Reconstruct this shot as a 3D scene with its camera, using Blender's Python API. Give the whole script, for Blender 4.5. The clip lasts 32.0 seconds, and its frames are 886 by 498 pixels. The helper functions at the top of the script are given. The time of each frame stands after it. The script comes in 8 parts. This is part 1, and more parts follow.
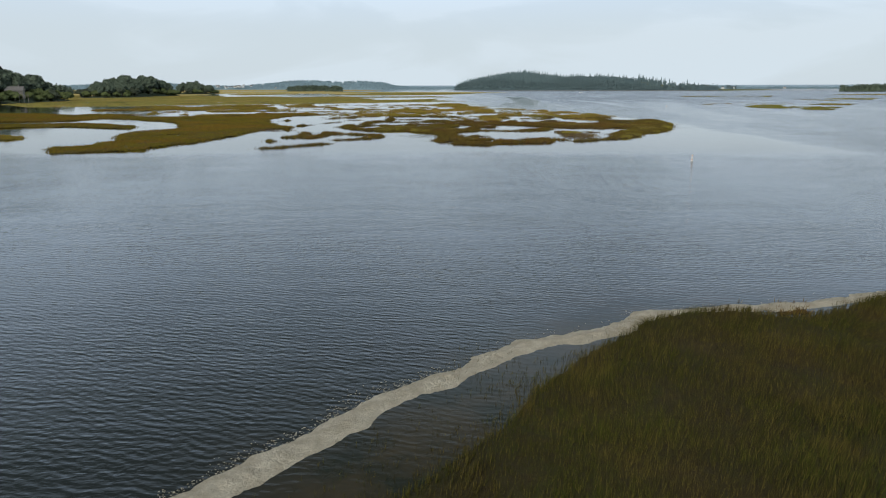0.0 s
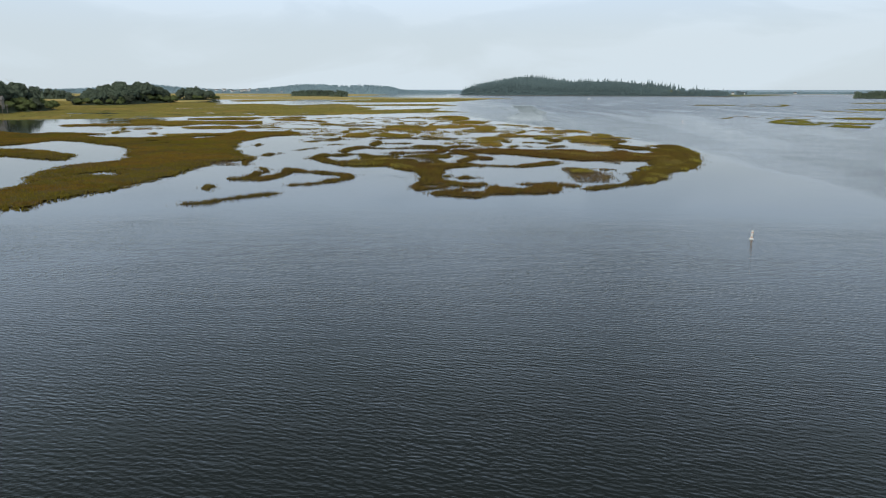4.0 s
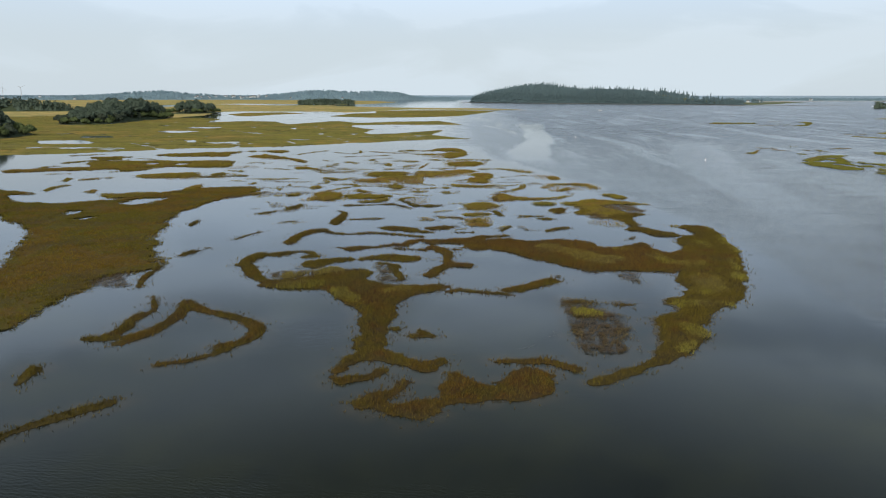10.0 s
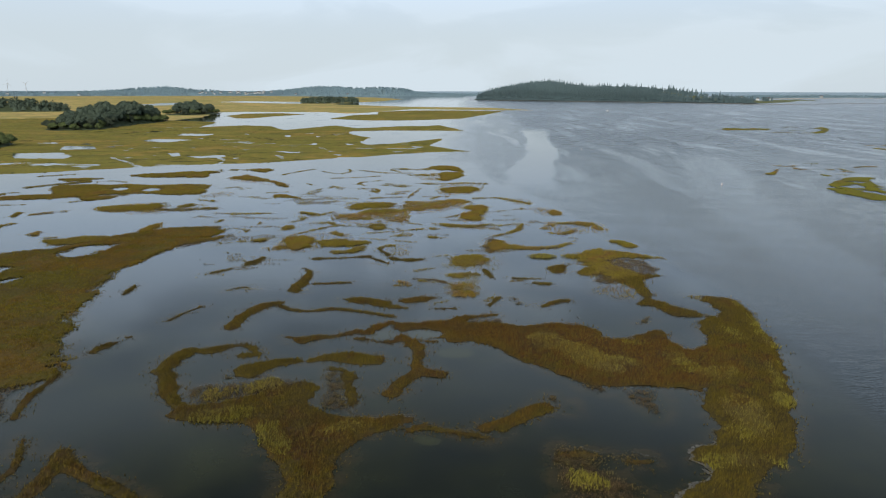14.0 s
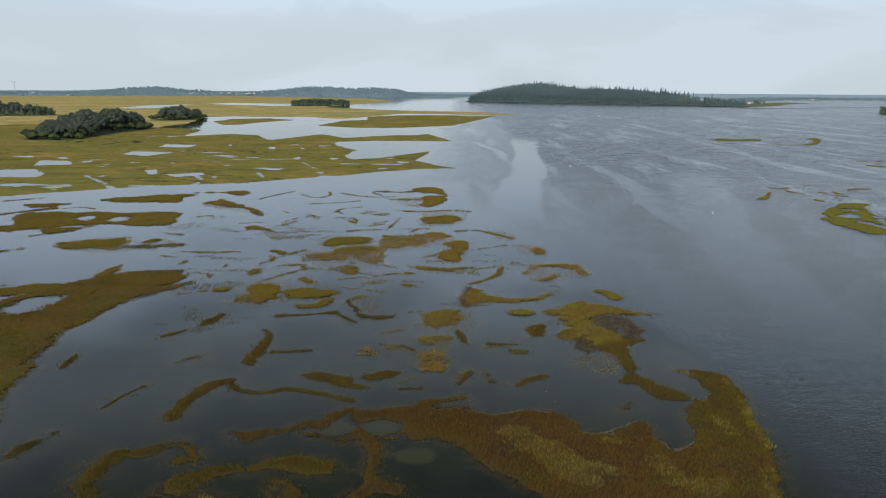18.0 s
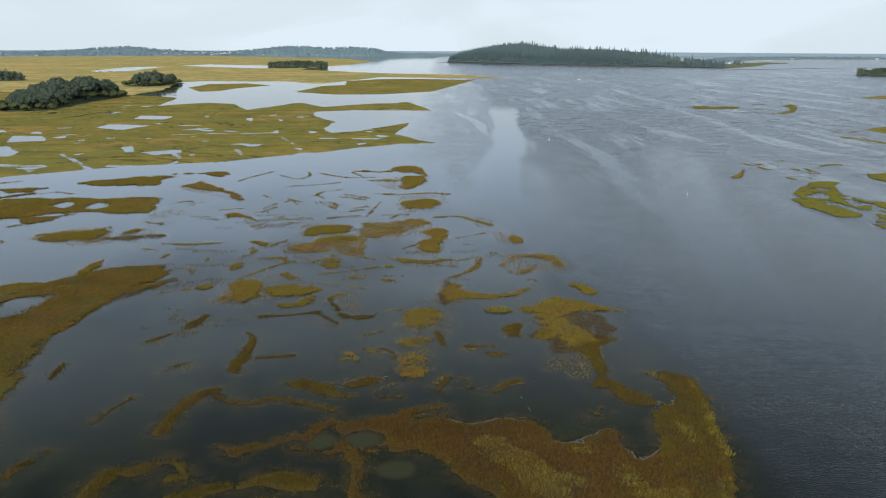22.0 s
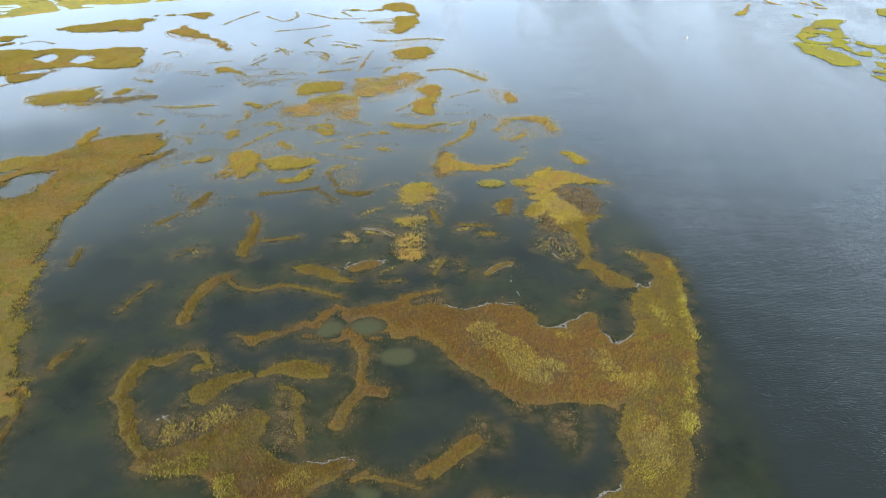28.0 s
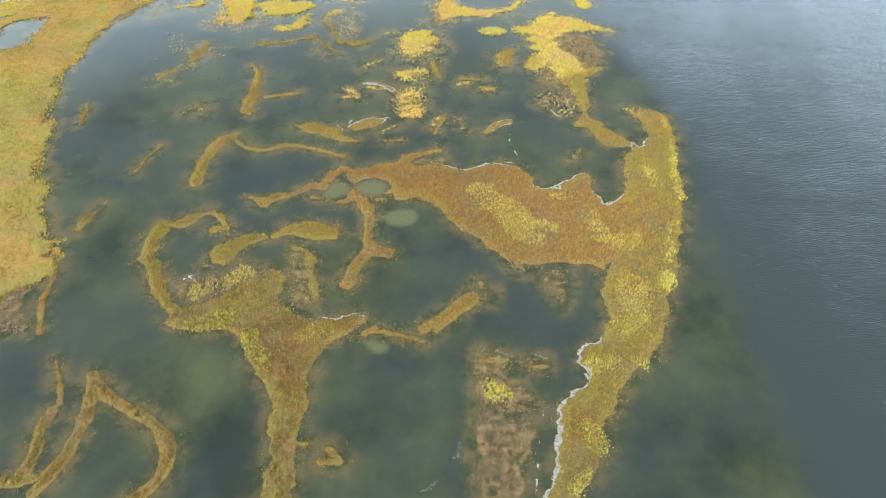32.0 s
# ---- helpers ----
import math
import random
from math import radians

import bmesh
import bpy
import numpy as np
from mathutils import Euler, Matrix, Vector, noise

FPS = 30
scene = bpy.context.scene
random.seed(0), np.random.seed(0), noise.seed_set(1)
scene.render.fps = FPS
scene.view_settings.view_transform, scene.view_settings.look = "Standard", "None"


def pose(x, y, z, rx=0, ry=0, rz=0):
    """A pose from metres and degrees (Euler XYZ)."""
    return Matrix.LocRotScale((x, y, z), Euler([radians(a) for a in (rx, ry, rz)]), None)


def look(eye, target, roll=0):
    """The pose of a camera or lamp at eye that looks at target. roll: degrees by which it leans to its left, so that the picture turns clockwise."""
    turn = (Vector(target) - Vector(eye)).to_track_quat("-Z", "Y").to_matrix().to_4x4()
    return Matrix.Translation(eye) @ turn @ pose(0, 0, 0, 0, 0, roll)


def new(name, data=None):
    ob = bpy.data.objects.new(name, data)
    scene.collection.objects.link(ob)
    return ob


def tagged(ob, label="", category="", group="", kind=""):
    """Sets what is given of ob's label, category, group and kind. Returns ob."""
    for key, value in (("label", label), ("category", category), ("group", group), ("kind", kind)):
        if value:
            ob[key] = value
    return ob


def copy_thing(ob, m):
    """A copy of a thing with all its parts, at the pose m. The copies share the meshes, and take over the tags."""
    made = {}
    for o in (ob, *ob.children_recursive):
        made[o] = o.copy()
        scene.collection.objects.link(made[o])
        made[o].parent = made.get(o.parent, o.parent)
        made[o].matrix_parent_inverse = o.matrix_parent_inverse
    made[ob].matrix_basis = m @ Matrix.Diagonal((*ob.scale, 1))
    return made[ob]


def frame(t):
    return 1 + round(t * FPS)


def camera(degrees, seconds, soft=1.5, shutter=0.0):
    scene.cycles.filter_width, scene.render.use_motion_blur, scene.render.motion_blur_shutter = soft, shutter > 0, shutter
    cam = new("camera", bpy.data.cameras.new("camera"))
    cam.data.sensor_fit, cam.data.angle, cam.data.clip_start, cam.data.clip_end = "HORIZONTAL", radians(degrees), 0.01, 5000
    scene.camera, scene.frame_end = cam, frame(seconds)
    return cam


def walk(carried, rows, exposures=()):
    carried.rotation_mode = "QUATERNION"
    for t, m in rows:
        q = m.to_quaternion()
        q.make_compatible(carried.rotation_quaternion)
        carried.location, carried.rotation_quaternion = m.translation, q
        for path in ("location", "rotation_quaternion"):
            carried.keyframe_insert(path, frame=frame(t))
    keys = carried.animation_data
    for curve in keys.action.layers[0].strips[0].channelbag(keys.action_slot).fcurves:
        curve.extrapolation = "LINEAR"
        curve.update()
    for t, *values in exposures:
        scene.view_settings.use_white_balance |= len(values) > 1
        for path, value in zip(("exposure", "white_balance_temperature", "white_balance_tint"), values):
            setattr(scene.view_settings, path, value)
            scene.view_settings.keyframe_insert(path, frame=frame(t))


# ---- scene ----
# a drone flies low over a tidal river, climbs, stops and tilts down over the marsh
cam = camera(64.77, 32.0, 1.1)
PATH = [
    (0, (0.00, 0.00, 9.60), (-0.00, 97.44, -12.90), -0.09),
    (0.5, (0.50, 3.11, 9.67), (0.40, 100.55, -12.83), -0.08),
    (1, (1.01, 6.23, 9.80), (0.82, 103.66, -12.70), -0.08),
    (1.5, (1.53, 9.50, 10.08), (1.15, 106.86, -12.75), -0.07),
    (2, (2.01, 12.96, 10.54), (1.50, 110.32, -12.27), -0.06),
    (2.5, (2.46, 16.54, 11.18), (1.86, 113.95, -11.43), -0.04),
    (3, (2.96, 20.15, 11.99), (2.31, 117.63, -10.28), -0.00),
    (3.5, (3.48, 23.69, 12.92), (2.69, 121.21, -9.18), 0.04),
    (4, (4.05, 27.12, 13.95), (3.10, 124.66, -8.08), 0.08),
    (4.5, (4.66, 30.47, 15.05), (3.51, 128.01, -6.98), 0.12),
    (5, (5.28, 33.74, 16.18), (3.93, 131.27, -5.89), 0.15),
    (5.5, (5.90, 36.95, 17.33), (4.35, 134.46, -4.80), 0.19),
    (6, (6.51, 40.11, 18.45), (4.76, 137.61, -3.70), 0.22),
    (6.5, (7.10, 43.28, 19.58), (5.18, 140.77, -2.64), 0.23),
    (7, (7.67, 46.48, 20.71), (5.65, 143.96, -1.50), 0.23),
    (7.5, (8.21, 49.66, 21.83), (6.15, 147.15, -0.36), 0.21),
    (8, (8.76, 52.81, 22.95), (6.67, 150.31, 0.82), 0.18),
    (8.5, (9.31, 55.93, 24.06), (7.17, 153.44, 1.99), 0.15),
    (9, (9.89, 59.06, 25.15), (7.69, 156.60, 3.20), 0.11),
    (9.5, (10.50, 62.20, 26.23), (8.16, 159.78, 4.47), 0.08),
    (10, (11.13, 65.36, 27.29), (8.63, 162.98, 5.74), 0.05),
    (10.5, (11.76, 68.57, 28.38), (9.14, 166.16, 6.72), 0.02),
    (11, (12.34, 71.85, 29.50), (9.64, 169.42, 7.74), 0.00),
    (11.5, (12.81, 75.18, 30.66), (10.05, 172.72, 8.79), -0.00),
    (12, (13.30, 78.45, 31.82), (10.51, 175.95, 9.82), 0.01),
    (12.5, (13.83, 81.69, 32.97), (10.93, 179.18, 10.87), 0.04),
    (13, (14.41, 84.89, 34.10), (11.34, 182.34, 11.89), 0.07),
    (13.5, (15.01, 87.99, 35.23), (11.80, 185.42, 12.95), 0.09),
    (14, (15.58, 90.98, 36.38), (12.19, 188.41, 14.11), 0.11),
    (14.5, (16.14, 93.87, 37.57), (12.58, 191.29, 15.27), 0.12),
    (15, (16.66, 96.62, 38.78), (12.95, 194.04, 16.52), 0.13),
    (15.5, (17.16, 99.09, 39.99), (13.36, 196.53, 17.81), 0.13),
    (16, (17.65, 101.15, 41.18), (13.86, 198.60, 19.07), 0.15),
    (16.5, (18.16, 102.64, 42.34), (14.53, 200.10, 20.25), 0.19),
    (17, (18.69, 103.43, 43.45), (15.43, 200.89, 21.30), 0.24),
    (17.5, (19.13, 103.63, 44.52), (16.32, 201.08, 22.29), 0.29),
    (18, (19.44, 103.47, 45.61), (17.07, 200.91, 23.24), 0.31),
    (18.5, (19.63, 103.24, 46.70), (17.63, 200.66, 24.22), 0.32),
    (19, (19.75, 103.01, 47.79), (18.15, 200.40, 25.15), 0.31),
    (19.5, (19.83, 102.82, 48.89), (18.60, 200.18, 26.11), 0.31),
    (20, (19.89, 102.64, 50.00), (18.99, 199.98, 27.12), 0.30),
    (20.5, (19.94, 102.48, 51.15), (19.34, 199.78, 28.10), 0.30),
    (21, (19.94, 102.37, 52.31), (19.67, 199.47, 28.39), 0.28),
    (21.5, (19.94, 102.33, 53.47), (20.02, 198.92, 27.59), 0.25),
    (22, (19.96, 102.32, 54.63), (20.31, 198.36, 26.77), 0.23),
    (22.5, (19.99, 102.33, 55.78), (20.57, 197.77, 25.95), 0.20),
    (23, (20.01, 102.34, 56.91), (20.76, 197.14, 25.07), 0.16),
    (23.5, (20.03, 102.33, 58.02), (20.93, 196.38, 24.06), 0.12),
    (24, (20.05, 102.33, 59.15), (21.04, 195.61, 23.09), 0.08),
    (24.5, (20.05, 102.35, 60.28), (21.05, 194.79, 22.15), 0.04),
    (25, (20.05, 102.37, 61.42), (21.08, 193.93, 21.22), -0.00),
    (25.5, (20.06, 102.37, 62.56), (21.07, 193.02, 20.35), -0.03),
    (26, (20.06, 102.37, 63.70), (21.07, 192.07, 19.50), -0.07),
    (26.5, (20.04, 102.37, 64.85), (21.04, 191.10, 18.73), -0.09),
    (27, (20.01, 102.37, 66.01), (21.01, 190.08, 17.99), -0.11),
    (27.5, (19.98, 102.37, 67.17), (21.00, 189.03, 17.28), -0.13),
    (28, (19.94, 102.38, 68.34), (20.98, 187.94, 16.60), -0.14),
    (28.5, (19.90, 102.41, 69.51), (20.97, 186.83, 15.93), -0.16),
    (29, (19.87, 102.46, 70.66), (20.96, 185.71, 15.26), -0.18),
    (29.5, (19.87, 102.50, 71.81), (20.93, 184.53, 14.63), -0.19),
    (30, (19.90, 102.49, 72.95), (20.91, 182.87, 13.47), -0.20),
    (30.5, (19.94, 102.42, 74.07), (20.87, 180.31, 11.37), -0.22),
    (31, (19.96, 102.37, 75.19), (20.83, 177.55, 9.26), -0.25),
    (31.5, (19.97, 102.33, 76.31), (20.76, 174.71, 7.30), -0.29),
    (32, (19.97, 102.32, 77.42), (20.65, 171.78, 5.48), -0.33),
]
EXPOSURES = [(0, 0.0, 6500, 10), (14, 0.0, 6500, 10), (19, -0.12, 6500, 10), (22, 0.18, 6450, 10), (24, 0.9, 6350, 10), (26, 1.34, 6250, 10), (29, 2.02, 6250, 9), (32, 2.78, 6250, 8)]
walk(cam, [(t, look(eye, target, roll)) for t, eye, target, roll in PATH], EXPOSURES)

# ---- the sky, the sun and the exposure ----
SUN_EL, SUN_AZ = 42.0, 200.0          # degrees; azimuth clockwise from north (+y)
world = bpy.data.worlds.new("thin_overcast")
scene.world = world
world.use_nodes = True
wn, wl = world.node_tree.nodes, world.node_tree.links
sky = wn.new("ShaderNodeTexSky")
sky.sky_type, sky.sun_disc = "NISHITA", False
sky.sun_elevation, sky.sun_rotation = radians(SUN_EL), radians(SUN_AZ)
sky.air_density, sky.dust_density, sky.ozone_density = 1.0, 0.8, 2.0
wco = wn.new("ShaderNodeTexCoord")
wup = wn.new("ShaderNodeVectorMath")
wup.operation = "MAXIMUM"
wup.inputs[1].default_value = (-1, -1, 0.004)
wl.new(wco.outputs["Generated"], wup.inputs[0])
wl.new(wup.outputs[0], sky.inputs["Vector"])
wxyz = wn.new("ShaderNodeSeparateXYZ")
wl.new(wup.outputs[0], wxyz.inputs[0])
wmap = wn.new("ShaderNodeMapping")
wmap.inputs["Scale"].default_value = (1.1, 1.1, 4.0)
wmap.inputs["Location"].default_value = (3.37, 1.71, 0.43)
wmap.inputs["Rotation"].default_value = (0, 0, 0.6)
wl.new(wup.outputs[0], wmap.inputs["Vector"])
cloud = wn.new("ShaderNodeTexNoise")
cloud.inputs["Scale"].default_value, cloud.inputs["Detail"].default_value = 2.6, 6.0
cloud.inputs["Roughness"].default_value, cloud.inputs["Distortion"].default_value = 0.5, 0.6
wl.new(wmap.outputs[0], cloud.inputs["Vector"])


def world_range(value, lo, hi, a, b):
    n = wn.new("ShaderNodeMapRange")
    n.interpolation_type = "SMOOTHSTEP"
    for key, v in (("From Min", lo), ("From Max", hi), ("To Min", a), ("To Max", b)):
        n.inputs[key].default_value = v
    wl.new(value, n.inputs["Value"])
    return n.outputs[0]


# a bright veil low down, broken cloud over blue higher up
broken = world_range(cloud.outputs["Fac"], 0.44, 0.64, 0.0, 1.0)
low = world_range(wxyz.outputs[2], 0.18, 0.43, 0.88, 0.02)
more = wn.new("ShaderNodeMath")
more.operation = "MULTIPLY"
wl.new(broken, more.inputs[0])
rise = wn.new("ShaderNodeMath")
rise.operation = "MULTIPLY"
wl.new(world_range(wxyz.outputs[2], 0.06, 0.24, 0.16, 0.95), rise.inputs[0])
wl.new(world_range(wxyz.outputs[2], 0.30, 0.48, 1.0, 0.05), rise.inputs[1])
wl.new(rise.outputs[0], more.inputs[1])
cover = wn.new("ShaderNodeMath")
cover.operation, cover.use_clamp = "ADD", True
wl.new(low, cover.inputs[0])
wl.new(more.outputs[0], cover.inputs[1])
veil = wn.new("ShaderNodeMix")
veil.data_type = "RGBA"
shade = wn.new("ShaderNodeMix")
shade.data_type = "RGBA"
shade.inputs[6].default_value, shade.inputs[7].default_value = (12.0, 13.8, 15.1, 1), (13.0, 16.4, 20.6, 1)
wl.new(world_range(wxyz.outputs[2], 0.06, 0.20, 0.0, 1.0), shade.inputs[0])
wl.new(shade.outputs[2], veil.inputs[7])
wl.new(cover.outputs[0], veil.inputs[0])
wl.new(sky.outputs[0], veil.inputs[6])
# a grey bank of cloud half way up, duller towards the zenith
bank_tone = wn.new("ShaderNodeMix")
bank_tone.data_type = "RGBA"
bank_tone.inputs[6].default_value, bank_tone.inputs[7].default_value = (9.6, 11.9, 13.8, 1), (2.9, 3.5, 3.6, 1)
wl.new(world_range(wxyz.outputs[2], 0.37, 0.53, 0.0, 1.0), bank_tone.inputs[0])
high = wn.new("ShaderNodeMix")
high.data_type = "RGBA"
wl.new(world_range(wxyz.outputs[2], 0.24, 0.40, 0.0, 0.88), high.inputs[0])
wl.new(veil.outputs[2], high.inputs[6])
wl.new(bank_tone.outputs[2], high.inputs[7])
back = wn["Background"]
back.inputs["Strength"].default_value = 0.055
wl.new(high.outputs[2], back.inputs["Color"])

sun_data = bpy.data.lights.new("sun", "SUN")
sun_data.energy, sun_data.angle, sun_data.color = 1.95, radians(12), (1.0, 0.95, 0.87)
sun = new("sun", sun_data)
_a, _e = radians(SUN_AZ), radians(SUN_EL)
sun.matrix_world = look((300 * math.sin(_a) * math.cos(_e), 300 * math.cos(_a) * math.cos(_e), 300 * math.sin(_e)), (0, 0, 0))

# ---- materials ----


class Nodes:
    """A short way to write node materials."""

    def __init__(self, name):
        self.mat = bpy.data.materials.new(name)
        self.mat.use_nodes = True
        self.tree = self.mat.node_tree
        self.bsdf = self.tree.nodes["Principled BSDF"]
        self.bsdf.inputs["Roughness"].default_value = 0.9

    def add(self, kind, links=None, **values):
        node = self.tree.nodes.new("ShaderNode" + kind)
        for key, value in values.items():
            if key in ("operation", "blend_type", "data_type", "noise_dimensions", "feature", "wave_type", "bands_direction", "interpolation_type"):
                if key == "operation":
                    node.operation = value
                elif key == "blend_type":
                    node.blend_type = value
                elif key == "data_type":
                    node.data_type = value
                elif key == "feature":
                    node.feature = value
                elif key == "interpolation_type":
                    node.interpolation_type = value
            else:
                node.inputs[int(key[1:]) if key[0] == "_" else key.replace("_", " ")].default_value = value
        for key, source in (links or {}).items():
            self.tree.links.new(source, node.inputs[key])
        return node

    def link(self, source, target):
        self.tree.links.new(source, target)

    def coords(self, scale=(1, 1, 1), turn=0.0):
        geo = self.add("NewGeometry")
        m = self.add("Mapping", {"Vector": geo.outputs["Position"]}, Scale=scale, Rotation=(0, 0, radians(turn)))
        return m.outputs[0]

    def noise(self, co, scale, detail=4.0, rough=0.55, lo=0.3, hi=0.7):
        n = self.add("TexNoise", {"Vector": co}, Scale=scale, Detail=detail, Roughness=rough)
        r = self.add("MapRange", {"Value": n.outputs["Fac"]}, From_Min=lo, From_Max=hi)
        return r.outputs[0]

    def math(self, op, a, b=None):
        n = self.add("Math", operation=op)
        for slot, v in ((0, a), (1, b)):
            if v is None:
                continue
            if isinstance(v, (int, float)):
                n.inputs[slot].default_value = v
            else:
                self.link(v, n.inputs[slot])
        return n.outputs[0]

    def step(self, value, lo, hi, a=0.0, b=1.0):
        n = self.add("MapRange", {"Value": value}, interpolation_type="SMOOTHSTEP", From_Min=lo, From_Max=hi, To_Min=a, To_Max=b)
        return n.outputs[0]

    def mix(self, fac, a, b):
        n = self.add("Mix", data_type="RGBA")
        for slot, v in ((0, fac), (6, a), (7, b)):
            if isinstance(v, (tuple, float, int)):
                n.inputs[slot].default_value = (*v, 1) if isinstance(v, tuple) and len(v) == 3 else v
            else:
                self.link(v, n.inputs[slot])
        return n.outputs[2]

    def bump(self, height, strength=0.4, distance=0.1, then=None):
        n = self.add("Bump", {"Height": height}, Distance=distance)
        if isinstance(strength, float):
            n.inputs["Strength"].default_value = strength
        else:
            self.link(strength, n.inputs["Strength"])
        if then is not None:
            self.link(then, n.inputs["Normal"])
        return n.outputs[0]

    def finish(self, color=None, rough=None, normal=None, **values):
        for key, v in (("Base Color", color), ("Roughness", rough), ("Normal", normal)):
            if v is None:
                continue
            if isinstance(v, (tuple, float, int)):
                self.bsdf.inputs[key].default_value = (*v, 1) if isinstance(v, tuple) else v
            else:
                self.link(v, self.bsdf.inputs[key])
        for key, v in values.items():
            self.bsdf.inputs[key.replace("_", " ")].default_value = v
        return self.mat


def water_material():
    m = Nodes("tidal_water")
    geo = m.add("NewGeometry")
    xyz = m.add("SeparateXYZ", {"Vector": geo.outputs["Position"]})
    x, y = xyz.outputs[0], xyz.outputs[1]
    # slack water among the marsh islets, wind-ruffled river outside
    wobble = m.noise(m.coords((0.02, 0.02, 1)), 1.0, 4.0, lo=0.2, hi=0.8)
    edge = m.math("ADD", x, m.math("MULTIPLY", wobble, 20.0))
    rim = 65.0  # the outer edge of the islets, as x along y
    bends = [(215, 65), (240, 58), (262, 52), (300, 47), (335, 40), (365, 29), (440, 22)]
    for (ya, xa), (yb, xb) in zip(bends[:-1], bends[1:]):
        rim = m.math("ADD", m.add("MapRange", {"Value": y}, From_Min=ya, From_Max=yb, To_Min=0.0, To_Max=xb - xa).outputs[0], rim)
    beyond = m.math("SUBTRACT", m.math("ADD", x, m.math("MULTIPLY", wobble, 9.0)), rim)
    inner = m.math("MULTIPLY", m.step(beyond, 7.0, 0.0), m.step(m.math("ADD", y, m.math("MULTIPLY", wobble, 26.0)), 103.0, 127.0))
    north = m.math("MULTIPLY", m.step(y, 400.0, 470.0), m.step(edge, -10.0, 40.0))
    inner = m.math("MULTIPLY", inner, m.math("SUBTRACT", 1.0, north))
    puffs = m.noise(m.coords((0.05, 0.028, 1), 20), 1.0, 4.0, 0.6, 0.55, 0.72)
    calm = m.math("MULTIPLY", inner, m.math("SUBTRACT", 1.0, m.math("MULTIPLY", puffs, 0.55)))
    # long slicks lying along the current
    slick = m.noise(m.coords((0.045, 0.0060, 1), -22), 1.0, 6.0, 0.66, 0.52, 0.62)
    calm = m.math("MAXIMUM", calm, m.math("MULTIPLY", slick, m.step(y, 190.0, 420.0, 0.2, 0.48)))
    drift = m.math("MULTIPLY", m.math("SUBTRACT", m.noise(m.coords((0.03, 0.012, 1)), 1.0, 5.0, 0.6, 0.2, 0.8), 0.5), 26.0)

    def current(points, weight):
        """A slick that follows a bend of the current: (y, x, half its width) along it."""
        middle, span = points[0][1], points[0][2]
        for (ya, xa, wa), (yb, xb, wb) in zip(points[:-1], points[1:]):
            middle = m.math("ADD", m.add("MapRange", {"Value": y}, From_Min=ya, From_Max=yb, To_Min=0.0, To_Max=xb - xa).outputs[0], middle)
            span = m.math("ADD", m.add("MapRange", {"Value": y}, From_Min=ya, From_Max=yb, To_Min=0.0, To_Max=wb - wa).outputs[0], span)
        off = m.math("ABSOLUTE", m.math("SUBTRACT", m.math("ADD", x, m.math("MULTIPLY", drift, 0.45)), middle))
        inside = m.step(m.math("DIVIDE", off, span), 1.25, 0.75)
        long = points[-1][0] - points[0][0]
        ends = m.math("MULTIPLY", m.step(y, points[0][0] - 12.0, points[0][0] + 0.15 * long), m.step(y, points[-1][0] + 30.0, points[-1][0] - 0.15 * long))
        return m.math("MULTIPLY", m.math("MULTIPLY", inside, ends), weight)

    for points, weight in (([(325, 46.1, 4.6), (344, 44.4, 6.9), (374, 41.9, 9.7), (408, 42.4, 10.7), (439, 49, 9), (512, 60.2, 11.1), (625, 66.8, 9.9), (780, 80.1, 12.5)], 0.92),
                           ([(315, 96.8, 5.2), (358, 95.9, 3.7), (406, 99.3, 3.7), (468, 103.4, 4.5), (547, 101.4, 5.4)], 0.45),
                           ([(466, 234.6, 5.2), (491, 221.7, 4), (524, 215.9, 3.4), (602, 224, 4.1)], 0.4),
                           ([(543, 49.2, 2.1), (623, 46.1, 2.9), (722, 34.1, 2.5)], 0.6),
                           ([(180, 84, 8), (240, 91, 10), (309, 100, 11), (500, 150, 15)], 0.35)):
        calm = m.math("MAXIMUM", calm, current(points, weight))
    shoal = m.add("Attribute")
    shoal.attribute_name = "shoal"
    shoal = shoal.outputs["Fac"]
    calm = m.math("MAXIMUM", calm, m.step(shoal, 0.15, 0.6, 0.0, 0.8))
    ruffle = m.math("SUBTRACT", 1.0, m.math("MULTIPLY", calm, 0.94))
    # sharp little crests over broader waves
    trains = []
    for turn, length, wander, grain in ((31, 0.28, 8.0, 1.0), (9, 0.44, 8.5, 0.9)):
        train = m.add("TexWave", {"Vector": m.coords((0.9, 1, 1), turn)}, Scale=0.314 / length, Distortion=wander, Detail=2.0, Detail_Scale=grain * length / 0.45, Detail_Roughness=0.5)
        train.bands_direction = "Y"
        trains.append(train.outputs["Fac"])
    cross = m.add("TexNoise", {"Vector": m.coords((2.4, 5.0, 1), -22)}, Scale=1.0, Detail=2.0, Roughness=0.5, Distortion=0.3)
    chop = m.add("TexNoise", {"Vector": m.coords((3.6, 6.4, 1), 24)}, Scale=1.0, Detail=1.0, Roughness=0.5, Distortion=0.6)
    swell = m.add("TexNoise", {"Vector": m.coords((0.5, 1.3, 1), 12)}, Scale=1.0, Detail=2.0, Roughness=0.5, Distortion=0.4)
    broad = m.add("TexNoise", {"Vector": m.coords((0.15, 0.42, 1), 20)}, Scale=1.0, Detail=3.0, Roughness=0.6)
    height = m.math("ADD", m.math("MULTIPLY", trains[0], 0.07), m.math("MULTIPLY", trains[1], 0.10))
    height = m.math("ADD", height, m.math("MULTIPLY", cross.outputs["Fac"], 0.30))
    height = m.math("ADD", height, m.math("MULTIPLY", chop.outputs["Fac"], 0.17))
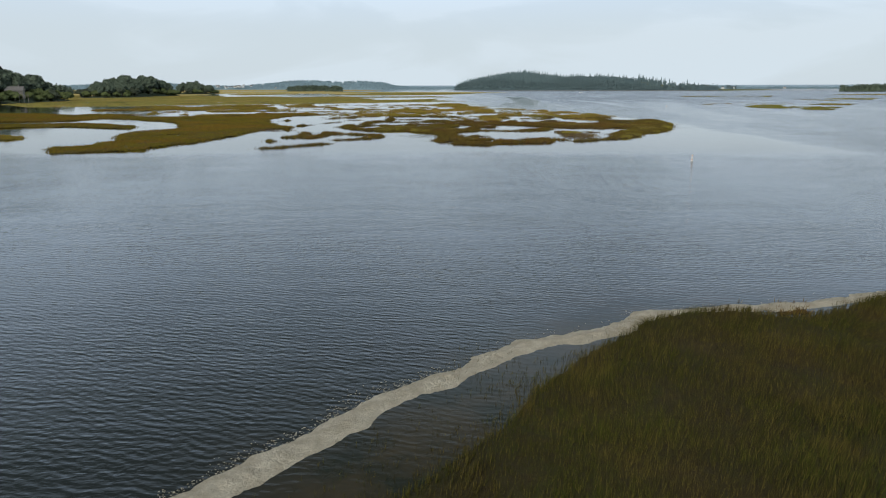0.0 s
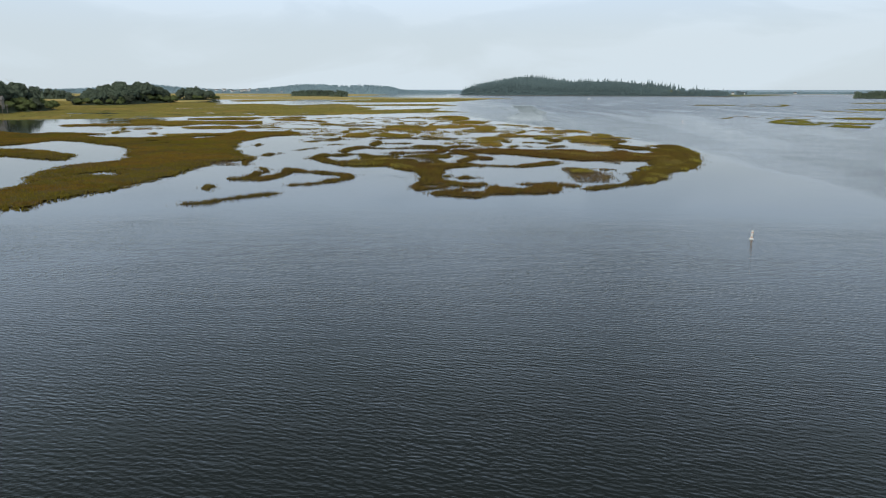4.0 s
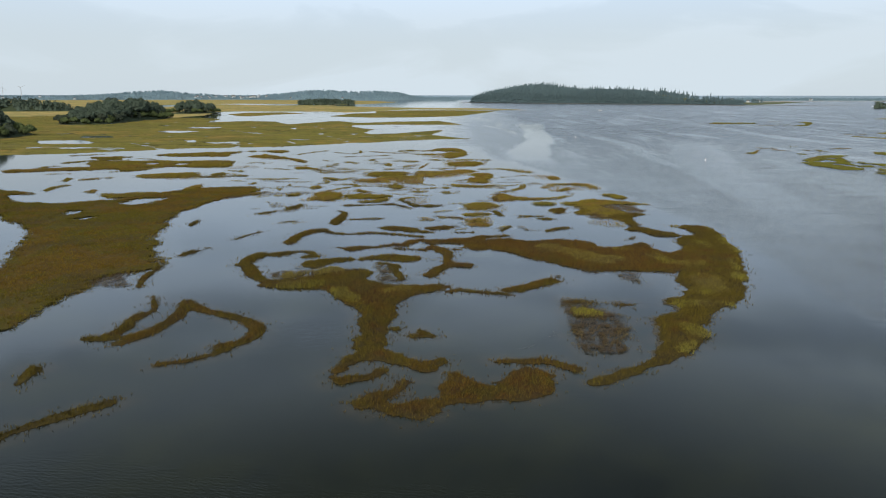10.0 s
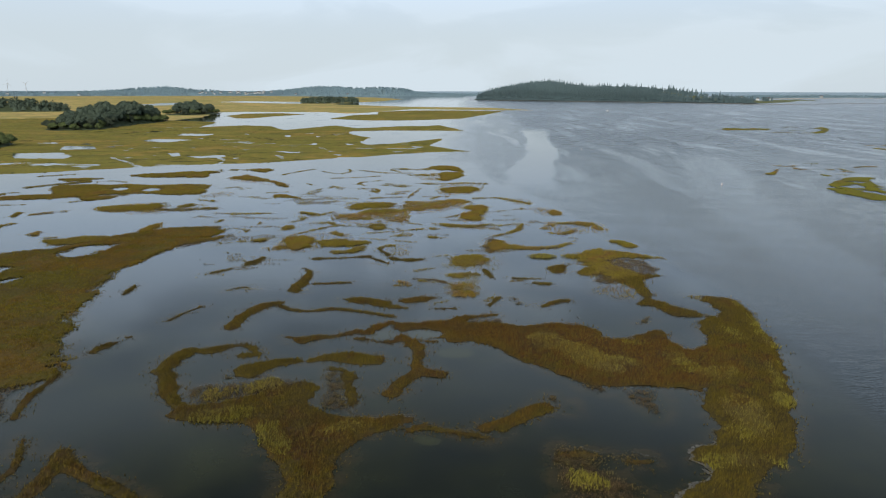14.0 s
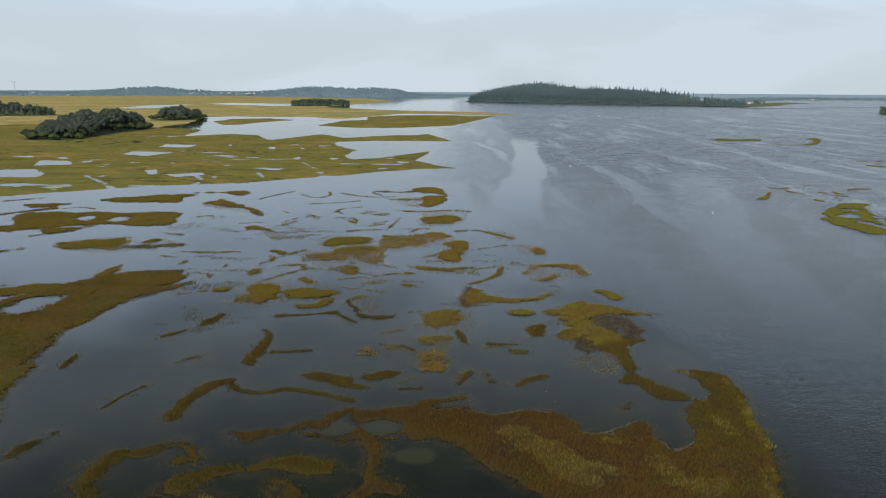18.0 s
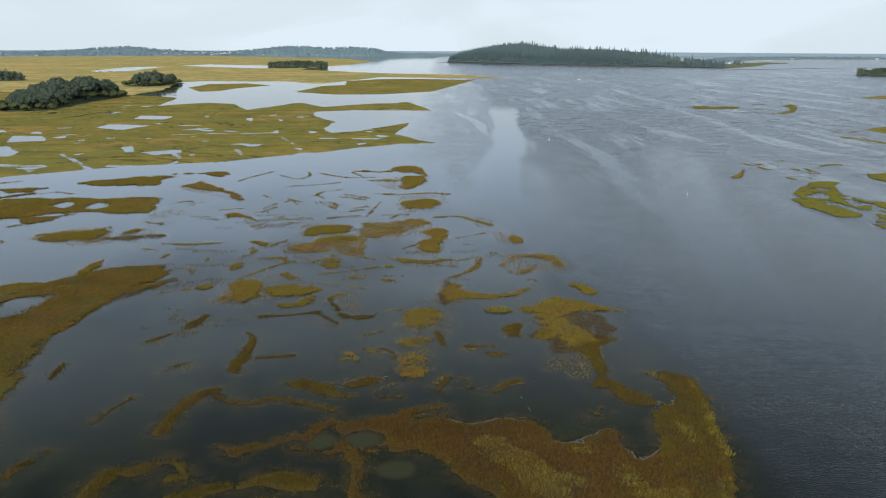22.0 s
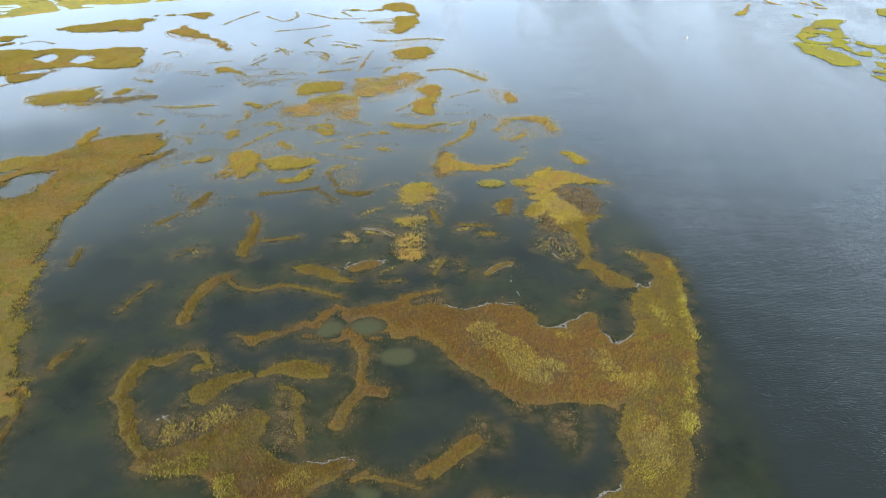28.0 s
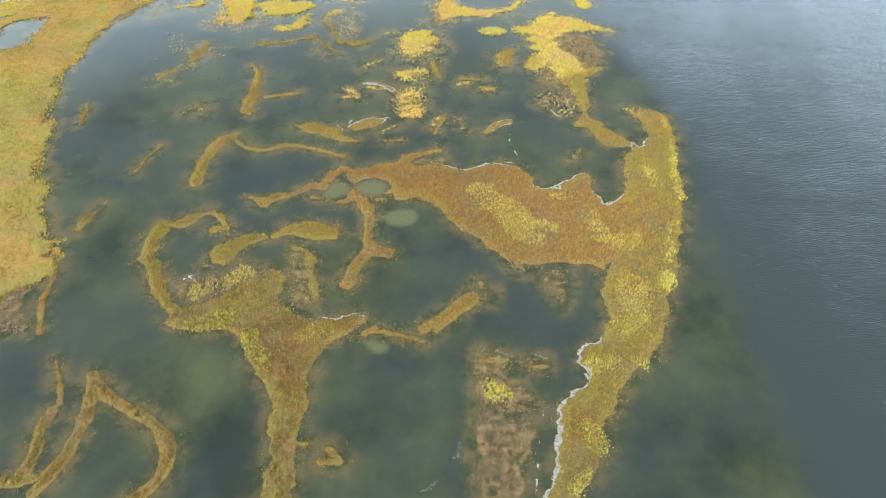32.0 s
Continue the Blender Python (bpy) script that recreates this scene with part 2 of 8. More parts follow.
    height = m.math("ADD", height, m.math("MULTIPLY", swell.outputs["Fac"], 0.26))
    height = m.math("ADD", height, m.math("MULTIPLY", broad.outputs["Fac"], 0.55))
    gust = m.noise(m.coords((0.07, 0.16, 1), 12), 1.0, 5.0, 0.65, 0.3, 0.7)
    ruffle = m.math("MULTIPLY", ruffle, m.math("ADD", 0.6, m.math("MULTIPLY", gust, 0.6)))
    ruffle = m.math("MULTIPLY", ruffle, m.step(y, 220.0, 620.0, 1.0, 1.35))
    ruffle = m.math("MULTIPLY", ruffle, m.math("MAXIMUM", m.step(y, 32.0, 62.0, 0.9, 0.88), m.step(m.math("ADD", x, drift), 55.0, 85.0, 0.88, 1.6)))
    normal = m.bump(height, ruffle, 0.070)
    shallow = m.noise(m.coords((0.045, 0.045, 1)), 1.0, 5.0, 0.55, 0.42, 0.62)
    silt = m.math("MULTIPLY", inner, m.math("ADD", 0.35, m.math("MULTIPLY", shallow, 0.65)))
    murk = m.noise(m.coords((0.06, 0.06, 1)), 1.0, 8.0, 0.62, 0.38, 0.64)
    bed = m.mix(murk, (0.0074, 0.0104, 0.0074), (0.0300, 0.0335, 0.0140))
    color = m.mix(silt, (0.0138, 0.0182, 0.0186), bed)
    # weed and silt on the shoals round the grass
    weed = m.noise(m.coords((0.30, 0.30, 1)), 1.0, 6.0, 0.65, 0.44, 0.58)
    grain = m.noise(m.coords((2.6, 2.6, 1)), 1.0, 4.0, 0.7, 0.35, 0.65)
    floor = m.mix(weed, (0.062, 0.045, 0.018), (0.015, 0.019, 0.006))
    floor = m.mix(m.math("MULTIPLY", grain, 0.5), floor, (0.026, 0.022, 0.010))
    color = m.mix(m.step(shoal, 0.05, 0.75, 0.0, 0.68), color, floor)
    pool = m.add("Attribute")
    pool.attribute_name = "silt"
    color = m.mix(m.step(pool.outputs["Fac"], 0.05, 0.95, 0.0, 0.8), color, m.mix(grain, (0.046, 0.048, 0.020), (0.054, 0.056, 0.025)))
    rough = m.math("ADD", 0.045, m.math("MULTIPLY", ruffle, m.step(y, 240.0, 620.0, 0.06, 0.11)))
    return m.finish(color, rough, normal, IOR=1.33)


def grass_material(name, sheet, zoom, green, rust, thatch, straw):
    """Marsh grass: green and rust by patches, grey-brown thatch, straw tips; the object's colour shifts it towards rust."""
    m = Nodes(name)
    soft = not any(word in name for word in ("distant", "meadow", "bank"))
    info = m.add("ObjectInfo")
    hue = m.add("SeparateColor", {"Color": info.outputs["Color"]}).outputs[0]
    wide = m.noise(m.coords((0.012 / zoom, 0.024 / zoom, 0.0)), 1.0, 4.0, 0.6, 0.3, 0.7)
    broad = m.noise(m.coords((0.06 / zoom, 0.06 / zoom, 0.0)), 1.0, 4.0, 0.55, 0.3, 0.7)
    patch = m.noise(m.coords((0.32 / zoom, 0.32 / zoom, 0.0)), 1.0, 5.0, 0.62, 0.3, 0.7)
    fleck = m.noise(m.coords((4.6 / zoom, 4.6 / zoom, 0.6)), 1.0, 4.0, 0.7, 0.36, 0.64)
    lean = m.math("ADD", m.math("MULTIPLY", m.math("SUBTRACT", broad, 0.5), 0.8), m.math("MULTIPLY", m.math("SUBTRACT", wide, 0.5), 0.6))
    lean = m.math("ADD", lean, m.math("MULTIPLY", m.math("SUBTRACT", patch, 0.5), 0.9))
    fringed = zoom in (1, 1.3, 1.6)
    if fringed:  # yellow-green growth along the water, russet further in
        margin = m.add("Attribute")
        margin.attribute_name = "margin"
        fringe = m.step(m.math("ADD", margin.outputs["Fac"], m.math("MULTIPLY", m.math("SUBTRACT", broad, 0.5), 3.0)), -1.7, -0.2)
        hue = m.math("SUBTRACT", hue, m.math("MULTIPLY", fringe, 0.15))
    warm = m.step(m.math("ADD", lean, hue), 0.30, 0.80)
    color = m.mix(warm, green, rust)
    if fringed:
        color = m.mix(m.math("MULTIPLY", fringe, 0.4 if zoom == 1 else 0.2), color, tuple(1.4 * c for c in green))
    if "bank" in name:  # lush and lean stretches of the bank
        rank = m.noise(m.coords((0.21, 0.21, 0.0), 40), 1.0, 4.0, 0.6, 0.36, 0.64)
        color = m.mix(rank, tuple(0.55 * c for c in green), color)
        color = m.mix(m.math("MULTIPLY", m.noise(m.coords((0.34, 0.34, 0.0), 10), 1.0, 5.0, 0.65, 0.52, 0.66), 0.7), color, straw)
    old = m.noise(m.coords((0.13 / zoom, 0.13 / zoom, 0.0)), 1.0, 5.0, 0.6, 0.47, 0.68)
    color = m.mix(m.math("MULTIPLY", old, 0.75), color, thatch)
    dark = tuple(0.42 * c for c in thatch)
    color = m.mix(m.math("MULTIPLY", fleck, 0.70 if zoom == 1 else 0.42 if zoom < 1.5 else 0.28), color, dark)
    if zoom < 2:  # tussocks, with the shade between them painted into the colour
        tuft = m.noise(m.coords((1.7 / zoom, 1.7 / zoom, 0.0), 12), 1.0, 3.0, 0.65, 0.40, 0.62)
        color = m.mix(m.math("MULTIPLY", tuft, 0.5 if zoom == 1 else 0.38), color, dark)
    spark = m.noise(m.coords((3.1 / zoom, 3.1 / zoom, 0.4), 31), 1.0, 5.0, 0.75, 0.56, 0.70)
    color = m.mix(m.math("MULTIPLY", spark, 0.55), color, straw)
    if sheet:
        if "marsh" in name:  # creeks that wind through the meadow
            wind = m.add("TexNoise", {"Vector": m.coords((0.009, 0.018, 0.0), 15)}, Scale=1.0, Detail=5.0, Roughness=0.6, Distortion=0.8)
            creek = m.step(m.math("ABSOLUTE", m.math("SUBTRACT", wind.outputs["Fac"], 0.5)), 0.010, 0.003)
            color = m.mix(m.math("MULTIPLY", creek, 0.75), color, (0.045, 0.048, 0.022))
        if "meadow" in name:  # darker green swales
            swale = m.noise(m.coords((0.016, 0.055, 0.0), 8), 1.0, 5.0, 0.62, 0.46, 0.66)
            color = m.mix(m.math("MULTIPLY", swale, 0.6), color, (0.120, 0.125, 0.030))
        if zoom < 2:  # the ground between the blades: dead stems and mud
            color = m.mix(0.52, color, (0.055, 0.042, 0.026))
        if soft:  # stems stand ever thinner towards deep water
            edge = m.add("Attribute")
            edge.attribute_name = "edge"
            clump = m.math("MULTIPLY", m.math("SUBTRACT", m.noise(m.coords((0.7, 0.7, 0.0)), 1.0, 2.0, 0.5, 0.25, 0.75), 0.5), 0.5)
            if zoom > 1:  # whole stretches stand thin
                gaps = m.noise(m.coords((0.15, 0.15, 0.0), 31), 1.0, 4.0, 0.6, 0.42, 0.75)
                clump = m.math("ADD", clump, m.math("MULTIPLY", gaps, 0.75 if "hay" in name else 0.55))
            cover = m.step(m.math("ADD", edge.outputs["Fac"], clump), 0.6, -0.95, -0.05, 1.15)
            stems = m.noise(m.coords((11.0, 11.0, 0.0), 23), 1.0, 3.0, 0.7, 0.25, 0.75)
            alpha = m.step(m.math("ADD", stems, cover), 0.90, 1.10)
            m.link(alpha, m.bsdf.inputs["Alpha"])
            color = m.mix(m.step(edge.outputs["Fac"], -0.5, 0.3, 0.0, 0.5), color, dark if zoom == 1 else thatch)
        relief = m.add("TexNoise", {"Vector": m.coords((7.0 / zoom, 7.0 / zoom, 1.0))}, Scale=1.0, Detail=5.0, Roughness=0.75)
        # standing grass shows its sunward side
        lit = m.add("VectorMath", {0: m.bump(relief.outputs["Fac"], 0.65 if 1.1 < zoom < 2 else 0.9, 0.2)}, operation="ADD")
        lit.inputs[1].default_value = (-0.15, -0.50, 0.0)
        lit = m.add("VectorMath", {0: lit.outputs[0]}, operation="NORMALIZE")
        return m.finish(color, 0.95, lit.outputs[0], Specular_IOR_Level=0.12)
    per = m.add("NewGeometry").outputs["Random Per Island"]
    color = m.mix(m.step(per, 0.5, 1.0, 0.0, 0.75), color, straw)
    color = m.mix(m.step(per, 0.45, 0.0, 0.0, 0.25 if "hay" in name else 0.75), color, dark)
    # thin blades pass the light on, so they are lit much like the sward
    side = m.add("VectorMath", {0: m.add("NewGeometry").outputs["Normal"]}, operation="SCALE")
    side.inputs["Scale"].default_value = 0.45
    up = m.add("VectorMath", {0: side.outputs[0]}, operation="ADD")
    up.inputs[1].default_value = (-0.2, -0.65, 0.8)
    up = m.add("VectorMath", {0: up.outputs[0]}, operation="NORMALIZE")
    return m.finish(color, 0.85, up.outputs[0], Specular_IOR_Level=0.12)


def plain(name, color, rough=0.8, scale=1.0, amount=0.25, metal=0.0):
    m = Nodes(name)
    a = m.noise(m.coords((scale, scale, scale)), 1.0, 5.0)
    b = m.noise(m.coords((scale * 9, scale * 9, scale * 9)), 1.0, 3.0)
    dark = tuple(c * (1 - amount) for c in color)
    light = tuple(min(1, c * (1 + amount)) for c in color)
    col = m.mix(a, dark, light)
    col = m.mix(m.math("MULTIPLY", b, 0.4), col, dark)
    return m.finish(col, rough, m.bump(b, 0.3, 0.03), Metallic=metal)


def leaf_material(name, a, b):
    m = Nodes(name)
    geo = m.add("NewGeometry")
    info = m.add("ObjectInfo")
    col = m.mix(geo.outputs["Random Per Island"], a, b)
    col = m.mix(m.math("MULTIPLY", info.outputs["Random"], 0.45), col, tuple(c * 0.6 for c in a))
    n = m.noise(m.coords((0.25, 0.25, 0.25)), 1.0, 3.0)
    col = m.mix(m.math("MULTIPLY", n, 0.4), col, tuple(c * 1.5 for c in b))
    # leaves pass the light on
    side = m.add("VectorMath", {0: geo.outputs["Normal"]}, operation="ADD")
    side.inputs[1].default_value = (0, -0.25, 1.3)
    side = m.add("VectorMath", {0: side.outputs[0]}, operation="NORMALIZE")
    return m.finish(col, 0.75, side.outputs[0], Specular_IOR_Level=0.2)


WATER = water_material()
CORD = ((0.161, 0.123, 0.007), (0.191, 0.078, 0.012), (0.097, 0.071, 0.035), (0.223, 0.167, 0.033))
DUSK = ((0.054, 0.078, 0.006), (0.088, 0.066, 0.012), (0.062, 0.042, 0.020), (0.150, 0.115, 0.026))
HAY = ((0.165, 0.143, 0.010), (0.231, 0.133, 0.015), (0.115, 0.085, 0.025), (0.228, 0.173, 0.025))
GOLD = ((0.243, 0.216, 0.050), (0.369, 0.252, 0.072), (0.171, 0.149, 0.059), (0.369, 0.315, 0.099))
# farthest marsh: these tones are pale because haze is put into them
HAZED_HAY = ((0.330, 0.315, 0.115), (0.600, 0.430, 0.165), (0.300, 0.245, 0.125), (0.560, 0.470, 0.210))
MID = ((0.272, 0.222, 0.014), (0.326, 0.176, 0.028), (0.251, 0.166, 0.067), (0.334, 0.259, 0.048))
VEIL = ((0.348, 0.283, 0.021), (0.413, 0.224, 0.036), (0.260, 0.174, 0.078), (0.429, 0.332, 0.068))
SPARSE = ((0.211, 0.169, 0.034), (0.211, 0.126, 0.046), (0.147, 0.105, 0.064), (0.316, 0.235, 0.072))
ISLE = ((0.187, 0.181, 0.024), (0.282, 0.164, 0.037), (0.146, 0.124, 0.053), (0.376, 0.311, 0.071))
LUSH = ((0.295, 0.266, 0.019), (0.215, 0.117, 0.037), (0.161, 0.126, 0.077), (0.410, 0.345, 0.049))
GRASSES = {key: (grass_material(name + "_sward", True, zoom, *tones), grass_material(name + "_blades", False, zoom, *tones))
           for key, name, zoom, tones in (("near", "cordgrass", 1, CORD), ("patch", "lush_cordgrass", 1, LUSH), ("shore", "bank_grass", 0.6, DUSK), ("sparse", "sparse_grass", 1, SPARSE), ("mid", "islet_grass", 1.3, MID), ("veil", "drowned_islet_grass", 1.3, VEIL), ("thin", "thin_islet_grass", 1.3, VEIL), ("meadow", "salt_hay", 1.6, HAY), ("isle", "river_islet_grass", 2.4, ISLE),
                                          ("far", "marsh_meadow", 2.4, GOLD), ("vfar", "distant_hay", 4, HAZED_HAY))}
def foam_material():
    """Dried froth: cream bubbles with tan, dirty seams that run along the raft."""
    m = Nodes("dried_foam")
    seam = m.noise(m.coords((1.6, 1.6, 1)), 1.0, 6.0, 0.65, 0.40, 0.62)
    bubble = m.noise(m.coords((14, 14, 14)), 1.0, 4.0, 0.7, 0.35, 0.65)
    col = m.mix(seam, (0.47, 0.41, 0.31), (0.66, 0.60, 0.48))
    col = m.mix(m.math("MULTIPLY", bubble, 0.55), col, (0.40, 0.36, 0.28))
    return m.finish(col, 0.9, m.bump(bubble, 0.8, 0.05), Specular_IOR_Level=0.2)


FOAM = foam_material()
OAK = leaf_material("oak_leaves", (0.078, 0.108, 0.082), (0.122, 0.155, 0.104))
CEDAR = leaf_material("cedar_leaves", (0.050, 0.066, 0.046), (0.080, 0.096, 0.060))
BARK = plain("bark", (0.11, 0.085, 0.065), 0.9, 2.0)
# island trees: blue-grey haze of the distance painted into the needle colour
HAZED_SPRUCE = leaf_material("hazed_spruce_needles", (0.105, 0.165, 0.182), (0.155, 0.215, 0.218))
# far woods: paled and blued, the haze is in the leaf colour itself
HAZED_FARWOOD = leaf_material("hazed_distant_leaves", (0.260, 0.380, 0.440), (0.310, 0.430, 0.490))
MEADOW = plain("meadow_grass", (0.16, 0.17, 0.06), 0.95, 0.02, 0.3)
FOREST_FLOOR = plain("forest_floor", (0.062, 0.082, 0.036), 0.95, 0.02, 0.3)
# hill ground: haze mixed into the base colour, like the woods on it
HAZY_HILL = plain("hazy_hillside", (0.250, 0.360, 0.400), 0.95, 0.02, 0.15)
# ground under the island trees, tinted with the same painted haze
HAZED_ISLAND_FLOOR = plain("hazed_spruce_floor", (0.085, 0.128, 0.132), 0.95, 0.02, 0.25)
MUD = plain("tidal_mud", (0.20, 0.165, 0.120), 0.6, 0.5, 0.3)
WHITE = plain("white_paint", (0.78, 0.77, 0.74), 0.5, 1.0, 0.06)
ORANGE = plain("orange_band", (0.62, 0.20, 0.06), 0.5, 1.0, 0.1)
ROOF = plain("grey_roof", (0.18, 0.17, 0.165), 0.85, 1.0, 0.2)
SHINGLE = plain("weathered_shingle", (0.22, 0.205, 0.185), 0.9, 2.0, 0.25)
GLASS = plain("dark_glass", (0.03, 0.035, 0.04), 0.08, 1.0, 0.1)
FILM = plain("wet_foam", (0.150, 0.142, 0.125), 0.6, 1.2, 0.3)
SHRUB = leaf_material("shrub_leaves", (0.085, 0.115, 0.045), (0.140, 0.170, 0.060))
SILT = plain("silty_water", (0.042, 0.047, 0.020), 0.4, 0.8, 0.3)
SILT.node_tree.nodes["Principled BSDF"].inputs["Specular IOR Level"].default_value = 0.3
SEA = plain("far_sea", (0.36, 0.47, 0.56), 0.6, 0.001, 0.05)
SAND = plain("beach_sand", (0.52, 0.46, 0.37), 0.95, 0.01, 0.15)


# ---- helpers of this scene ----
def mesh_of(name, verts, faces, material, smooth=False):
    me = bpy.data.meshes.new(name)
    me.from_pydata(verts, [], faces)
    me.materials.append(material)
    if smooth:
        me.polygons.foreach_set("use_smooth", [True] * len(me.polygons))
    me.update()
    return me


def triangles_of(name, verts, material, per=3):
    """A mesh of loose triangles (or quads, per=4) from an array of corners."""
    verts = np.asarray(verts, np.float32).reshape(-1, 3)
    n = len(verts) // per
    me = bpy.data.meshes.new(name)
    me.vertices.add(len(verts))
    me.vertices.foreach_set("co", verts.ravel())
    me.loops.add(n * per)
    me.loops.foreach_set("vertex_index", np.arange(n * per, dtype=np.int32))
    me.polygons.add(n)
    me.polygons.foreach_set("loop_start", np.arange(0, n * per, per, dtype=np.int32))
    me.materials.append(material)
    me.update(calc_edges=True)
    return me


def bmesh_of(name, bm, material):
    me = bpy.data.meshes.new(name)
    bm.to_mesh(me)
    bm.free()
    me.materials.append(material)
    return me


def part(name, bm, material, parent, label=""):
    ob = new(name, bmesh_of(name, bm, material) if isinstance(bm, bmesh.types.BMesh) else bm)
    ob.parent = parent
    return tagged(ob, label)


rng = np.random.default_rng(7)
_grid = {s: np.random.default_rng(s).random((64, 64)) for s in range(6)}


def ripple(x, y, size, seed=0, octaves=4):
    """Smooth value noise between -1 and 1."""
    out, amp, total = np.zeros_like(x, dtype=float), 1.0, 0.0
    for o in range(octaves):
        u, v = x / size * 2**o + 17.3 * o, y / size * 2**o + 5.1 * o
        i, j = np.floor(u).astype(int), np.floor(v).astype(int)
        a, b = u - i, v - j
        a, b = a * a * (3 - 2 * a), b * b * (3 - 2 * b)
        g = _grid[(seed + o) % 6]
        q = lambda di, dj: g[(i + di) % 64, (j + dj) % 64]  # noqa: E731
        out += amp * ((q(0, 0) * (1 - a) + q(1, 0) * a) * (1 - b) + (q(0, 1) * (1 - a) + q(1, 1) * a) * b)
        total += amp
        amp *= 0.55
    return out / total * 2 - 1


def far_from_line(x, y, pts, closed):
    """The distance of points to a line of corners, and whether they lie inside it."""
    best, inside = np.full(x.shape, 1e9), np.zeros(x.shape, bool)
    n = len(pts)
    for k in range(n if closed else max(n - 1, 1)):
        (ax, ay), (bx, by) = pts[k], pts[(k + 1) % n]
        dx, dy = bx - ax, by - ay
        t = np.clip(((x - ax) * dx + (y - ay) * dy) / max(dx * dx + dy * dy, 1e-9), 0, 1)
        best = np.minimum(best, np.hypot(x - ax - t * dx, y - ay - t * dy))
        if closed and ay != by:
            inside ^= ((ay > y) != (by > y)) & (x < ax + (y - ay) / (by - ay) * dx)
    return best, inside


def shape_field(x, y, ops):
    """Signed distance (negative inside) to a union of outlines ("area") and strokes, less what is cut away."""
    field = np.full(x.shape, 1e9)
    for kind, width, flat in ops:
        pts = list(zip(flat[::2], flat[1::2]))
        if "area" in kind:
            d, inside = far_from_line(x, y, pts, True)
            d = np.where(inside, -d, d)
        else:
            d = far_from_line(x, y, pts, False)[0] - width
        field = np.maximum(field, -d) if kind.startswith("cut") else np.minimum(field, d)
    return field


#        edge roughness, its size, bank slope, canopy height, tufts a m2, blades a tuft, blade height, blade width
KINDS = {
    "shore": (0.7, 3.0, 0.9, 0.22, 95.0, 4, 0.36, 0.0075),
    "near": (0.95, 2.4, 0.5, 0.14, 34.0, 4, 0.48, 0.030),
    "mid": (2.2, 5.0, 0.4, 0.20, 11.0, 4, 0.40, 0.045),
    "meadow": (1.5, 5.0, 0.4, 0.20, 8.0, 4, 0.28, 0.05),
    "sparse": (1.6, 3.2, 0.5, 0.14, 16.0, 4, 0.12, 0.018),
    "veil": (1.9, 4.0, 0.5, 0.10, 3.0, 4, 0.26, 0.022),
    "thin": (1.9, 4.0, 0.5, 0.12, 6.0, 4, 0.32, 0.030),
    "bed": (0.6, 2.2, 0.5, 0.1, 0.0, 0, 0.3, 0.03),
    "patch": (1.8, 3.2, 0.5, 0.14, 34.0, 4, 0.50, 0.032),
    "far": (2.2, 14.0, 0.18, 0.40, 0.05, 4, 0.30, 0.30),
    "vfar": (6.0, 60.0, 0.06, 0.45, 0.0, 0, 0.5, 1.0),
}


BANKS = []
SHOALS = []
BEDS = []


def loose_tufts():
    """Thin streaks of half-drowned grass between the mapped islets, too many and too faint to tell apart."""
    n = 170000
    x, y = rng.uniform(-75, 62, n), rng.uniform(226, 340, n)
    streak = ripple(x * 0.42 + 0.25 * y, y - 0.1 * x, 6.5, 3, 4)
    keep = (streak > 0.36) & (x < 66 - (y - 196) * 0.33) & (x > -78 + 0.1 * (y - 196)) & (rng.random(n) < 0.5 + 2.0 * (streak - 0.36))
    x, y = x[keep], y[keep]
    k = len(x)
    h, a, way = rng.uniform(0.15, 0.36, k), rng.uniform(0, 6.28, k), rng.normal(0.6, 1.4, k)
    w, lean = rng.uniform(0.03, 0.06, k), rng.uniform(0.2, 0.9, k)
    tri = np.empty((k, 3, 3))
    tri[:, 0] = np.stack([x - w * np.cos(a), y - w * np.sin(a), np.full(k, -0.03)], 1)
    tri[:, 1] = np.stack([x + w * np.cos(a), y + w * np.sin(a), np.full(k, -0.03)], 1)
    tri[:, 2] = np.stack([x + lean * h * np.cos(way), y + lean * h * np.sin(way), h], 1)
    ob = new("drowned_grass", triangles_of("drowned_grass", tri, GRASSES["sparse"][1]))
    ob.color = (0.75, 0, 0, 1)
    return tagged(ob, "faint streaks of brown half-drowned cordgrass in slack water", "grass", kind="stuff")


def rounded(flat, closed):
    """Cut the corners of an outline or a stroke twice, so that it bends softly."""
    p = np.reshape(flat, (-1, 2)).astype(float)
    for _ in range(2):
        q = np.roll(p, -1, 0)
        a, b = 0.78 * p + 0.22 * q, 0.22 * p + 0.78 * q
        both = np.stack([a, b], 1).reshape(-1, 2)
        p = both if closed else np.concatenate([p[:1], both[1:-3], p[-1:]]) if len(p) > 2 else p
    return p.ravel().tolist()


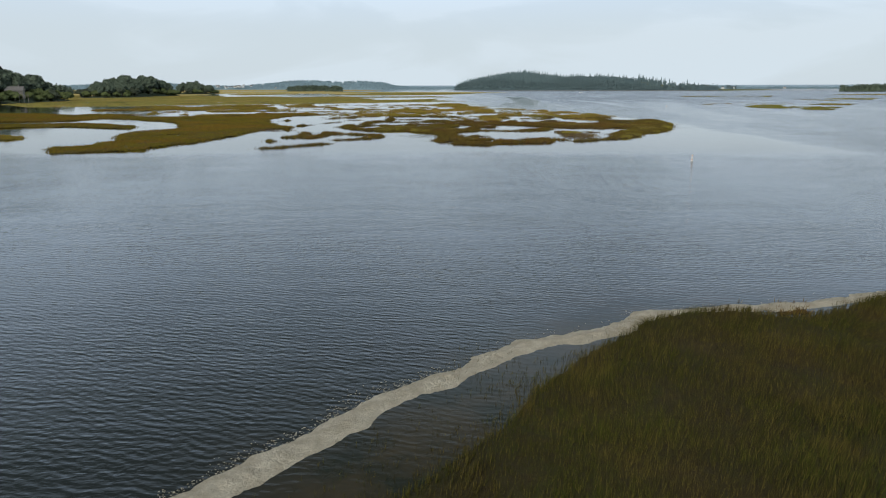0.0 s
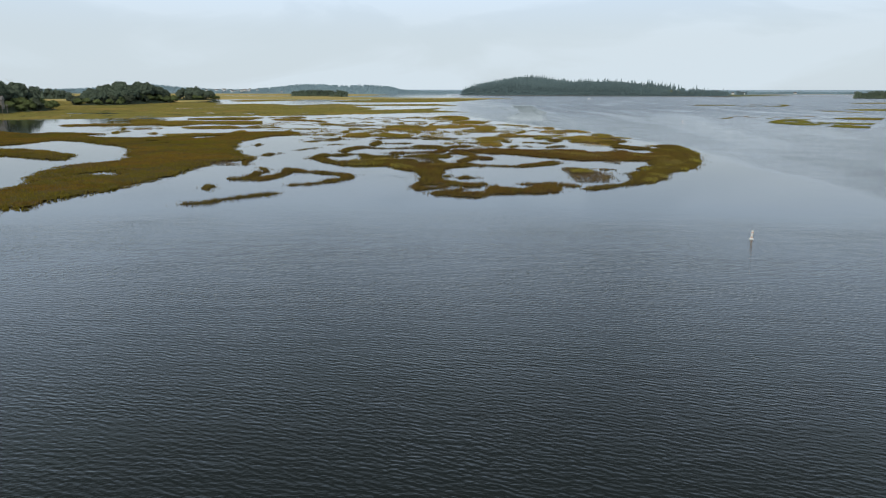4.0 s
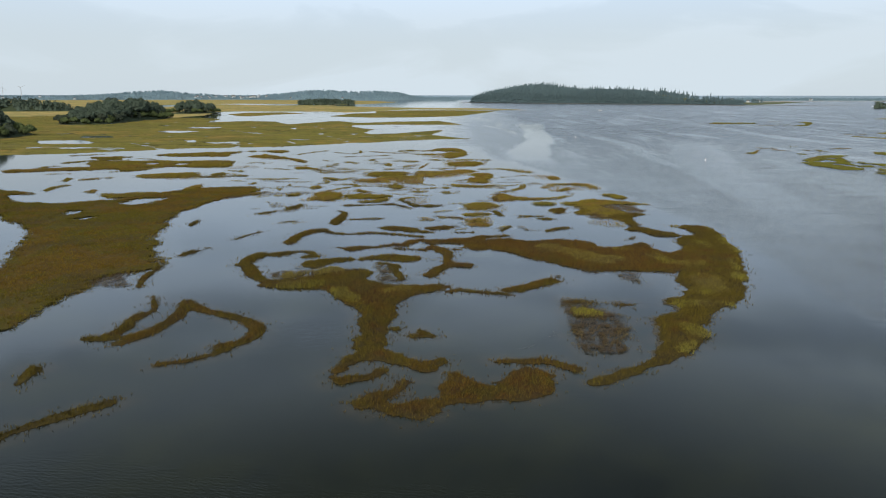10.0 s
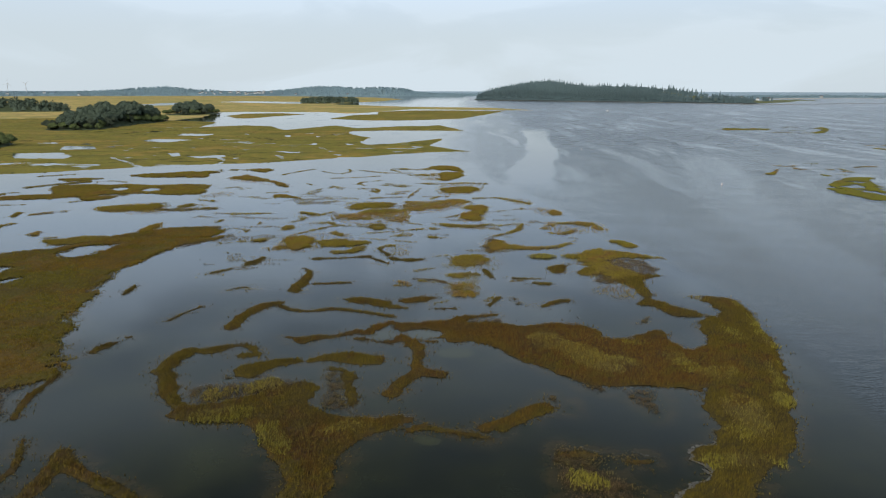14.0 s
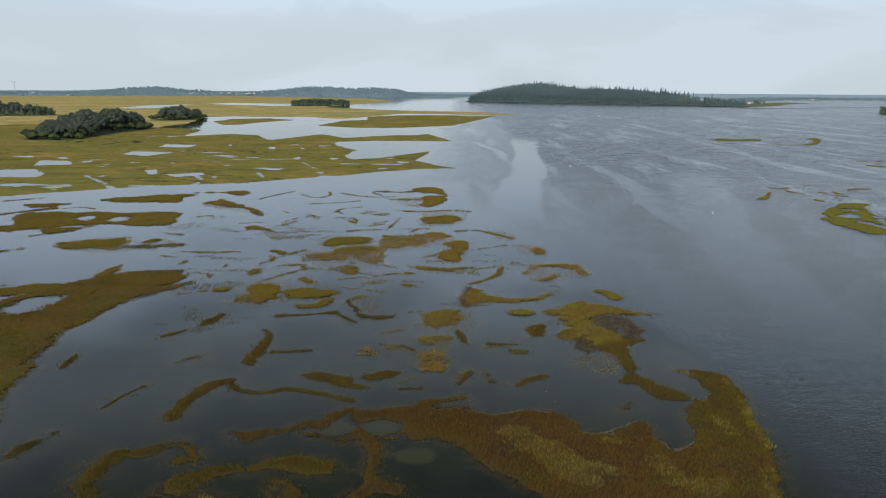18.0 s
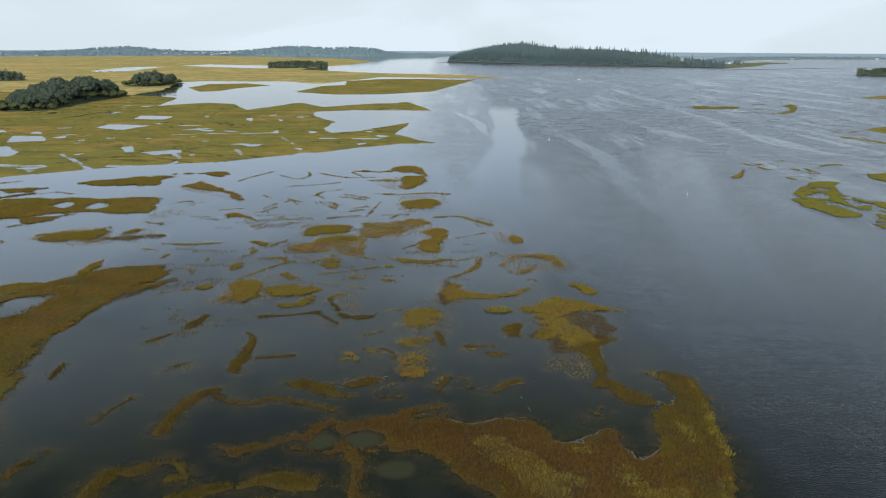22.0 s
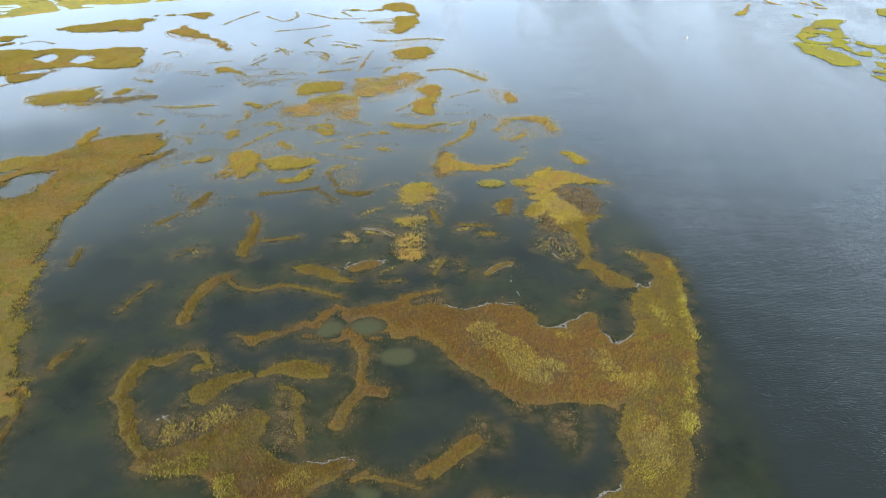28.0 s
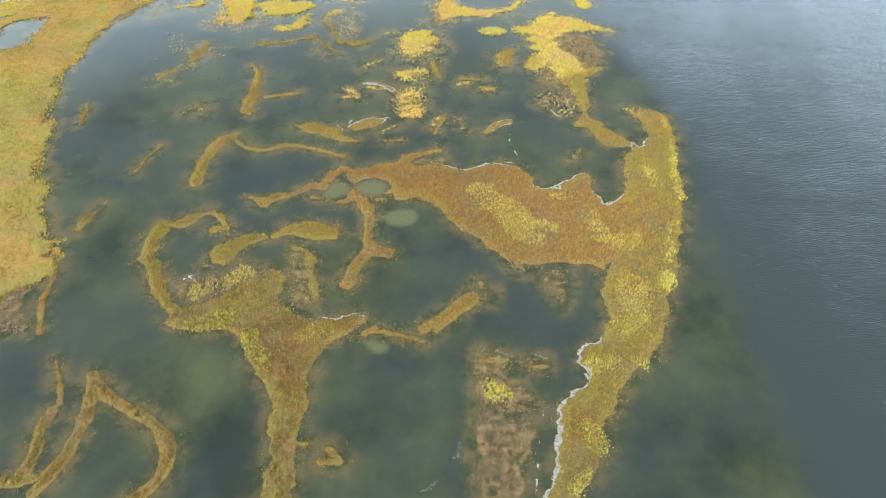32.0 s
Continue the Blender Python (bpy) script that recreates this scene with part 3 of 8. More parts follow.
def marsh(label, cell, hue, kind, *ops):
    """A low marsh islet: a soft bank that rises from the water under a canopy of grass, with blades standing on it and in the shallows round it."""
    rough, size, slope, top, density, blades, tall, wide = KINDS[kind]
    skin = "isle" if kind == "far" and cell < 1.5 else kind
    if kind in ("near", "mid"):
        hue -= 0.02 if kind == "near" else 0.12
    if kind not in ("vfar", "patch", "far"):
        ops = [(o[0], o[1], rounded(o[2], "area" in o[0])) for o in ops]
    if kind == "near":
        ops = [(o[0], o[1] * 0.8, o[2]) if o[0] == "stroke" else o for o in ops]
    flat = np.concatenate([np.reshape(o[2], (-1, 2)) for o in ops if not o[0].startswith("cut")])
    pad = (3.0 if kind == "shore" else 0.0) + 2.5 * cell + max([o[1] or 0 for o in ops]) + rough
    (x0, y0), (x1, y1) = flat.min(0) - pad, flat.max(0) + pad
    nx, ny = int((x1 - x0) / cell) + 2, int((y1 - y0) / cell) + 2
    gx, gy = np.meshgrid(x0 + cell * np.arange(nx), y0 + cell * np.arange(ny), indexing="ij")
    thin = [o[1] for o in ops if o[0] == "stroke"]
    if thin and not any("area" in o[0] for o in ops) and kind in ("near", "mid", "meadow"):
        rough = min(rough, 0.12 + 0.34 * min(thin))
    if kind in ("near", "mid"):
        rough = min(rough, 0.35 + 0.20 * min(flat.max(0) - flat.min(0)) + 0.3 * max(thin or [0]))
    if thin and kind == "far" and max(thin) < 8:
        rough, size = 0.8, 5.0
    elif kind == "far" and cell < 1.5:
        rough, size = 2.2, 6.0
    shallow = {"near": 0.40, "mid": 0.35, "meadow": 0.35, "shore": 0.5}.get(kind, 0.0)
    if thin:
        shallow = min(shallow, 0.35 * min(thin))

    def bank(x, y):
        d = shape_field(x, y, ops) + rough * (0.9 * ripple(x, y, size, 1, 5) + (0.8 * ripple(x * 0.5, y, 1.7, 4, 3) if kind in ("near", "mid", "meadow") else 0.0))
        if kind == "far" and 2 <= cell < 2.8:
            d = np.maximum(d, 9.0 * (ripple(x * 0.55, y, 13.0, 2, 4) - 0.50))
        if kind == "far" and cell < 1.5:
            d = np.maximum(d, 6.0 * (ripple(x, y, 7.0, 2, 4) - 0.36))
        return d

    if kind == "bed":
        BEDS.append((x0, y0, x1, y1, bank))
        return
    if kind in ("sparse", "veil", "thin"):
        SHOALS.append((x0 - 4, y0 - 4, x1 + 4, y1 + 4, bank, 1.2))
    if kind == "near":
        BANKS.append((x0, y0, x1, y1, bank))
    if kind in ("near", "mid", "meadow", "shore"):
        SHOALS.append((x0 - 4, y0 - 4, x1 + 4, y1 + 4, bank, 2.4 if kind == "mid" else 3.2 if kind == "shore" else 1.6))
    field = bank(gx, gy)
    z = np.clip(-(field + shallow) * slope, -0.3, 10)
    z = np.where(z > 0, top * (1 - np.exp(-z / top)), z)
    z += (0.3 if kind == "shore" else 0.12) * ripple(gx, gy, 2.4 * max(1, cell), 3, 3) * np.clip(-field - shallow, 0, 1)
    low = np.minimum(np.minimum(field[:-1, :-1], field[1:, :-1]), np.minimum(field[:-1, 1:], field[1:, 1:]))
    soft = skin == "isle" or kind in ("near", "mid", "meadow", "sparse", "veil", "thin")
    if soft:  # the outermost stems stand in the water itself
        z = np.maximum(z, 0.02)
    ci, cj = np.nonzero(low < (0.0 if kind == "patch" else (2.4 if kind in ("mid", "meadow", "far") else 0.8) if soft else 1.2 * cell))
    quad = np.stack([ci * ny + cj, (ci + 1) * ny + cj, (ci + 1) * ny + cj + 1, ci * ny + cj + 1], 1)
    names, quads = np.unique(quad, return_inverse=True)
    verts = np.stack([gx.ravel()[names], gy.ravel()[names], z.ravel()[names]], 1)
    name = "marsh_islet" if kind in ("near", "mid", "meadow") else "grass_patch" if kind == "patch" else "salt_marsh"
    if kind == "patch":
        verts[:, 2] += 0.05
    if kind == "patch":
        ob = None
    else:
        name = "drowned_cordgrass" if kind in ("sparse", "veil", "thin") else name
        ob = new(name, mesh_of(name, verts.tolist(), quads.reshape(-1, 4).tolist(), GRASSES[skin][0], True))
        ob.color = (hue, 0, 0, 1)
        if soft:
            out = field.ravel()[names] * (0.30 if kind == "meadow" else 0.45 if kind in ("mid", "far") else 1.7) if kind not in ("sparse", "veil", "thin") else np.maximum(0.6 * field.ravel()[names] + 0.5, {"veil": 0.08, "thin": -0.22}.get(kind, -0.1))
            ob.data.attributes.new("edge", "FLOAT", "POINT").data.foreach_set("value", out.astype(np.float32))
        ob.data.attributes.new("margin", "FLOAT", "POINT").data.foreach_set("value", field.ravel()[names].astype(np.float32))
        tagged(ob, label, "grass" if kind in ("sparse", "veil", "thin") else "marsh", "marsh islets in the river" if name == "marsh_islet" else "",
               "" if name == "marsh_islet" else "stuff" if kind in ("sparse", "veil", "thin") else "structure")
    if density:
        ci, cj = np.nonzero(low < (1.7 if kind == "near" else 2.6 if kind in ("mid", "meadow") else 3.0 if kind == "shore" else 1.2 * cell))
        n = int(len(ci) * cell * cell * density)
        pick = rng.integers(0, len(ci), n)
        px, py = x0 + cell * (ci[pick] + rng.random(n)), y0 + cell * (cj[pick] + rng.random(n))
        f = bank(px, py)
        clumps = ripple(px, py, 1.6 if kind == "near" else 4.0, 4, 3)
        reach = {"near": 0.35, "mid": 0.4, "meadow": 0.4, "shore": 0.3}.get(kind, 0.0)
        chance = np.clip((reach - f) / (1.0 + reach), 0, 1) ** 0.7
        if kind in ("near", "mid", "meadow"):
            chance = np.maximum(chance, (0.22 if kind == "near" else 0.12) * np.exp(-np.clip(f, 0, 9) / (0.55 if kind == "near" else 0.7)) * (clumps > -0.15))
        if kind == "shore":
            chance = np.maximum(chance, 0.42 * np.exp(-np.clip(f, 0, 9) / 1.5) * np.clip(0.6 + 1.5 * clumps, 0, 1))
        keep = rng.random(n) < chance * np.clip(0.75 + 0.9 * clumps, 0.15, 1)
        if kind == "sparse":
            keep &= (f < 0.4) & (ripple(px, py, 2.2, 1, 4) > -0.35)
        if kind == "shore":
            keep &= (py > 4) & (py < 36) & (px < 45) & ((f < 0.3) | (py < 27))
        px, py, f = px[keep], py[keep], f[keep]
        n = len(px)
        k = n * blades
        bx, by = np.repeat(px, blades) + rng.normal(0, wide * 1.8, k), np.repeat(py, blades) + rng.normal(0, wide * 1.8, k)
        base = np.clip(np.repeat(np.minimum(top, -(f + shallow) * slope), blades), -0.02, top) - 0.08
        h = tall * rng.uniform(0.5, 1.15, k) * np.repeat(np.clip(0.6 + 0.4 * np.clip(-f, 0, 1), 0, 1), blades)
        a = rng.uniform(0, 2 * np.pi, k)
        lean = rng.uniform(0.1, 0.45 if kind == "shore" else 0.8, k) * h
        way = rng.normal(0.6, 1.2, k) + np.repeat(2.2 * ripple(px, py, 5.0, 5, 2), blades)
        w = wide * rng.uniform(0.6, 1.2, k)
        if kind == "shore":  # some stretches lie flat, combed one way
            flat_lie = np.repeat(np.clip(3.0 * ripple(px, py, 3.4, 2, 3) - 0.2, 0, 1) * np.clip((px - 8) / 8, 0, 1), blades)
            lean, h = lean + flat_lie * h * 0.9, h * (1 - 0.6 * flat_lie)
        tri = np.empty((k, 3, 3))
        tri[:, 0] = np.stack([bx - w * np.cos(a), by - w * np.sin(a), base], 1)
        tri[:, 1] = np.stack([bx + w * np.cos(a), by + w * np.sin(a), base], 1)
        tri[:, 2] = np.stack([bx + lean * np.cos(way), by + lean * np.sin(way), base + 0.08 + h], 1)
        if kind == "patch":
            name = "lush_cordgrass"
            g = new(name, triangles_of(name, tri, GRASSES[kind][1]))
            g.color = (hue, 0, 0, 1)
            return tagged(g, label, "grass", kind="stuff")
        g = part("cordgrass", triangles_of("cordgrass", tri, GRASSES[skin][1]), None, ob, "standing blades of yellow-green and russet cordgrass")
        g.color = (hue, 0, 0, 1)
        g.data.attributes.new("margin", "FLOAT", "POINT").data.foreach_set("value", np.repeat(f, 3 * blades).astype(np.float32))
        tagged(g, kind="stuff")
    return ob


# ---- the marsh: outlines and strokes in metres ----
marsh("broad russet and yellow cordgrass bank beside the river", 0.4, 0.92, "near",
      ("area", None, [3.9, 196.6, 7.8, 196.8, 11.7, 198.0, 14.1, 200.3, 17.6, 201.3, 20.9, 202.1, 20.9, 201.0, 16.6, 199.4, 15.2, 197.6, 21.6, 197.3, 24.5, 196.2, 27.5, 197.4, 31.5, 198.1, 34.8, 196.8, 36.8, 193.7, 35.6, 191.5, 37.5, 190.5, 40.5, 191.1, 42.6, 192.8, 44.7, 195.0, 45.7, 193.1, 45.9, 189.2, 47.8, 186.8, 52.9, 189.0, 51.9, 177.9, 45.2, 172.3, 42.4, 173.0, 41.1, 173.3, 38.2, 173.6, 34.8, 173.6, 31.8, 174.0, 29.4, 175.2, 27.4, 178.1, 24.9, 180.8, 22.6, 181.5, 21.8, 184.1, 19.5, 187.6, 16.3, 189.0, 13.0, 188.4, 12.0, 189.8, 7.4, 189.2, 3.5, 190.0]),
      ("stroke", 1.3, [7.4, 189.2, 9.0, 184.4, 8.7, 179.9, 9.5, 177.4, 7.9, 174.5, 6.3, 170.0]),
      ("stroke", 1.2, [9.0, 177.4, 12.4, 176.4]),
      ("stroke", 0.9, [3.4, 196.6, 1.2, 194.4, 0.5, 192.2]),
      ("stroke", 0.8, [-0.6, 189.3, 2.8, 188.3]),
      ("cut stroke", 1.9, [2.7, 190.7, 3.6, 191.5]),
      ("cut stroke", 2.0, [8.0, 191.4, 9.7, 191.7]),
      ("stroke", 0.8, [-1.1, 192.4, 1.2, 191.3, 2.1, 195.3]),
      ("stroke", 0.55, [0.3, 188.9, 2.9, 188.0, 5.3, 188.5, 6.5, 189.5, 7.9, 188.5, 10.9, 188.8]))
marsh("green-gold cordgrass bank along the edge of the river", 0.4, 0.4, "near",
      ("area", None, [54.4, 203.6, 57.0, 201.6, 58.8, 205.2, 58.2, 208.3, 57.2, 211.4, 57.9, 213.2, 62.6, 212.7, 63.5, 209.5, 63.2, 203.4, 61.5, 194.0, 60.9, 188.2, 58.6, 181.5, 56.6, 175.4, 54.7, 169.7, 52.0, 163.4, 49.9, 159.5, 47.9, 155.8, 46.9, 154.4, 44.4, 153.3, 43.0, 150.2, 40.7, 147.8, 40.1, 145.7, 40.7, 143.9, 38.8, 142.0, 37.7, 139.3, 36.3, 136.6, 32.4, 136.7, 33.5, 140.1, 34.3, 143.7, 34.6, 146.7, 35.5, 149.1, 37.4, 150.7, 39.5, 152.2, 39.1, 154.6, 38.6, 156.4, 39.7, 158.2, 42.2, 159.0, 43.3, 163.5, 44.0, 167.7, 45.2, 170.9, 46.0, 176.7, 49.6, 184.3]),
      ("area", None, [44.2, 224.2, 46.3, 227.3, 49.7, 226.6, 51.7, 228.3, 54.5, 227.8, 51.9, 226.2, 49.7, 224.1, 49.4, 216.2, 49.1, 210.3, 51.8, 206.5, 55.0, 204.4, 55.0, 201.6, 51.0, 201.7, 48.4, 204.6, 46.9, 208.0, 44.8, 208.1, 46.9, 211.6, 47.2, 217.2, 46.6, 221.1]),
      ("area", None, [38.9, 142.5, 34.3, 135.0, 29.9, 132.6, 26.8, 128.9, 23.9, 128.2, 24.0, 129.9, 26.9, 132.0, 30.3, 134.1, 33.1, 139.2, 34.7, 143.9, 34.9, 147.0, 39.4, 152.8]))
marsh("forked cordgrass islet with a long stem", 0.4, 0.5, "near",
      ("area", None, [-24.6, 173.3, -25.6, 176.2, -25.8, 179.3, -25.4, 182.4, -23.9, 184.3, -22.9, 184.0, -22.7, 182.3, -23.4, 179.8, -23.5, 177.4, -22.1, 175.0, -20.5, 172.1, -19.2, 168.8, -17.7, 166.6, -15.3, 166.1, -13.2, 167.6, -11.1, 169.2, -8.2, 171.3, -5.6, 173.5, -3.4, 172.9, -2.5, 169.6, -2.4, 165.8, 1.1, 164.2, 3.5, 164.0, 6.6, 164.1, 9.0, 165.3, 9.2, 164.1, 7.7, 161.1, 5.4, 160.2, 3.4, 157.9, 2.8, 154.7, 2.3, 151.3, 2.5, 147.2, 2.3, 143.4, 2.1, 140.6, 1.8, 137.1, -1.4, 137.2, -0.9, 139.9, -0.8, 143.5, -1.2, 148.1, -2.2, 152.2, -4.6, 155.3, -6.8, 159.3, -9.1, 162.4, -10.9, 162.2, -13.4, 161.5, -15.9, 162.0, -18.0, 163.6, -21.0, 167.7]),
      ("area", None, [-1.8, 152.9, 2.7, 153.0, 2.7, 145.0, 2.5, 141.0, 3.6, 136.6, 6.8, 134.2, 9.7, 135.9, 10.3, 133.5, 8.1, 130.9, 5.7, 132.6, 2.0, 134.1, 0.9, 134.1, -1.0, 131.0, -1.1, 128.1, -1.7, 127.5, -2.0, 130.2, -1.7, 134.8, -0.5, 137.3, -0.4, 142.9]),
      ("stroke", 1.0, [-21.3, 183.4, -19.2, 184.8, -16.8, 186.0, -14.7, 184.4, -13.6, 182.3, -15.6, 182.1]),
      ("stroke", 0.8, [-1.9, 177.6, 0.0, 177.1, 1.0, 171.7, 2.6, 165.7]),
      ("stroke", 1.0, [-0.6, 128.8, 2.0, 129.9, 3.5, 131.8]))
marsh("russet cordgrass ridge at the edge of the river", 0.4, 0.8, "near",
      ("area", None, [0.9, 123.0, 2.1, 125.0, 4.5, 127.0, 5.7, 129.4, 6.4, 127.7, 5.2, 125.7, 4.8, 124.2, 6.4, 123.9, 8.9, 125.2, 9.6, 128.4, 9.8, 131.3, 11.5, 131.3, 13.1, 127.9, 14.7, 127.9, 16.3, 131.4, 17.4, 133.7, 18.8, 133.0, 20.2, 130.8, 20.6, 127.4, 18.8, 125.5, 15.6, 124.5, 13.0, 124.1, 10.5, 124.0, 9.5, 121.7, 7.1, 120.6, 5.6, 121.6, 3.0, 122.7]))
marsh("rust-brown cordgrass islet in slack water", 0.4, 0.9, "near",
      ("stroke", 1.0, [18.0, 134.5, 20.4, 134.6, 23.0, 132.4]),
      ("stroke", 0.5, [15.1, 134.5, 18.6, 134.6]))
marsh("sparse brown cordgrass bed with a pale tuft", 0.4, 0.75, "sparse",
      ("area", None, [24.7, 158.0, 27.7, 157.8, 29.5, 156.1, 30.1, 153.8, 32.8, 151.6, 33.4, 150.8, 32.2, 146.0, 30.9, 140.8, 29.5, 136.0, 24.4, 136.1, 23.5, 137.5, 24.0, 146.1, 24.1, 151.8]),
      ("stroke", 0.6, [29.1, 155.6, 31.4, 156.1, 34.5, 156.5]))
marsh("sparse brown cordgrass standing in shallow water", 0.4, 0.6, "sparse",
      ("area", None, [-19.9, 171.5, -14.4, 173.1, -10.5, 174.8, -5.4, 174.7, -3.1, 170.7, -2.9, 164.3, -10.5, 166.5, -16.9, 166.1]))
marsh("sparse brown cordgrass standing in shallow water", 0.4, 0.5, "sparse",
      ("area", None, [-3.9, 176.4, 0.8, 176.9, 2.6, 165.7, -1.7, 164.3]))
marsh("sparse brown cordgrass standing in shallow water", 0.4, 0.8, "sparse",
      ("area", None, [33.8, 173.4, 40.3, 173.3, 39.4, 168.8, 38.0, 165.4, 36.7, 165.2, 35.1, 168.9]))
marsh("sparse brown cordgrass standing in shallow water", 0.4, 0.6, "sparse",
      ("area", None, [29.8, 175.2, 34.0, 174.0, 32.7, 170.0, 30.4, 172.1]))
marsh("sparse brown cordgrass standing in shallow water", 0.4, 0.6, "sparse",
      ("stroke", 0.8, [26.1, 170.2, 27.3, 165.8, 28.9, 168.8]))
marsh("sparse brown cordgrass standing in shallow water", 0.4, 0.4, "sparse",
      ("stroke", 0.9, [-15.5, 174.1, -13.4, 174.5, -10.6, 175.1]))
marsh("sparse brown cordgrass standing in shallow water", 0.4, 0.7, "sparse",
      ("area", None, [14.9, 197.1, 15.6, 199.5, 21.1, 200.6, 22.1, 197.5, 18.6, 196.6]))
marsh("sparse brown cordgrass standing in shallow water", 0.4, 0.6, "sparse",
      ("stroke", 0.8, [24.2, 211.5, 24.7, 207.6, 26.4, 206.5]))
marsh("sparse brown cordgrass standing in shallow water", 0.4, 0.4, "sparse",
      ("stroke", 0.9, [43.2, 198.0, 45.4, 200.8]))
marsh("sparse brown cordgrass standing in shallow water", 0.4, 0.8, "sparse",
      ("area", None, [40.0, 222.3, 41.0, 226.0, 45.3, 228.0, 45.9, 224.2, 43.7, 220.6]))
marsh("sparse brown cordgrass standing in shallow water", 0.4, 0.4, "sparse",
      ("area", None, [-82.5, 300.1, -76.0, 304.3, -63.3, 306.3, -60.9, 301.9, -73.0, 296.8]))
marsh("sparse brown cordgrass standing in shallow water", 0.4, 0.9, "sparse",
      ("area", None, [24.1, 261.7, 22.8, 267.4, 19.9, 263.6, 18.6, 251.2, 20.5, 244.8, 23.8, 249.5]))
marsh("sparse brown cordgrass standing in shallow water", 0.4, 0.9, "sparse",
      ("area", None, [-51.3, 178.5, -42.6, 178.3, -39.0, 174.7, -39.0, 169.1, -36.9, 161.9, -40.4, 161.0, -45.6, 162.0]))
marsh("sparse brown cordgrass standing in shallow water", 0.4, 0.7, "sparse",
      ("area", None, [41.1, 243.0, 47.6, 244.4, 55.8, 241.3, 56.1, 231.4, 48.3, 221.6, 41.0, 224.1]))
marsh("bed", 0.4, 0.5, "bed",
      ("stroke", 1.6, [2.7, 190.4, 3.4, 191.5]),
      ("stroke", 1.8, [8.2, 191.4, 9.5, 191.7]))
marsh("bed", 0.4, 0.5, "bed",
      ("area", None, [11.6, 185.7, 16.3, 186.5, 17.0, 183.3, 15.2, 182.0, 11.6, 182.6]))
marsh("bed", 0.4, 0.5, "bed",
      ("area", None, [10.1, 159.7, 13.2, 159.3, 12.9, 157.7, 10.6, 158.1]))
marsh("bed", 0.4, 0.5, "bed",
      ("stroke", 0.8, [-50.5, 194.9, -50.1, 195.5]))
marsh("yellow-green cordgrass islet standing in shallow water", 0.4, 0.4, "near",
      ("area", None, [-15.1, 174.3, -14.7, 177.6, -13.2, 179.5, -9.8, 180.5, -6.5, 180.9, -9.0, 178.3, -11.1, 175.8, -12.3, 174.2]))
marsh("russet and yellow cordgrass islet in shallow water", 0.4, 0.45, "near",
      ("area", None, [-6.2, 180.1, -4.8, 182.7, -2.7, 183.5, 0.0, 183.9, 1.9, 182.8, 4.4, 182.0, 4.5, 179.1, 2.2, 180.0, 0.1, 179.2, -2.7, 180.7, -4.8, 179.9]))
marsh("small yellow-green cordgrass tuft in shallow water", 0.4, 0.4, "near",
      ("stroke", 0.35, [2.9, 144.9, 3.5, 144.8]))
marsh("small yellow-green cordgrass tuft in shallow water", 0.4, 0.6, "near",
      ("stroke", 0.7, [6.4, 143.7, 7.8, 142.0]))
marsh("russet and yellow cordgrass islet in shallow water", 0.4, 0.5, "near",
      ("stroke", 0.7, [19.1, 231.1, 20.5, 225.5]))
marsh("russet and yellow cordgrass islet in shallow water", 0.4, 0.5, "near",
      ("area", None, [38.0, 230.8, 40.6, 232.9, 42.8, 231.8, 41.8, 228.5, 39.4, 227.1]))
marsh("pale ochre drowned cordgrass spreading in slack water", 0.5, 0.5, "thin",
      ("area", None, [10.9, 225.7, 14.2, 228.9, 17.6, 229.4, 19.3, 225.6, 16.6, 223.2, 12.2, 222.6]))
marsh("rust-brown cordgrass islet in slack water", 0.4, 0.75, "near",
      ("stroke", 1.3, [17.8, 161.5, 21.0, 163.9, 23.5, 166.4, 25.1, 167.5]))
marsh("rust-brown cordgrass islet in slack water", 0.4, 0.8, "near",
      ("stroke", 0.7, [9.6, 160.9, 11.1, 162.1]),
      ("stroke", 0.5, [13.1, 160.9, 17.1, 160.0]))
marsh("russet and yellow cordgrass islet in shallow water", 0.4, 0.5, "near",
      ("stroke", 1.4, [-21.2, 193.3, -21.1, 197.0, -20.6, 201.8, -18.5, 205.8, -17.0, 206.3]))
marsh("russet and yellow cordgrass islet in shallow water", 0.4, 0.5, "near",
      ("stroke", 0.6, [-16.9, 205.8, -14.8, 202.9, -10.6, 201.9, -6.9, 203.9, -1.6, 202.2, 3.6, 200.0]))
marsh("yellow-green cordgrass islet standing in shallow water", 0.4, 0.4, "near",
      ("area", None, [-7.9, 210.0, -2.4, 209.9, 1.3, 209.4, 3.6, 206.3, 6.4, 204.2, 2.2, 204.9, -2.1, 206.4]))
marsh("rust-brown cordgrass islet in slack water", 0.4, 0.9, "near",
      ("area", None, [-11.6, 190.2, -9.1, 189.5, -4.1, 191.1, -1.4, 192.2, -1.7, 190.8, -5.7, 188.7, -8.2, 186.7, -9.7, 187.4]))
marsh("russet and yellow cordgrass islet in shallow water", 0.4, 0.6, "near",
      ("area", None, [-17.9, 213.8, -16.8, 219.4, -16.5, 225.5, -18.8, 230.8, -15.8, 230.1, -14.9, 221.4, -15.4, 214.6, -13.8, 211.9]))
marsh("russet and yellow cordgrass islet in shallow water", 0.4, 0.6, "near",
      ("stroke", 0.5, [-13.4, 219.0, -6.9, 220.2]))
marsh("yellow-green cordgrass islet standing in shallow water", 0.4, 0.3, "near",
      ("area", None, [-32.6, 232.2, -31.3, 236.7, -29.2, 240.9, -28.0, 235.5, -30.6, 231.1]))
marsh("russet and yellow cordgrass islet in shallow water", 0.4, 0.6, "near",
      ("stroke", 0.5, [-36.0, 226.3, -34.4, 227.9, -33.2, 230.0]))
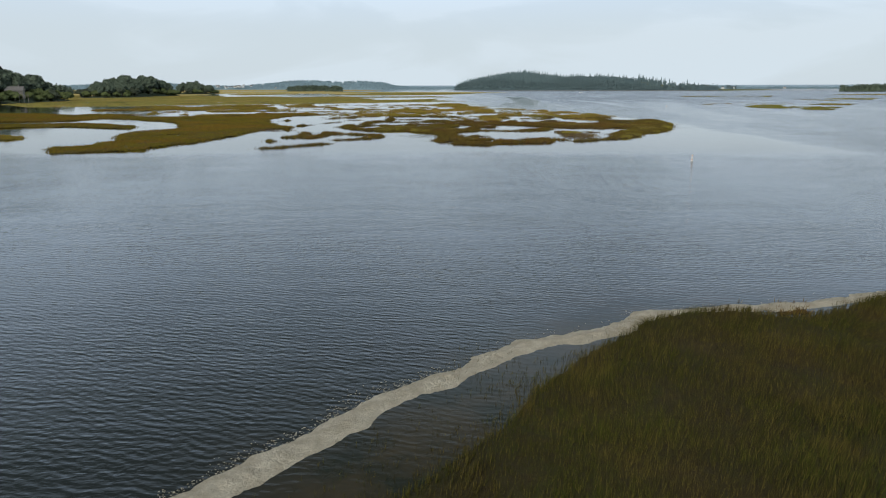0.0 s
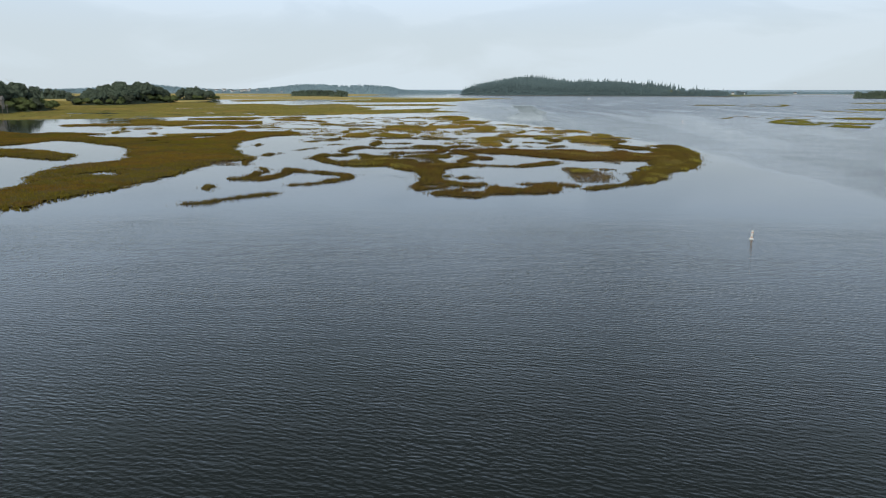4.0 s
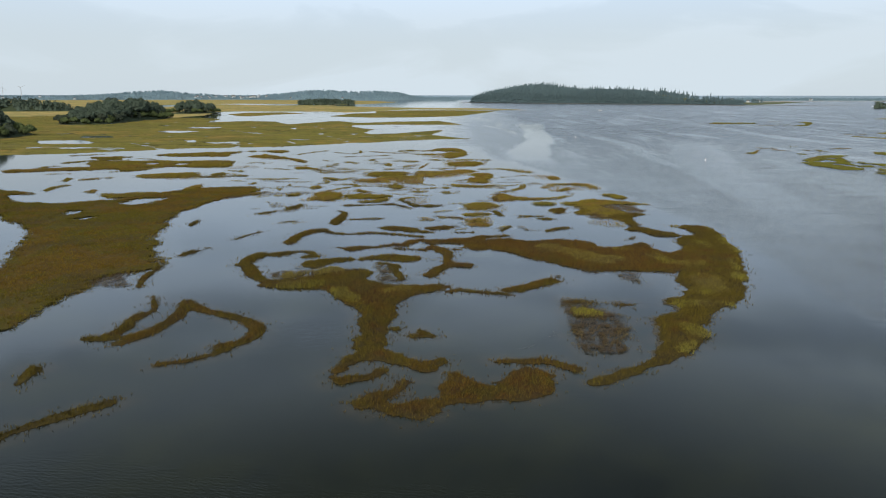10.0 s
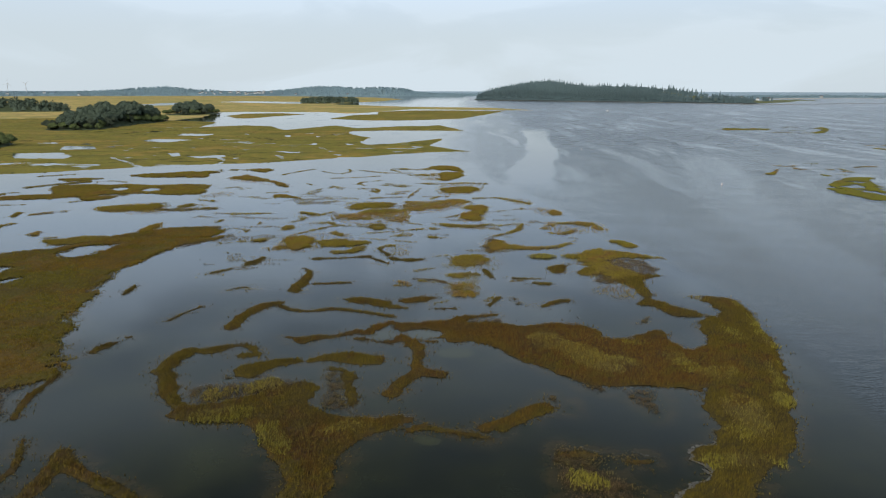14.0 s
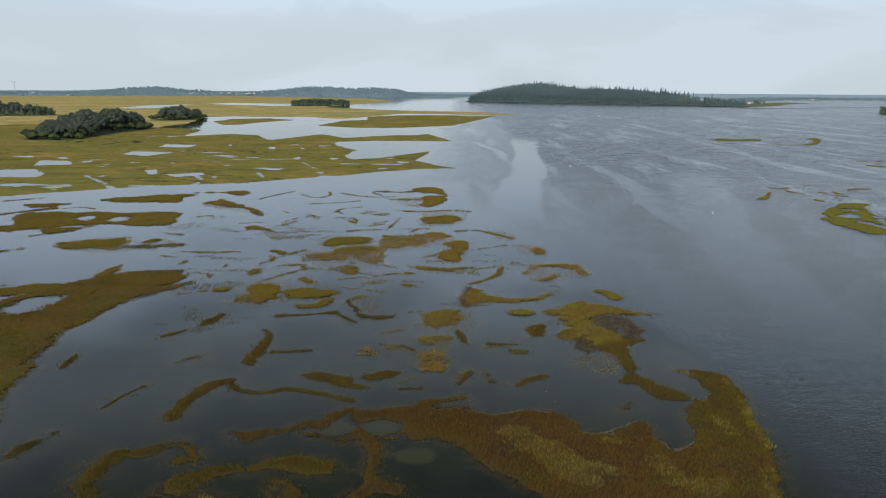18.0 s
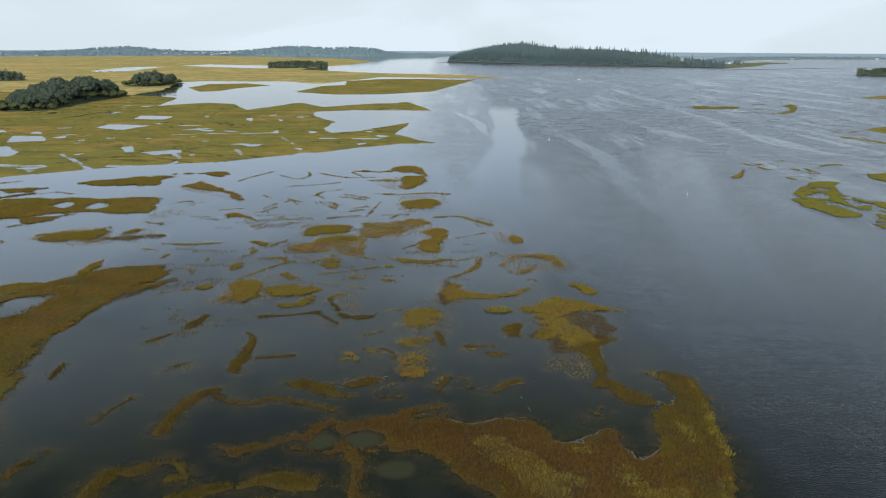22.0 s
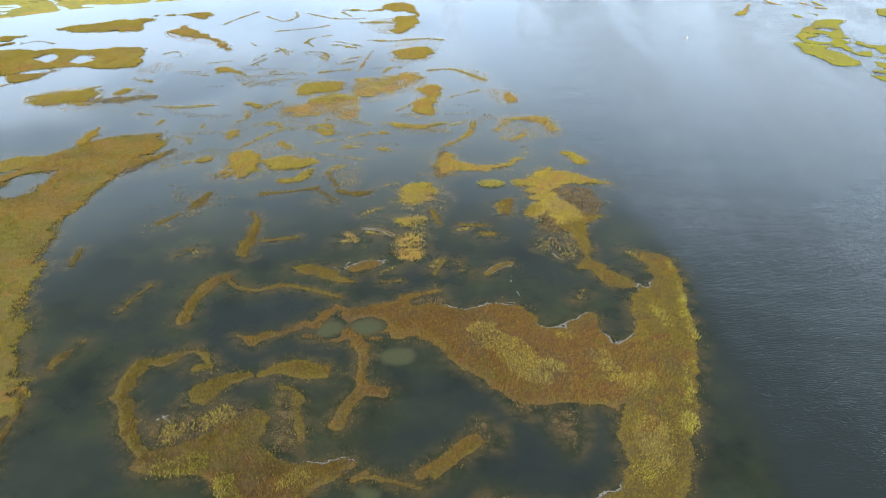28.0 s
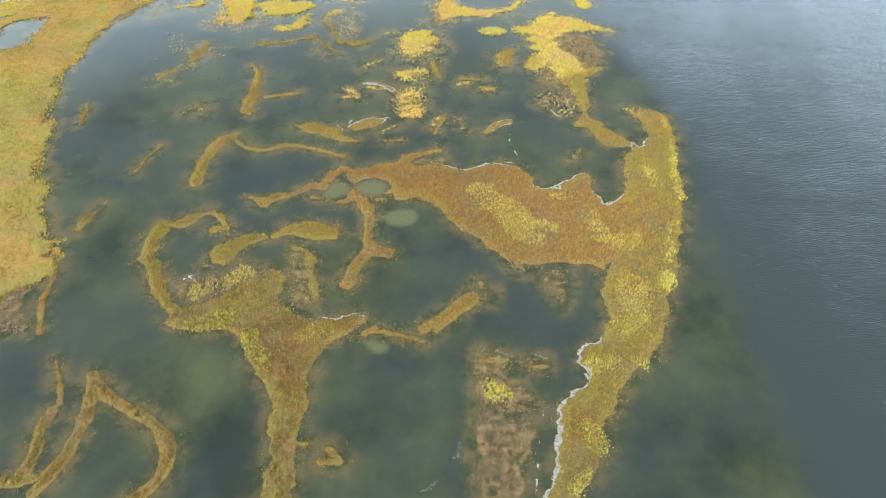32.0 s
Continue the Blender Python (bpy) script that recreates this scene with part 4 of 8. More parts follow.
marsh("russet and yellow cordgrass islet in shallow water", 0.4, 0.5, "near",
      ("area", None, [-38.6, 183.9, -36.6, 186.5, -34.4, 189.7, -34.5, 187.2, -36.4, 183.2, -37.3, 180.7]))
marsh("russet and yellow cordgrass islet in shallow water", 0.4, 0.5, "near",
      ("stroke", 0.45, [-32.2, 196.5, -31.3, 200.4, -29.8, 203.9]))
marsh("russet and yellow cordgrass islet in shallow water", 0.4, 0.5, "near",
      ("stroke", 0.35, [-27.8, 214.9, -25.5, 216.7]))
marsh("russet and yellow cordgrass islet in shallow water", 0.4, 0.6, "near",
      ("stroke", 0.6, [-46.6, 210.7, -47.1, 216.2]))
marsh("yellow-green cordgrass islet standing in shallow water", 0.4, 0.4, "near",
      ("area", None, [-3.2, 244.5, 0.3, 239.5, 6.4, 240.6, 5.9, 238.7, 1.7, 237.9, -1.5, 239.6]),
      ("stroke", 0.6, [-5.1, 250.9, -4.1, 247.0, -1.9, 243.7]))
marsh("russet and yellow cordgrass islet in shallow water", 0.4, 0.7, "near",
      ("stroke", 0.6, [-17.9, 239.2, -13.1, 239.8, -6.0, 242.1]))
marsh("russet and yellow cordgrass islet in shallow water", 0.4, 0.7, "near",
      ("stroke", 0.45, [-5.9, 240.9, -1.1, 235.6]))
marsh("pale ochre drowned cordgrass spreading in slack water", 0.4, 0.9, "thin",
      ("area", None, [0.7, 222.1, 5.2, 221.4, 5.5, 217.1, 3.2, 219.0]))
marsh("rust-brown cordgrass islet in slack water", 0.4, 0.8, "near",
      ("stroke", 0.5, [5.6, 223.4, 9.6, 222.9, 11.4, 220.8]))
marsh("rust-brown cordgrass islet in slack water", 0.4, 0.95, "near",
      ("area", None, [3.4, 208.9, 7.0, 211.1, 11.2, 211.4, 8.1, 208.8, 5.1, 207.1]))
marsh("pale ochre drowned cordgrass spreading in slack water", 0.4, 0.6, "thin",
      ("area", None, [11.7, 219.8, 14.1, 221.8, 17.7, 223.1, 18.3, 216.8, 17.8, 212.0, 15.5, 210.0, 12.5, 212.8, 11.4, 216.6]))
marsh("pale ochre drowned cordgrass spreading in slack water", 0.4, 0.6, "thin",
      ("area", None, [10.6, 227.0, 19.8, 229.0, 18.6, 225.8, 11.8, 223.9]))
marsh("russet and yellow cordgrass islet in shallow water", 0.4, 0.7, "near",
      ("stroke", 0.5, [10.4, 204.4, 13.5, 204.7]))
marsh("russet and yellow cordgrass islet in shallow water", 0.4, 0.5, "near",
      ("stroke", 0.6, [19.7, 206.8, 21.3, 211.2]))
marsh("russet and yellow cordgrass islet in shallow water", 0.4, 0.5, "near",
      ("stroke", 0.7, [29.0, 206.6, 31.2, 209.2, 33.4, 210.0]))
marsh("russet and yellow cordgrass islet in shallow water", 0.4, 0.6, "near",
      ("stroke", 0.6, [24.9, 224.6, 30.0, 224.5]))
marsh("yellow-green cordgrass islet standing in shallow water", 0.4, 0.4, "near",
      ("stroke", 0.5, [28.7, 221.5, 31.5, 220.8]))
marsh("russet and yellow cordgrass islet in shallow water", 0.4, 0.6, "near",
      ("area", None, [32.3, 234.2, 36.7, 236.4, 35.6, 229.7, 33.1, 227.6]))
marsh("looped strip of yellow cordgrass", 0.4, 0.6, "near",
      ("stroke", 1.2, [-27.2, 138.9, -26.0, 141.0, -25.0, 143.9, -24.4, 146.9, -24.7, 150.9, -25.6, 154.8]),
      ("stroke", 1.1, [-24.8, 153.5, -21.8, 150.9, -18.4, 149.2, -15.0, 147.1, -12.9, 144.4, -12.7, 140.8, -14.1, 138.7, -15.4, 137.7]))
marsh("russet and yellow cordgrass islet in shallow water", 0.4, 0.5, "near",
      ("stroke", 1.1, [-29.3, 141.1, -28.8, 143.9, -29.6, 147.0, -29.1, 149.4]),
      ("stroke", 0.8, [-31.5, 140.0, -28.9, 140.0, -27.7, 140.3]))
marsh("russet and yellow cordgrass islet in shallow water", 0.4, 0.7, "near",
      ("stroke", 0.6, [-35.4, 161.9, -37.2, 167.0, -37.3, 171.3, -37.7, 174.7]))
marsh("russet and yellow cordgrass islet in shallow water", 0.4, 0.6, "near",
      ("stroke", 0.5, [-28.5, 150.6, -29.0, 152.7, -31.3, 157.1]))
marsh("yellow-green cordgrass islet standing in shallow water", 0.4, 0.35, "near",
      ("stroke", 1.0, [-29.4, 114.1, -27.2, 115.3, -25.6, 117.9, -23.7, 120.2, -20.7, 123.3]))
marsh("yellow-green cordgrass islet standing in shallow water", 0.4, 0.3, "near",
      ("stroke", 0.8, [-31.4, 127.3, -32.2, 130.9]))
marsh("russet and yellow cordgrass islet in shallow water", 0.4, 0.7, "near",
      ("stroke", 0.6, [-20.1, 132.7, -17.5, 133.5, -14.4, 136.9]))
marsh("russet and yellow cordgrass islet in shallow water", 0.4, 0.6, "near",
      ("stroke", 1.1, [19.6, 161.6, 22.4, 164.7, 24.6, 166.4]))
marsh("russet and yellow cordgrass islet in shallow water", 0.4, 0.6, "near",
      ("stroke", 0.45, [9.2, 161.3, 12.4, 161.4, 17.9, 159.5]))
marsh("rust-brown cordgrass islet in slack water", 0.4, 0.9, "near",
      ("stroke", 1.2, [-2.3, 162.5, 1.9, 161.1, 9.1, 163.4]))
marsh("yellow-green cordgrass islet standing in shallow water", 0.4, 0.1, "near",
      ("stroke", 0.5, [2.8, 144.4, 3.8, 144.4]))
marsh("russet and yellow cordgrass islet in shallow water", 0.4, 0.7, "near",
      ("stroke", 0.6, [5.6, 142.1, 7.3, 142.1]))
marsh("rust-brown cordgrass islet in slack water", 0.4, 0.8, "near",
      ("stroke", 0.5, [25.3, 156.2, 29.1, 156.3]))
marsh("rust-brown cordgrass islet in slack water", 0.4, 0.8, "near",
      ("stroke", 0.5, [31.9, 155.1, 34.1, 155.2]))
marsh("dense green and rust marsh grass on the near bank", 0.45, 0.32, "shore",
      ("area", None, [-1.8, 15.0, -0.9, 15.8, -0.4, 17.1, 0.7, 18.2, 1.6, 19.4, 2.6, 21.2, 3.3, 22.8, 4.8, 24.4, 6.4, 26.0, 8.1, 28.1, 10.3, 29.3, 13.0, 29.7, 13.9, 28.9, 14.7, 28.2, 16.7, 29.5, 21.0, 31.8, 25.7, 33.4, 35.1, 34.4, 60.0, -12.0, 60.0, -30.0, -9.0, -30.0, -4.0, 6.0]))
marsh("broad ochre marsh meadow with pools", 0.8, 0.60, "meadow",
      ("area", None, [-210.1, 266.4, -159.2, 279.1, -132.3, 254.1, -132.6, 268.1, -109.7, 261.4, -97.6, 242.3, -83.3, 242.6, -70.1, 269.4, -52.2, 277.5, -45.8, 266.3, -55.5, 237.4, -53.2, 214.7, -46.1, 192.9, -36.4, 174.0, -38.7, 171.2, -42.6, 168.5, -42.0, 150.2, -42.4, 135.9, -44.9, 121.8, -47.5, 114.9, -45.6, 109.4, -51.4, 107.9, -62.4, 104.3, -74.4, 96.5, -210.8, 228.9]),
      ("area", None, [-80.5, 238.8, -69.8, 246.1, -67.0, 250.8, -64.1, 255.8, -57.1, 258.1, -50.0, 260.9, -45.6, 263.8, -44.6, 259.0, -50.4, 254.5, -54.6, 249.0, -57.0, 242.8, -61.1, 238.5, -60.8, 233.0, -59.2, 225.5, -59.0, 220.8, -53.5, 216.3, -50.4, 209.2, -50.3, 206.0, -54.8, 205.5, -61.2, 206.5]),
      ("area", None, [-138.8, 184.4, -112.3, 191.7, -100.4, 199.3, -81.8, 185.4, -75.9, 176.3, -75.9, 169.3, -85.2, 173.2, -97.0, 180.4, -122.7, 165.9]),
      ("cut area", None, [-157.8, 206.3, -113.9, 207.1, -110.1, 216.0, -110.4, 230.8, -98.3, 223.4, -86.5, 211.9, -80.8, 207.7, -68.6, 185.6, -64.1, 170.8, -65.3, 166.8, -69.6, 161.8, -69.1, 151.8, -65.2, 140.5, -61.5, 132.5, -60.4, 122.2, -62.8, 116.3, -82.1, 110.9]),
      ("cut area", None, [-58.9, 147.0, -57.8, 150.9, -54.6, 149.0, -54.2, 143.3]),
      ("cut area", None, [-190.6, 186.1, -102.9, 178.2, -81.3, 151.4, -70.1, 124.9, -66.2, 116.5, -62.3, 110.1, -55.0, 99.1, -57.1, 90.2, -83.0, 79.8]),
      ("cut area", None, [-74.1, 239.0, -76.5, 246.0, -71.8, 250.3, -68.0, 249.7, -68.8, 243.0, -69.9, 238.6]),
      ("cut area", None, [-81.0, 223.2, -81.2, 227.4, -79.0, 227.4, -78.4, 224.9]),
      ("cut area", None, [-74.7, 218.1, -72.5, 220.1, -72.8, 217.7]),
      ("cut area", None, [-106.1, 242.9, -93.8, 240.8, -86.7, 242.3, -84.4, 247.7, -84.2, 254.8, -95.9, 257.4, -103.6, 255.6, -116.1, 256.6]))
marsh("long grassy spit inside a marsh pool", 0.8, 0.4, "meadow",
      ("area", None, [-138.8, 184.4, -112.3, 191.7, -100.4, 199.3, -81.8, 185.4, -75.9, 176.3, -75.9, 169.3, -85.2, 173.2, -97.0, 180.4, -122.7, 165.9]))
marsh("small yellow-green marsh islet in slack tidal water", 0.6, 0.3, "mid",
      ("area", None, [-88.2, 256.1, -81.3, 260.6, -74.8, 261.2, -72.7, 258.3, -75.7, 252.5, -84.3, 249.4]))
marsh("small yellow-green marsh islet in slack tidal water", 0.6, 0.3, "mid",
      ("area", None, [-72.6, 254.2, -70.8, 258.7, -66.6, 258.2, -65.3, 254.1]))
marsh("small yellow-green marsh islet in slack tidal water", 0.8, 0.4, "mid",
      ("area", None, [-132.2, 386.1, -118.4, 396.2, -107.2, 403.6, -92.8, 403.4, -99.6, 395.9, -93.5, 385.4, -98.4, 380.6, -108.2, 382.7, -118.6, 380.9]))
marsh("ochre marsh grass islet in slack tidal water", 0.8, 0.5, "mid",
      ("stroke", 0.8, [-97.1, 409.1, -85.3, 410.1]),
      ("area", None, [-86.0, 412.5, -74.3, 414.6, -73.5, 398.7, -82.6, 405.5]))
marsh("ochre marsh grass islet in slack tidal water", 0.8, 0.5, "mid",
      ("area", None, [-85.0, 380.4, -80.1, 393.4, -75.3, 385.1, -65.7, 375.3, -58.9, 366.1, -51.8, 354.9, -53.0, 351.7, -57.6, 357.5, -63.9, 368.8, -71.5, 372.6, -78.9, 375.5]))
marsh("ochre marsh grass islet in slack tidal water", 0.8, 0.5, "mid",
      ("area", None, [-155.7, 372.1, -138.5, 376.5, -135.4, 374.5, -143.0, 364.8]))
marsh("ochre marsh grass islet in slack tidal water", 0.8, 0.6, "mid",
      ("stroke", 0.6, [-132.4, 364.6, -128.2, 369.0, -120.7, 364.4]))
marsh("ochre marsh grass islet in slack tidal water", 0.8, 0.45, "mid",
      ("area", None, [-145.6, 354.8, -122.2, 356.8, -112.6, 358.3, -101.2, 355.7, -88.7, 360.5, -83.6, 357.9, -78.1, 334.8, -86.6, 330.1, -98.2, 335.1, -112.9, 330.5, -119.3, 325.3, -130.5, 328.8]),
      ("cut area", None, [-119.0, 346.5, -114.1, 352.6, -110.1, 346.3, -112.4, 338.9]),
      ("cut area", None, [-104.7, 341.0, -104.9, 350.1, -98.2, 347.7, -96.9, 340.9, -99.8, 338.7]))
marsh("ochre marsh grass islet in slack tidal water", 0.8, 0.5, "mid",
      ("area", None, [-118.6, 324.0, -108.8, 329.8, -105.3, 326.4, -110.6, 315.8]))
marsh("pale ochre drowned cordgrass spreading in slack water", 0.6, 0.45, "thin",
      ("area", None, [-99.9, 300.3, -100.8, 306.9, -93.6, 309.6, -85.4, 312.4, -80.7, 309.4, -75.9, 300.0, -80.2, 294.9, -86.0, 297.0, -90.8, 300.2, -93.7, 296.1]))
marsh("small yellow-green marsh islet in slack tidal water", 0.6, 0.3, "mid",
      ("area", None, [-77.0, 306.5, -74.5, 313.4, -70.8, 310.4, -73.9, 305.4]))
marsh("small yellow-green marsh islet in slack tidal water", 0.6, 0.4, "mid",
      ("stroke", 0.6, [-71.0, 302.0, -62.7, 304.6]))
marsh("small yellow-green marsh islet in slack tidal water", 0.6, 0.4, "mid",
      ("stroke", 0.6, [-60.3, 295.6, -52.7, 294.4, -45.2, 296.4]))
marsh("ochre marsh grass islet in slack tidal water", 0.6, 0.5, "mid",
      ("stroke", 0.4, [-63.3, 290.6, -58.5, 288.1]))
marsh("ochre marsh grass islet in slack tidal water", 0.6, 0.5, "mid",
      ("stroke", 0.5, [-75.0, 321.4, -69.7, 319.4]))
marsh("ochre marsh grass islet in slack tidal water", 0.6, 0.6, "mid",
      ("stroke", 0.5, [-63.0, 329.1, -56.0, 327.6]))
marsh("ochre marsh grass islet in slack tidal water", 0.6, 0.6, "mid",
      ("area", None, [-52.9, 329.6, -51.4, 334.4, -41.7, 329.4, -42.6, 325.4]))
marsh("ochre marsh grass islet in slack tidal water", 0.6, 0.6, "mid",
      ("stroke", 0.4, [-39.9, 314.7, -37.7, 316.5]))
marsh("small yellow-green marsh islet in slack tidal water", 0.6, 0.4, "mid",
      ("area", None, [-36.2, 296.2, -35.2, 298.8, -29.8, 296.7, -29.7, 292.6, -33.5, 295.2]),
      ("stroke", 0.5, [-32.6, 291.2, -31.2, 285.4, -34.2, 281.8]))
marsh("ochre marsh grass islet in slack tidal water", 0.6, 0.7, "mid",
      ("area", None, [-71.4, 268.8, -70.7, 273.6, -69.5, 279.2, -68.0, 270.7, -68.8, 267.6]))
marsh("ochre marsh grass islet in slack tidal water", 0.6, 0.7, "mid",
      ("stroke", 0.5, [-54.5, 281.2, -54.0, 284.3]))
marsh("ochre marsh grass islet in slack tidal water", 0.6, 0.5, "mid",
      ("stroke", 0.6, [-49.3, 270.5, -47.0, 272.5, -43.1, 271.6, -42.1, 268.4]))
marsh("rusty orange marsh islet in slack tidal water", 0.6, 0.8, "mid",
      ("area", None, [-43.1, 278.8, -42.2, 283.2, -40.3, 276.6]))
marsh("small yellow-green marsh islet in slack tidal water", 0.6, 0.3, "mid",
      ("area", None, [-34.1, 273.1, -32.6, 278.6, -30.1, 274.3, -31.7, 272.2]))
marsh("ochre marsh grass islet in slack tidal water", 0.6, 0.5, "mid",
      ("stroke", 0.6, [-28.6, 280.8, -23.0, 283.0, -21.3, 278.5, -17.6, 278.4]))
marsh("ochre marsh grass islet in slack tidal water", 0.6, 0.6, "mid",
      ("area", None, [-21.5, 272.1, -18.6, 268.0, -15.2, 264.9, -18.5, 264.2]))
marsh("small yellow-green marsh islet in slack tidal water", 0.6, 0.4, "mid",
      ("stroke", 0.6, [-45.2, 251.1, -43.5, 253.8, -39.1, 256.5]),
      ("area", None, [-37.7, 256.4, -36.0, 259.6, -33.4, 257.8, -35.4, 255.4]))
marsh("pale ochre drowned cordgrass spreading in slack water", 0.6, 0.5, "thin",
      ("area", None, [-33.8, 247.7, -31.1, 251.9, -28.1, 255.3, -24.6, 257.7, -22.4, 259.8, -21.0, 253.4, -22.5, 248.5, -27.0, 246.4, -31.0, 247.1]))
marsh("small yellow-green marsh islet in slack tidal water", 0.6, 0.4, "mid",
      ("area", None, [-22.1, 255.2, -17.0, 259.7, -9.9, 258.1, -5.2, 258.4, -8.1, 255.0, -11.5, 251.6, -15.2, 250.7, -18.0, 251.7]),
      ("stroke", 0.6, [-14.3, 246.2, -10.6, 246.8, -8.9, 251.6]))
marsh("small yellow-green marsh islet in slack tidal water", 0.6, 0.4, "mid",
      ("stroke", 0.6, [-5.1, 248.3, -3.8, 253.2, -0.6, 253.8]))
marsh("small yellow-green marsh islet in slack tidal water", 0.6, 0.35, "mid",
      ("area", None, [-21.6, 305.7, -20.5, 314.4, -15.9, 318.6, -8.4, 316.0, -6.6, 308.3, -12.5, 307.2, -17.4, 305.6]))
marsh("pale ochre drowned cordgrass spreading in slack water", 0.6, 0.7, "thin",
      ("area", None, [-24.6, 291.0, -19.4, 297.5, -15.3, 303.4, -9.0, 306.6, -2.4, 305.4, -0.8, 294.7, -1.0, 283.5, -6.2, 283.2, -10.0, 288.9, -13.5, 286.1, -19.0, 286.1, -24.4, 286.2]),
      ("stroke", 0.6, [-23.7, 286.2, -13.1, 288.4]))
marsh("small yellow-green marsh islet in slack tidal water", 0.6, 0.4, "mid",
      ("area", None, [-14.7, 279.2, -10.5, 281.4, -9.5, 285.1, -7.4, 280.5, -5.3, 276.1, -7.8, 272.7, -10.1, 278.3]))
marsh("ochre marsh grass islet in slack tidal water", 0.6, 0.5, "mid",
      ("stroke", 0.6, [-1.5, 282.6, 2.5, 280.3]))
marsh("small yellow-green marsh islet in slack tidal water", 0.6, 0.4, "mid",
      ("area", None, [4.4, 275.9, 9.6, 275.0, 8.3, 272.5, 5.0, 273.8]))
marsh("ochre marsh grass islet in slack tidal water", 0.6, 0.5, "mid",
      ("area", None, [-3.4, 265.9, -0.6, 266.6, -1.0, 263.9]))
marsh("small yellow-green marsh islet in slack tidal water", 0.6, 0.3, "mid",
      ("area", None, [4.3, 266.9, 6.7, 263.8, 10.9, 263.0, 9.6, 260.8, 7.5, 261.9]))
marsh("pale ochre drowned cordgrass spreading in slack water", 0.6, 0.75, "thin",
      ("area", None, [-5.4, 318.5, 3.6, 322.8, 10.7, 327.3, 16.3, 325.8, 15.6, 315.7, 9.6, 309.8, 6.5, 303.0, -0.1, 301.5, -5.7, 304.3]))
marsh("ochre marsh grass islet in slack tidal water", 0.6, 0.6, "mid",
      ("area", None, [3.9, 281.6, 7.7, 281.6, 13.9, 280.2, 18.4, 281.0, 24.5, 281.3, 21.5, 278.7, 15.5, 275.8, 7.9, 279.4]))
marsh("ochre marsh grass islet in slack tidal water", 0.6, 0.7, "mid",
      ("area", None, [13.9, 310.9, 21.8, 313.7, 22.5, 302.3, 20.0, 294.4, 20.0, 287.0, 16.9, 284.7, 13.6, 292.0, 14.2, 298.6, 17.5, 302.3]))
marsh("ochre marsh grass islet in slack tidal water", 0.6, 0.5, "mid",
      ("stroke", 0.9, [18.2, 328.5, 25.7, 331.1, 32.8, 321.7, 36.2, 317.8]))
marsh("pale ochre drowned cordgrass spreading in slack water", 0.6, 0.95, "thin",
      ("area", None, [40.4, 304.8, 42.3, 307.6, 44.7, 298.2, 40.3, 295.1]))
marsh("pale ochre drowned cordgrass spreading in slack water", 0.6, 0.7, "thin",
      ("stroke", 1.2, [36.3, 275.5, 38.4, 282.0, 43.2, 284.3, 49.3, 283.3, 51.1, 275.2]),
      ("stroke", 0.9, [37.9, 269.2, 42.3, 269.1, 43.7, 275.3]))
marsh("ochre marsh grass islet in slack tidal water", 0.6, 0.5, "mid",
      ("stroke", 0.9, [22.8, 265.5, 26.4, 269.4, 29.6, 274.7, 30.7, 282.2]))
marsh("ochre marsh grass islet in slack tidal water", 0.5, 0.55, "mid",
      ("area", None, [20.6, 259.9, 22.7, 261.7, 25.3, 256.2, 30.5, 252.7, 37.3, 255.4, 40.5, 259.6, 42.8, 261.4, 41.5, 256.7, 36.9, 250.9, 31.6, 249.4, 25.1, 251.1, 21.2, 244.8, 19.3, 247.9]))
marsh("ochre marsh grass islet in slack tidal water", 0.5, 0.55, "mid",
      ("area", None, [36.9, 244.6, 40.3, 246.1, 44.7, 250.8, 49.8, 249.8, 55.8, 247.4, 58.6, 242.7, 53.5, 242.2, 48.7, 243.5, 46.3, 239.9, 47.4, 235.6, 51.4, 231.5, 50.4, 226.4, 47.5, 222.8, 44.3, 224.0, 43.2, 231.6, 41.4, 235.7, 40.3, 241.5]))
marsh("small yellow-green marsh islet in slack tidal water", 0.5, 0.3, "mid",
      ("area", None, [49.7, 261.3, 53.1, 261.2, 56.3, 256.5, 54.9, 252.4, 52.2, 255.8]))
marsh("pale ochre drowned cordgrass spreading in slack water", 0.5, 0.6, "thin",
      ("area", None, [11.6, 234.7, 13.7, 241.8, 17.4, 246.4, 19.9, 243.3, 22.3, 236.0, 16.4, 232.0]))
marsh("ochre marsh grass islet in slack tidal water", 0.5, 0.5, "mid",
      ("area", None, [31.8, 234.5, 36.0, 234.9, 34.9, 230.4, 33.0, 227.9]))
marsh("ochre marsh grass islet in slack tidal water", 0.8, 0.5, "mid",
      ("area", None, [-3.7, 417.1, -0.8, 432.3, 11.0, 432.1, 14.2, 399.4, 8.9, 380.8, 4.6, 377.0, 4.0, 388.9, 12.9, 402.7, 11.5, 413.2]),
      ("stroke", 0.8, [-15.0, 417.3, -2.4, 417.1]),
      ("stroke", 0.8, [-10.3, 394.4, 3.7, 394.1]))
marsh("small yellow-green marsh islet in slack tidal water", 0.8, 0.4, "mid",
      ("stroke", 0.8, [-4.6, 367.0, 5.2, 365.0, 15.8, 369.3, 23.3, 366.5]))
marsh("small yellow-green marsh islet in slack tidal water", 0.8, 0.4, "mid",
      ("area", None, [4.8, 352.4, 13.8, 358.8, 21.1, 352.1, 16.1, 340.6, 6.4, 339.3]))
marsh("ochre marsh grass islet in slack tidal water", 0.8, 0.6, "mid",
      ("stroke", 0.7, [3.3, 326.7, 6.7, 333.5, 8.7, 332.1]))
marsh("ochre marsh grass islet in slack tidal water", 0.7, 0.5, "mid",
      ("stroke", 0.6, [-36.9, 357.1, -30.7, 351.3]))
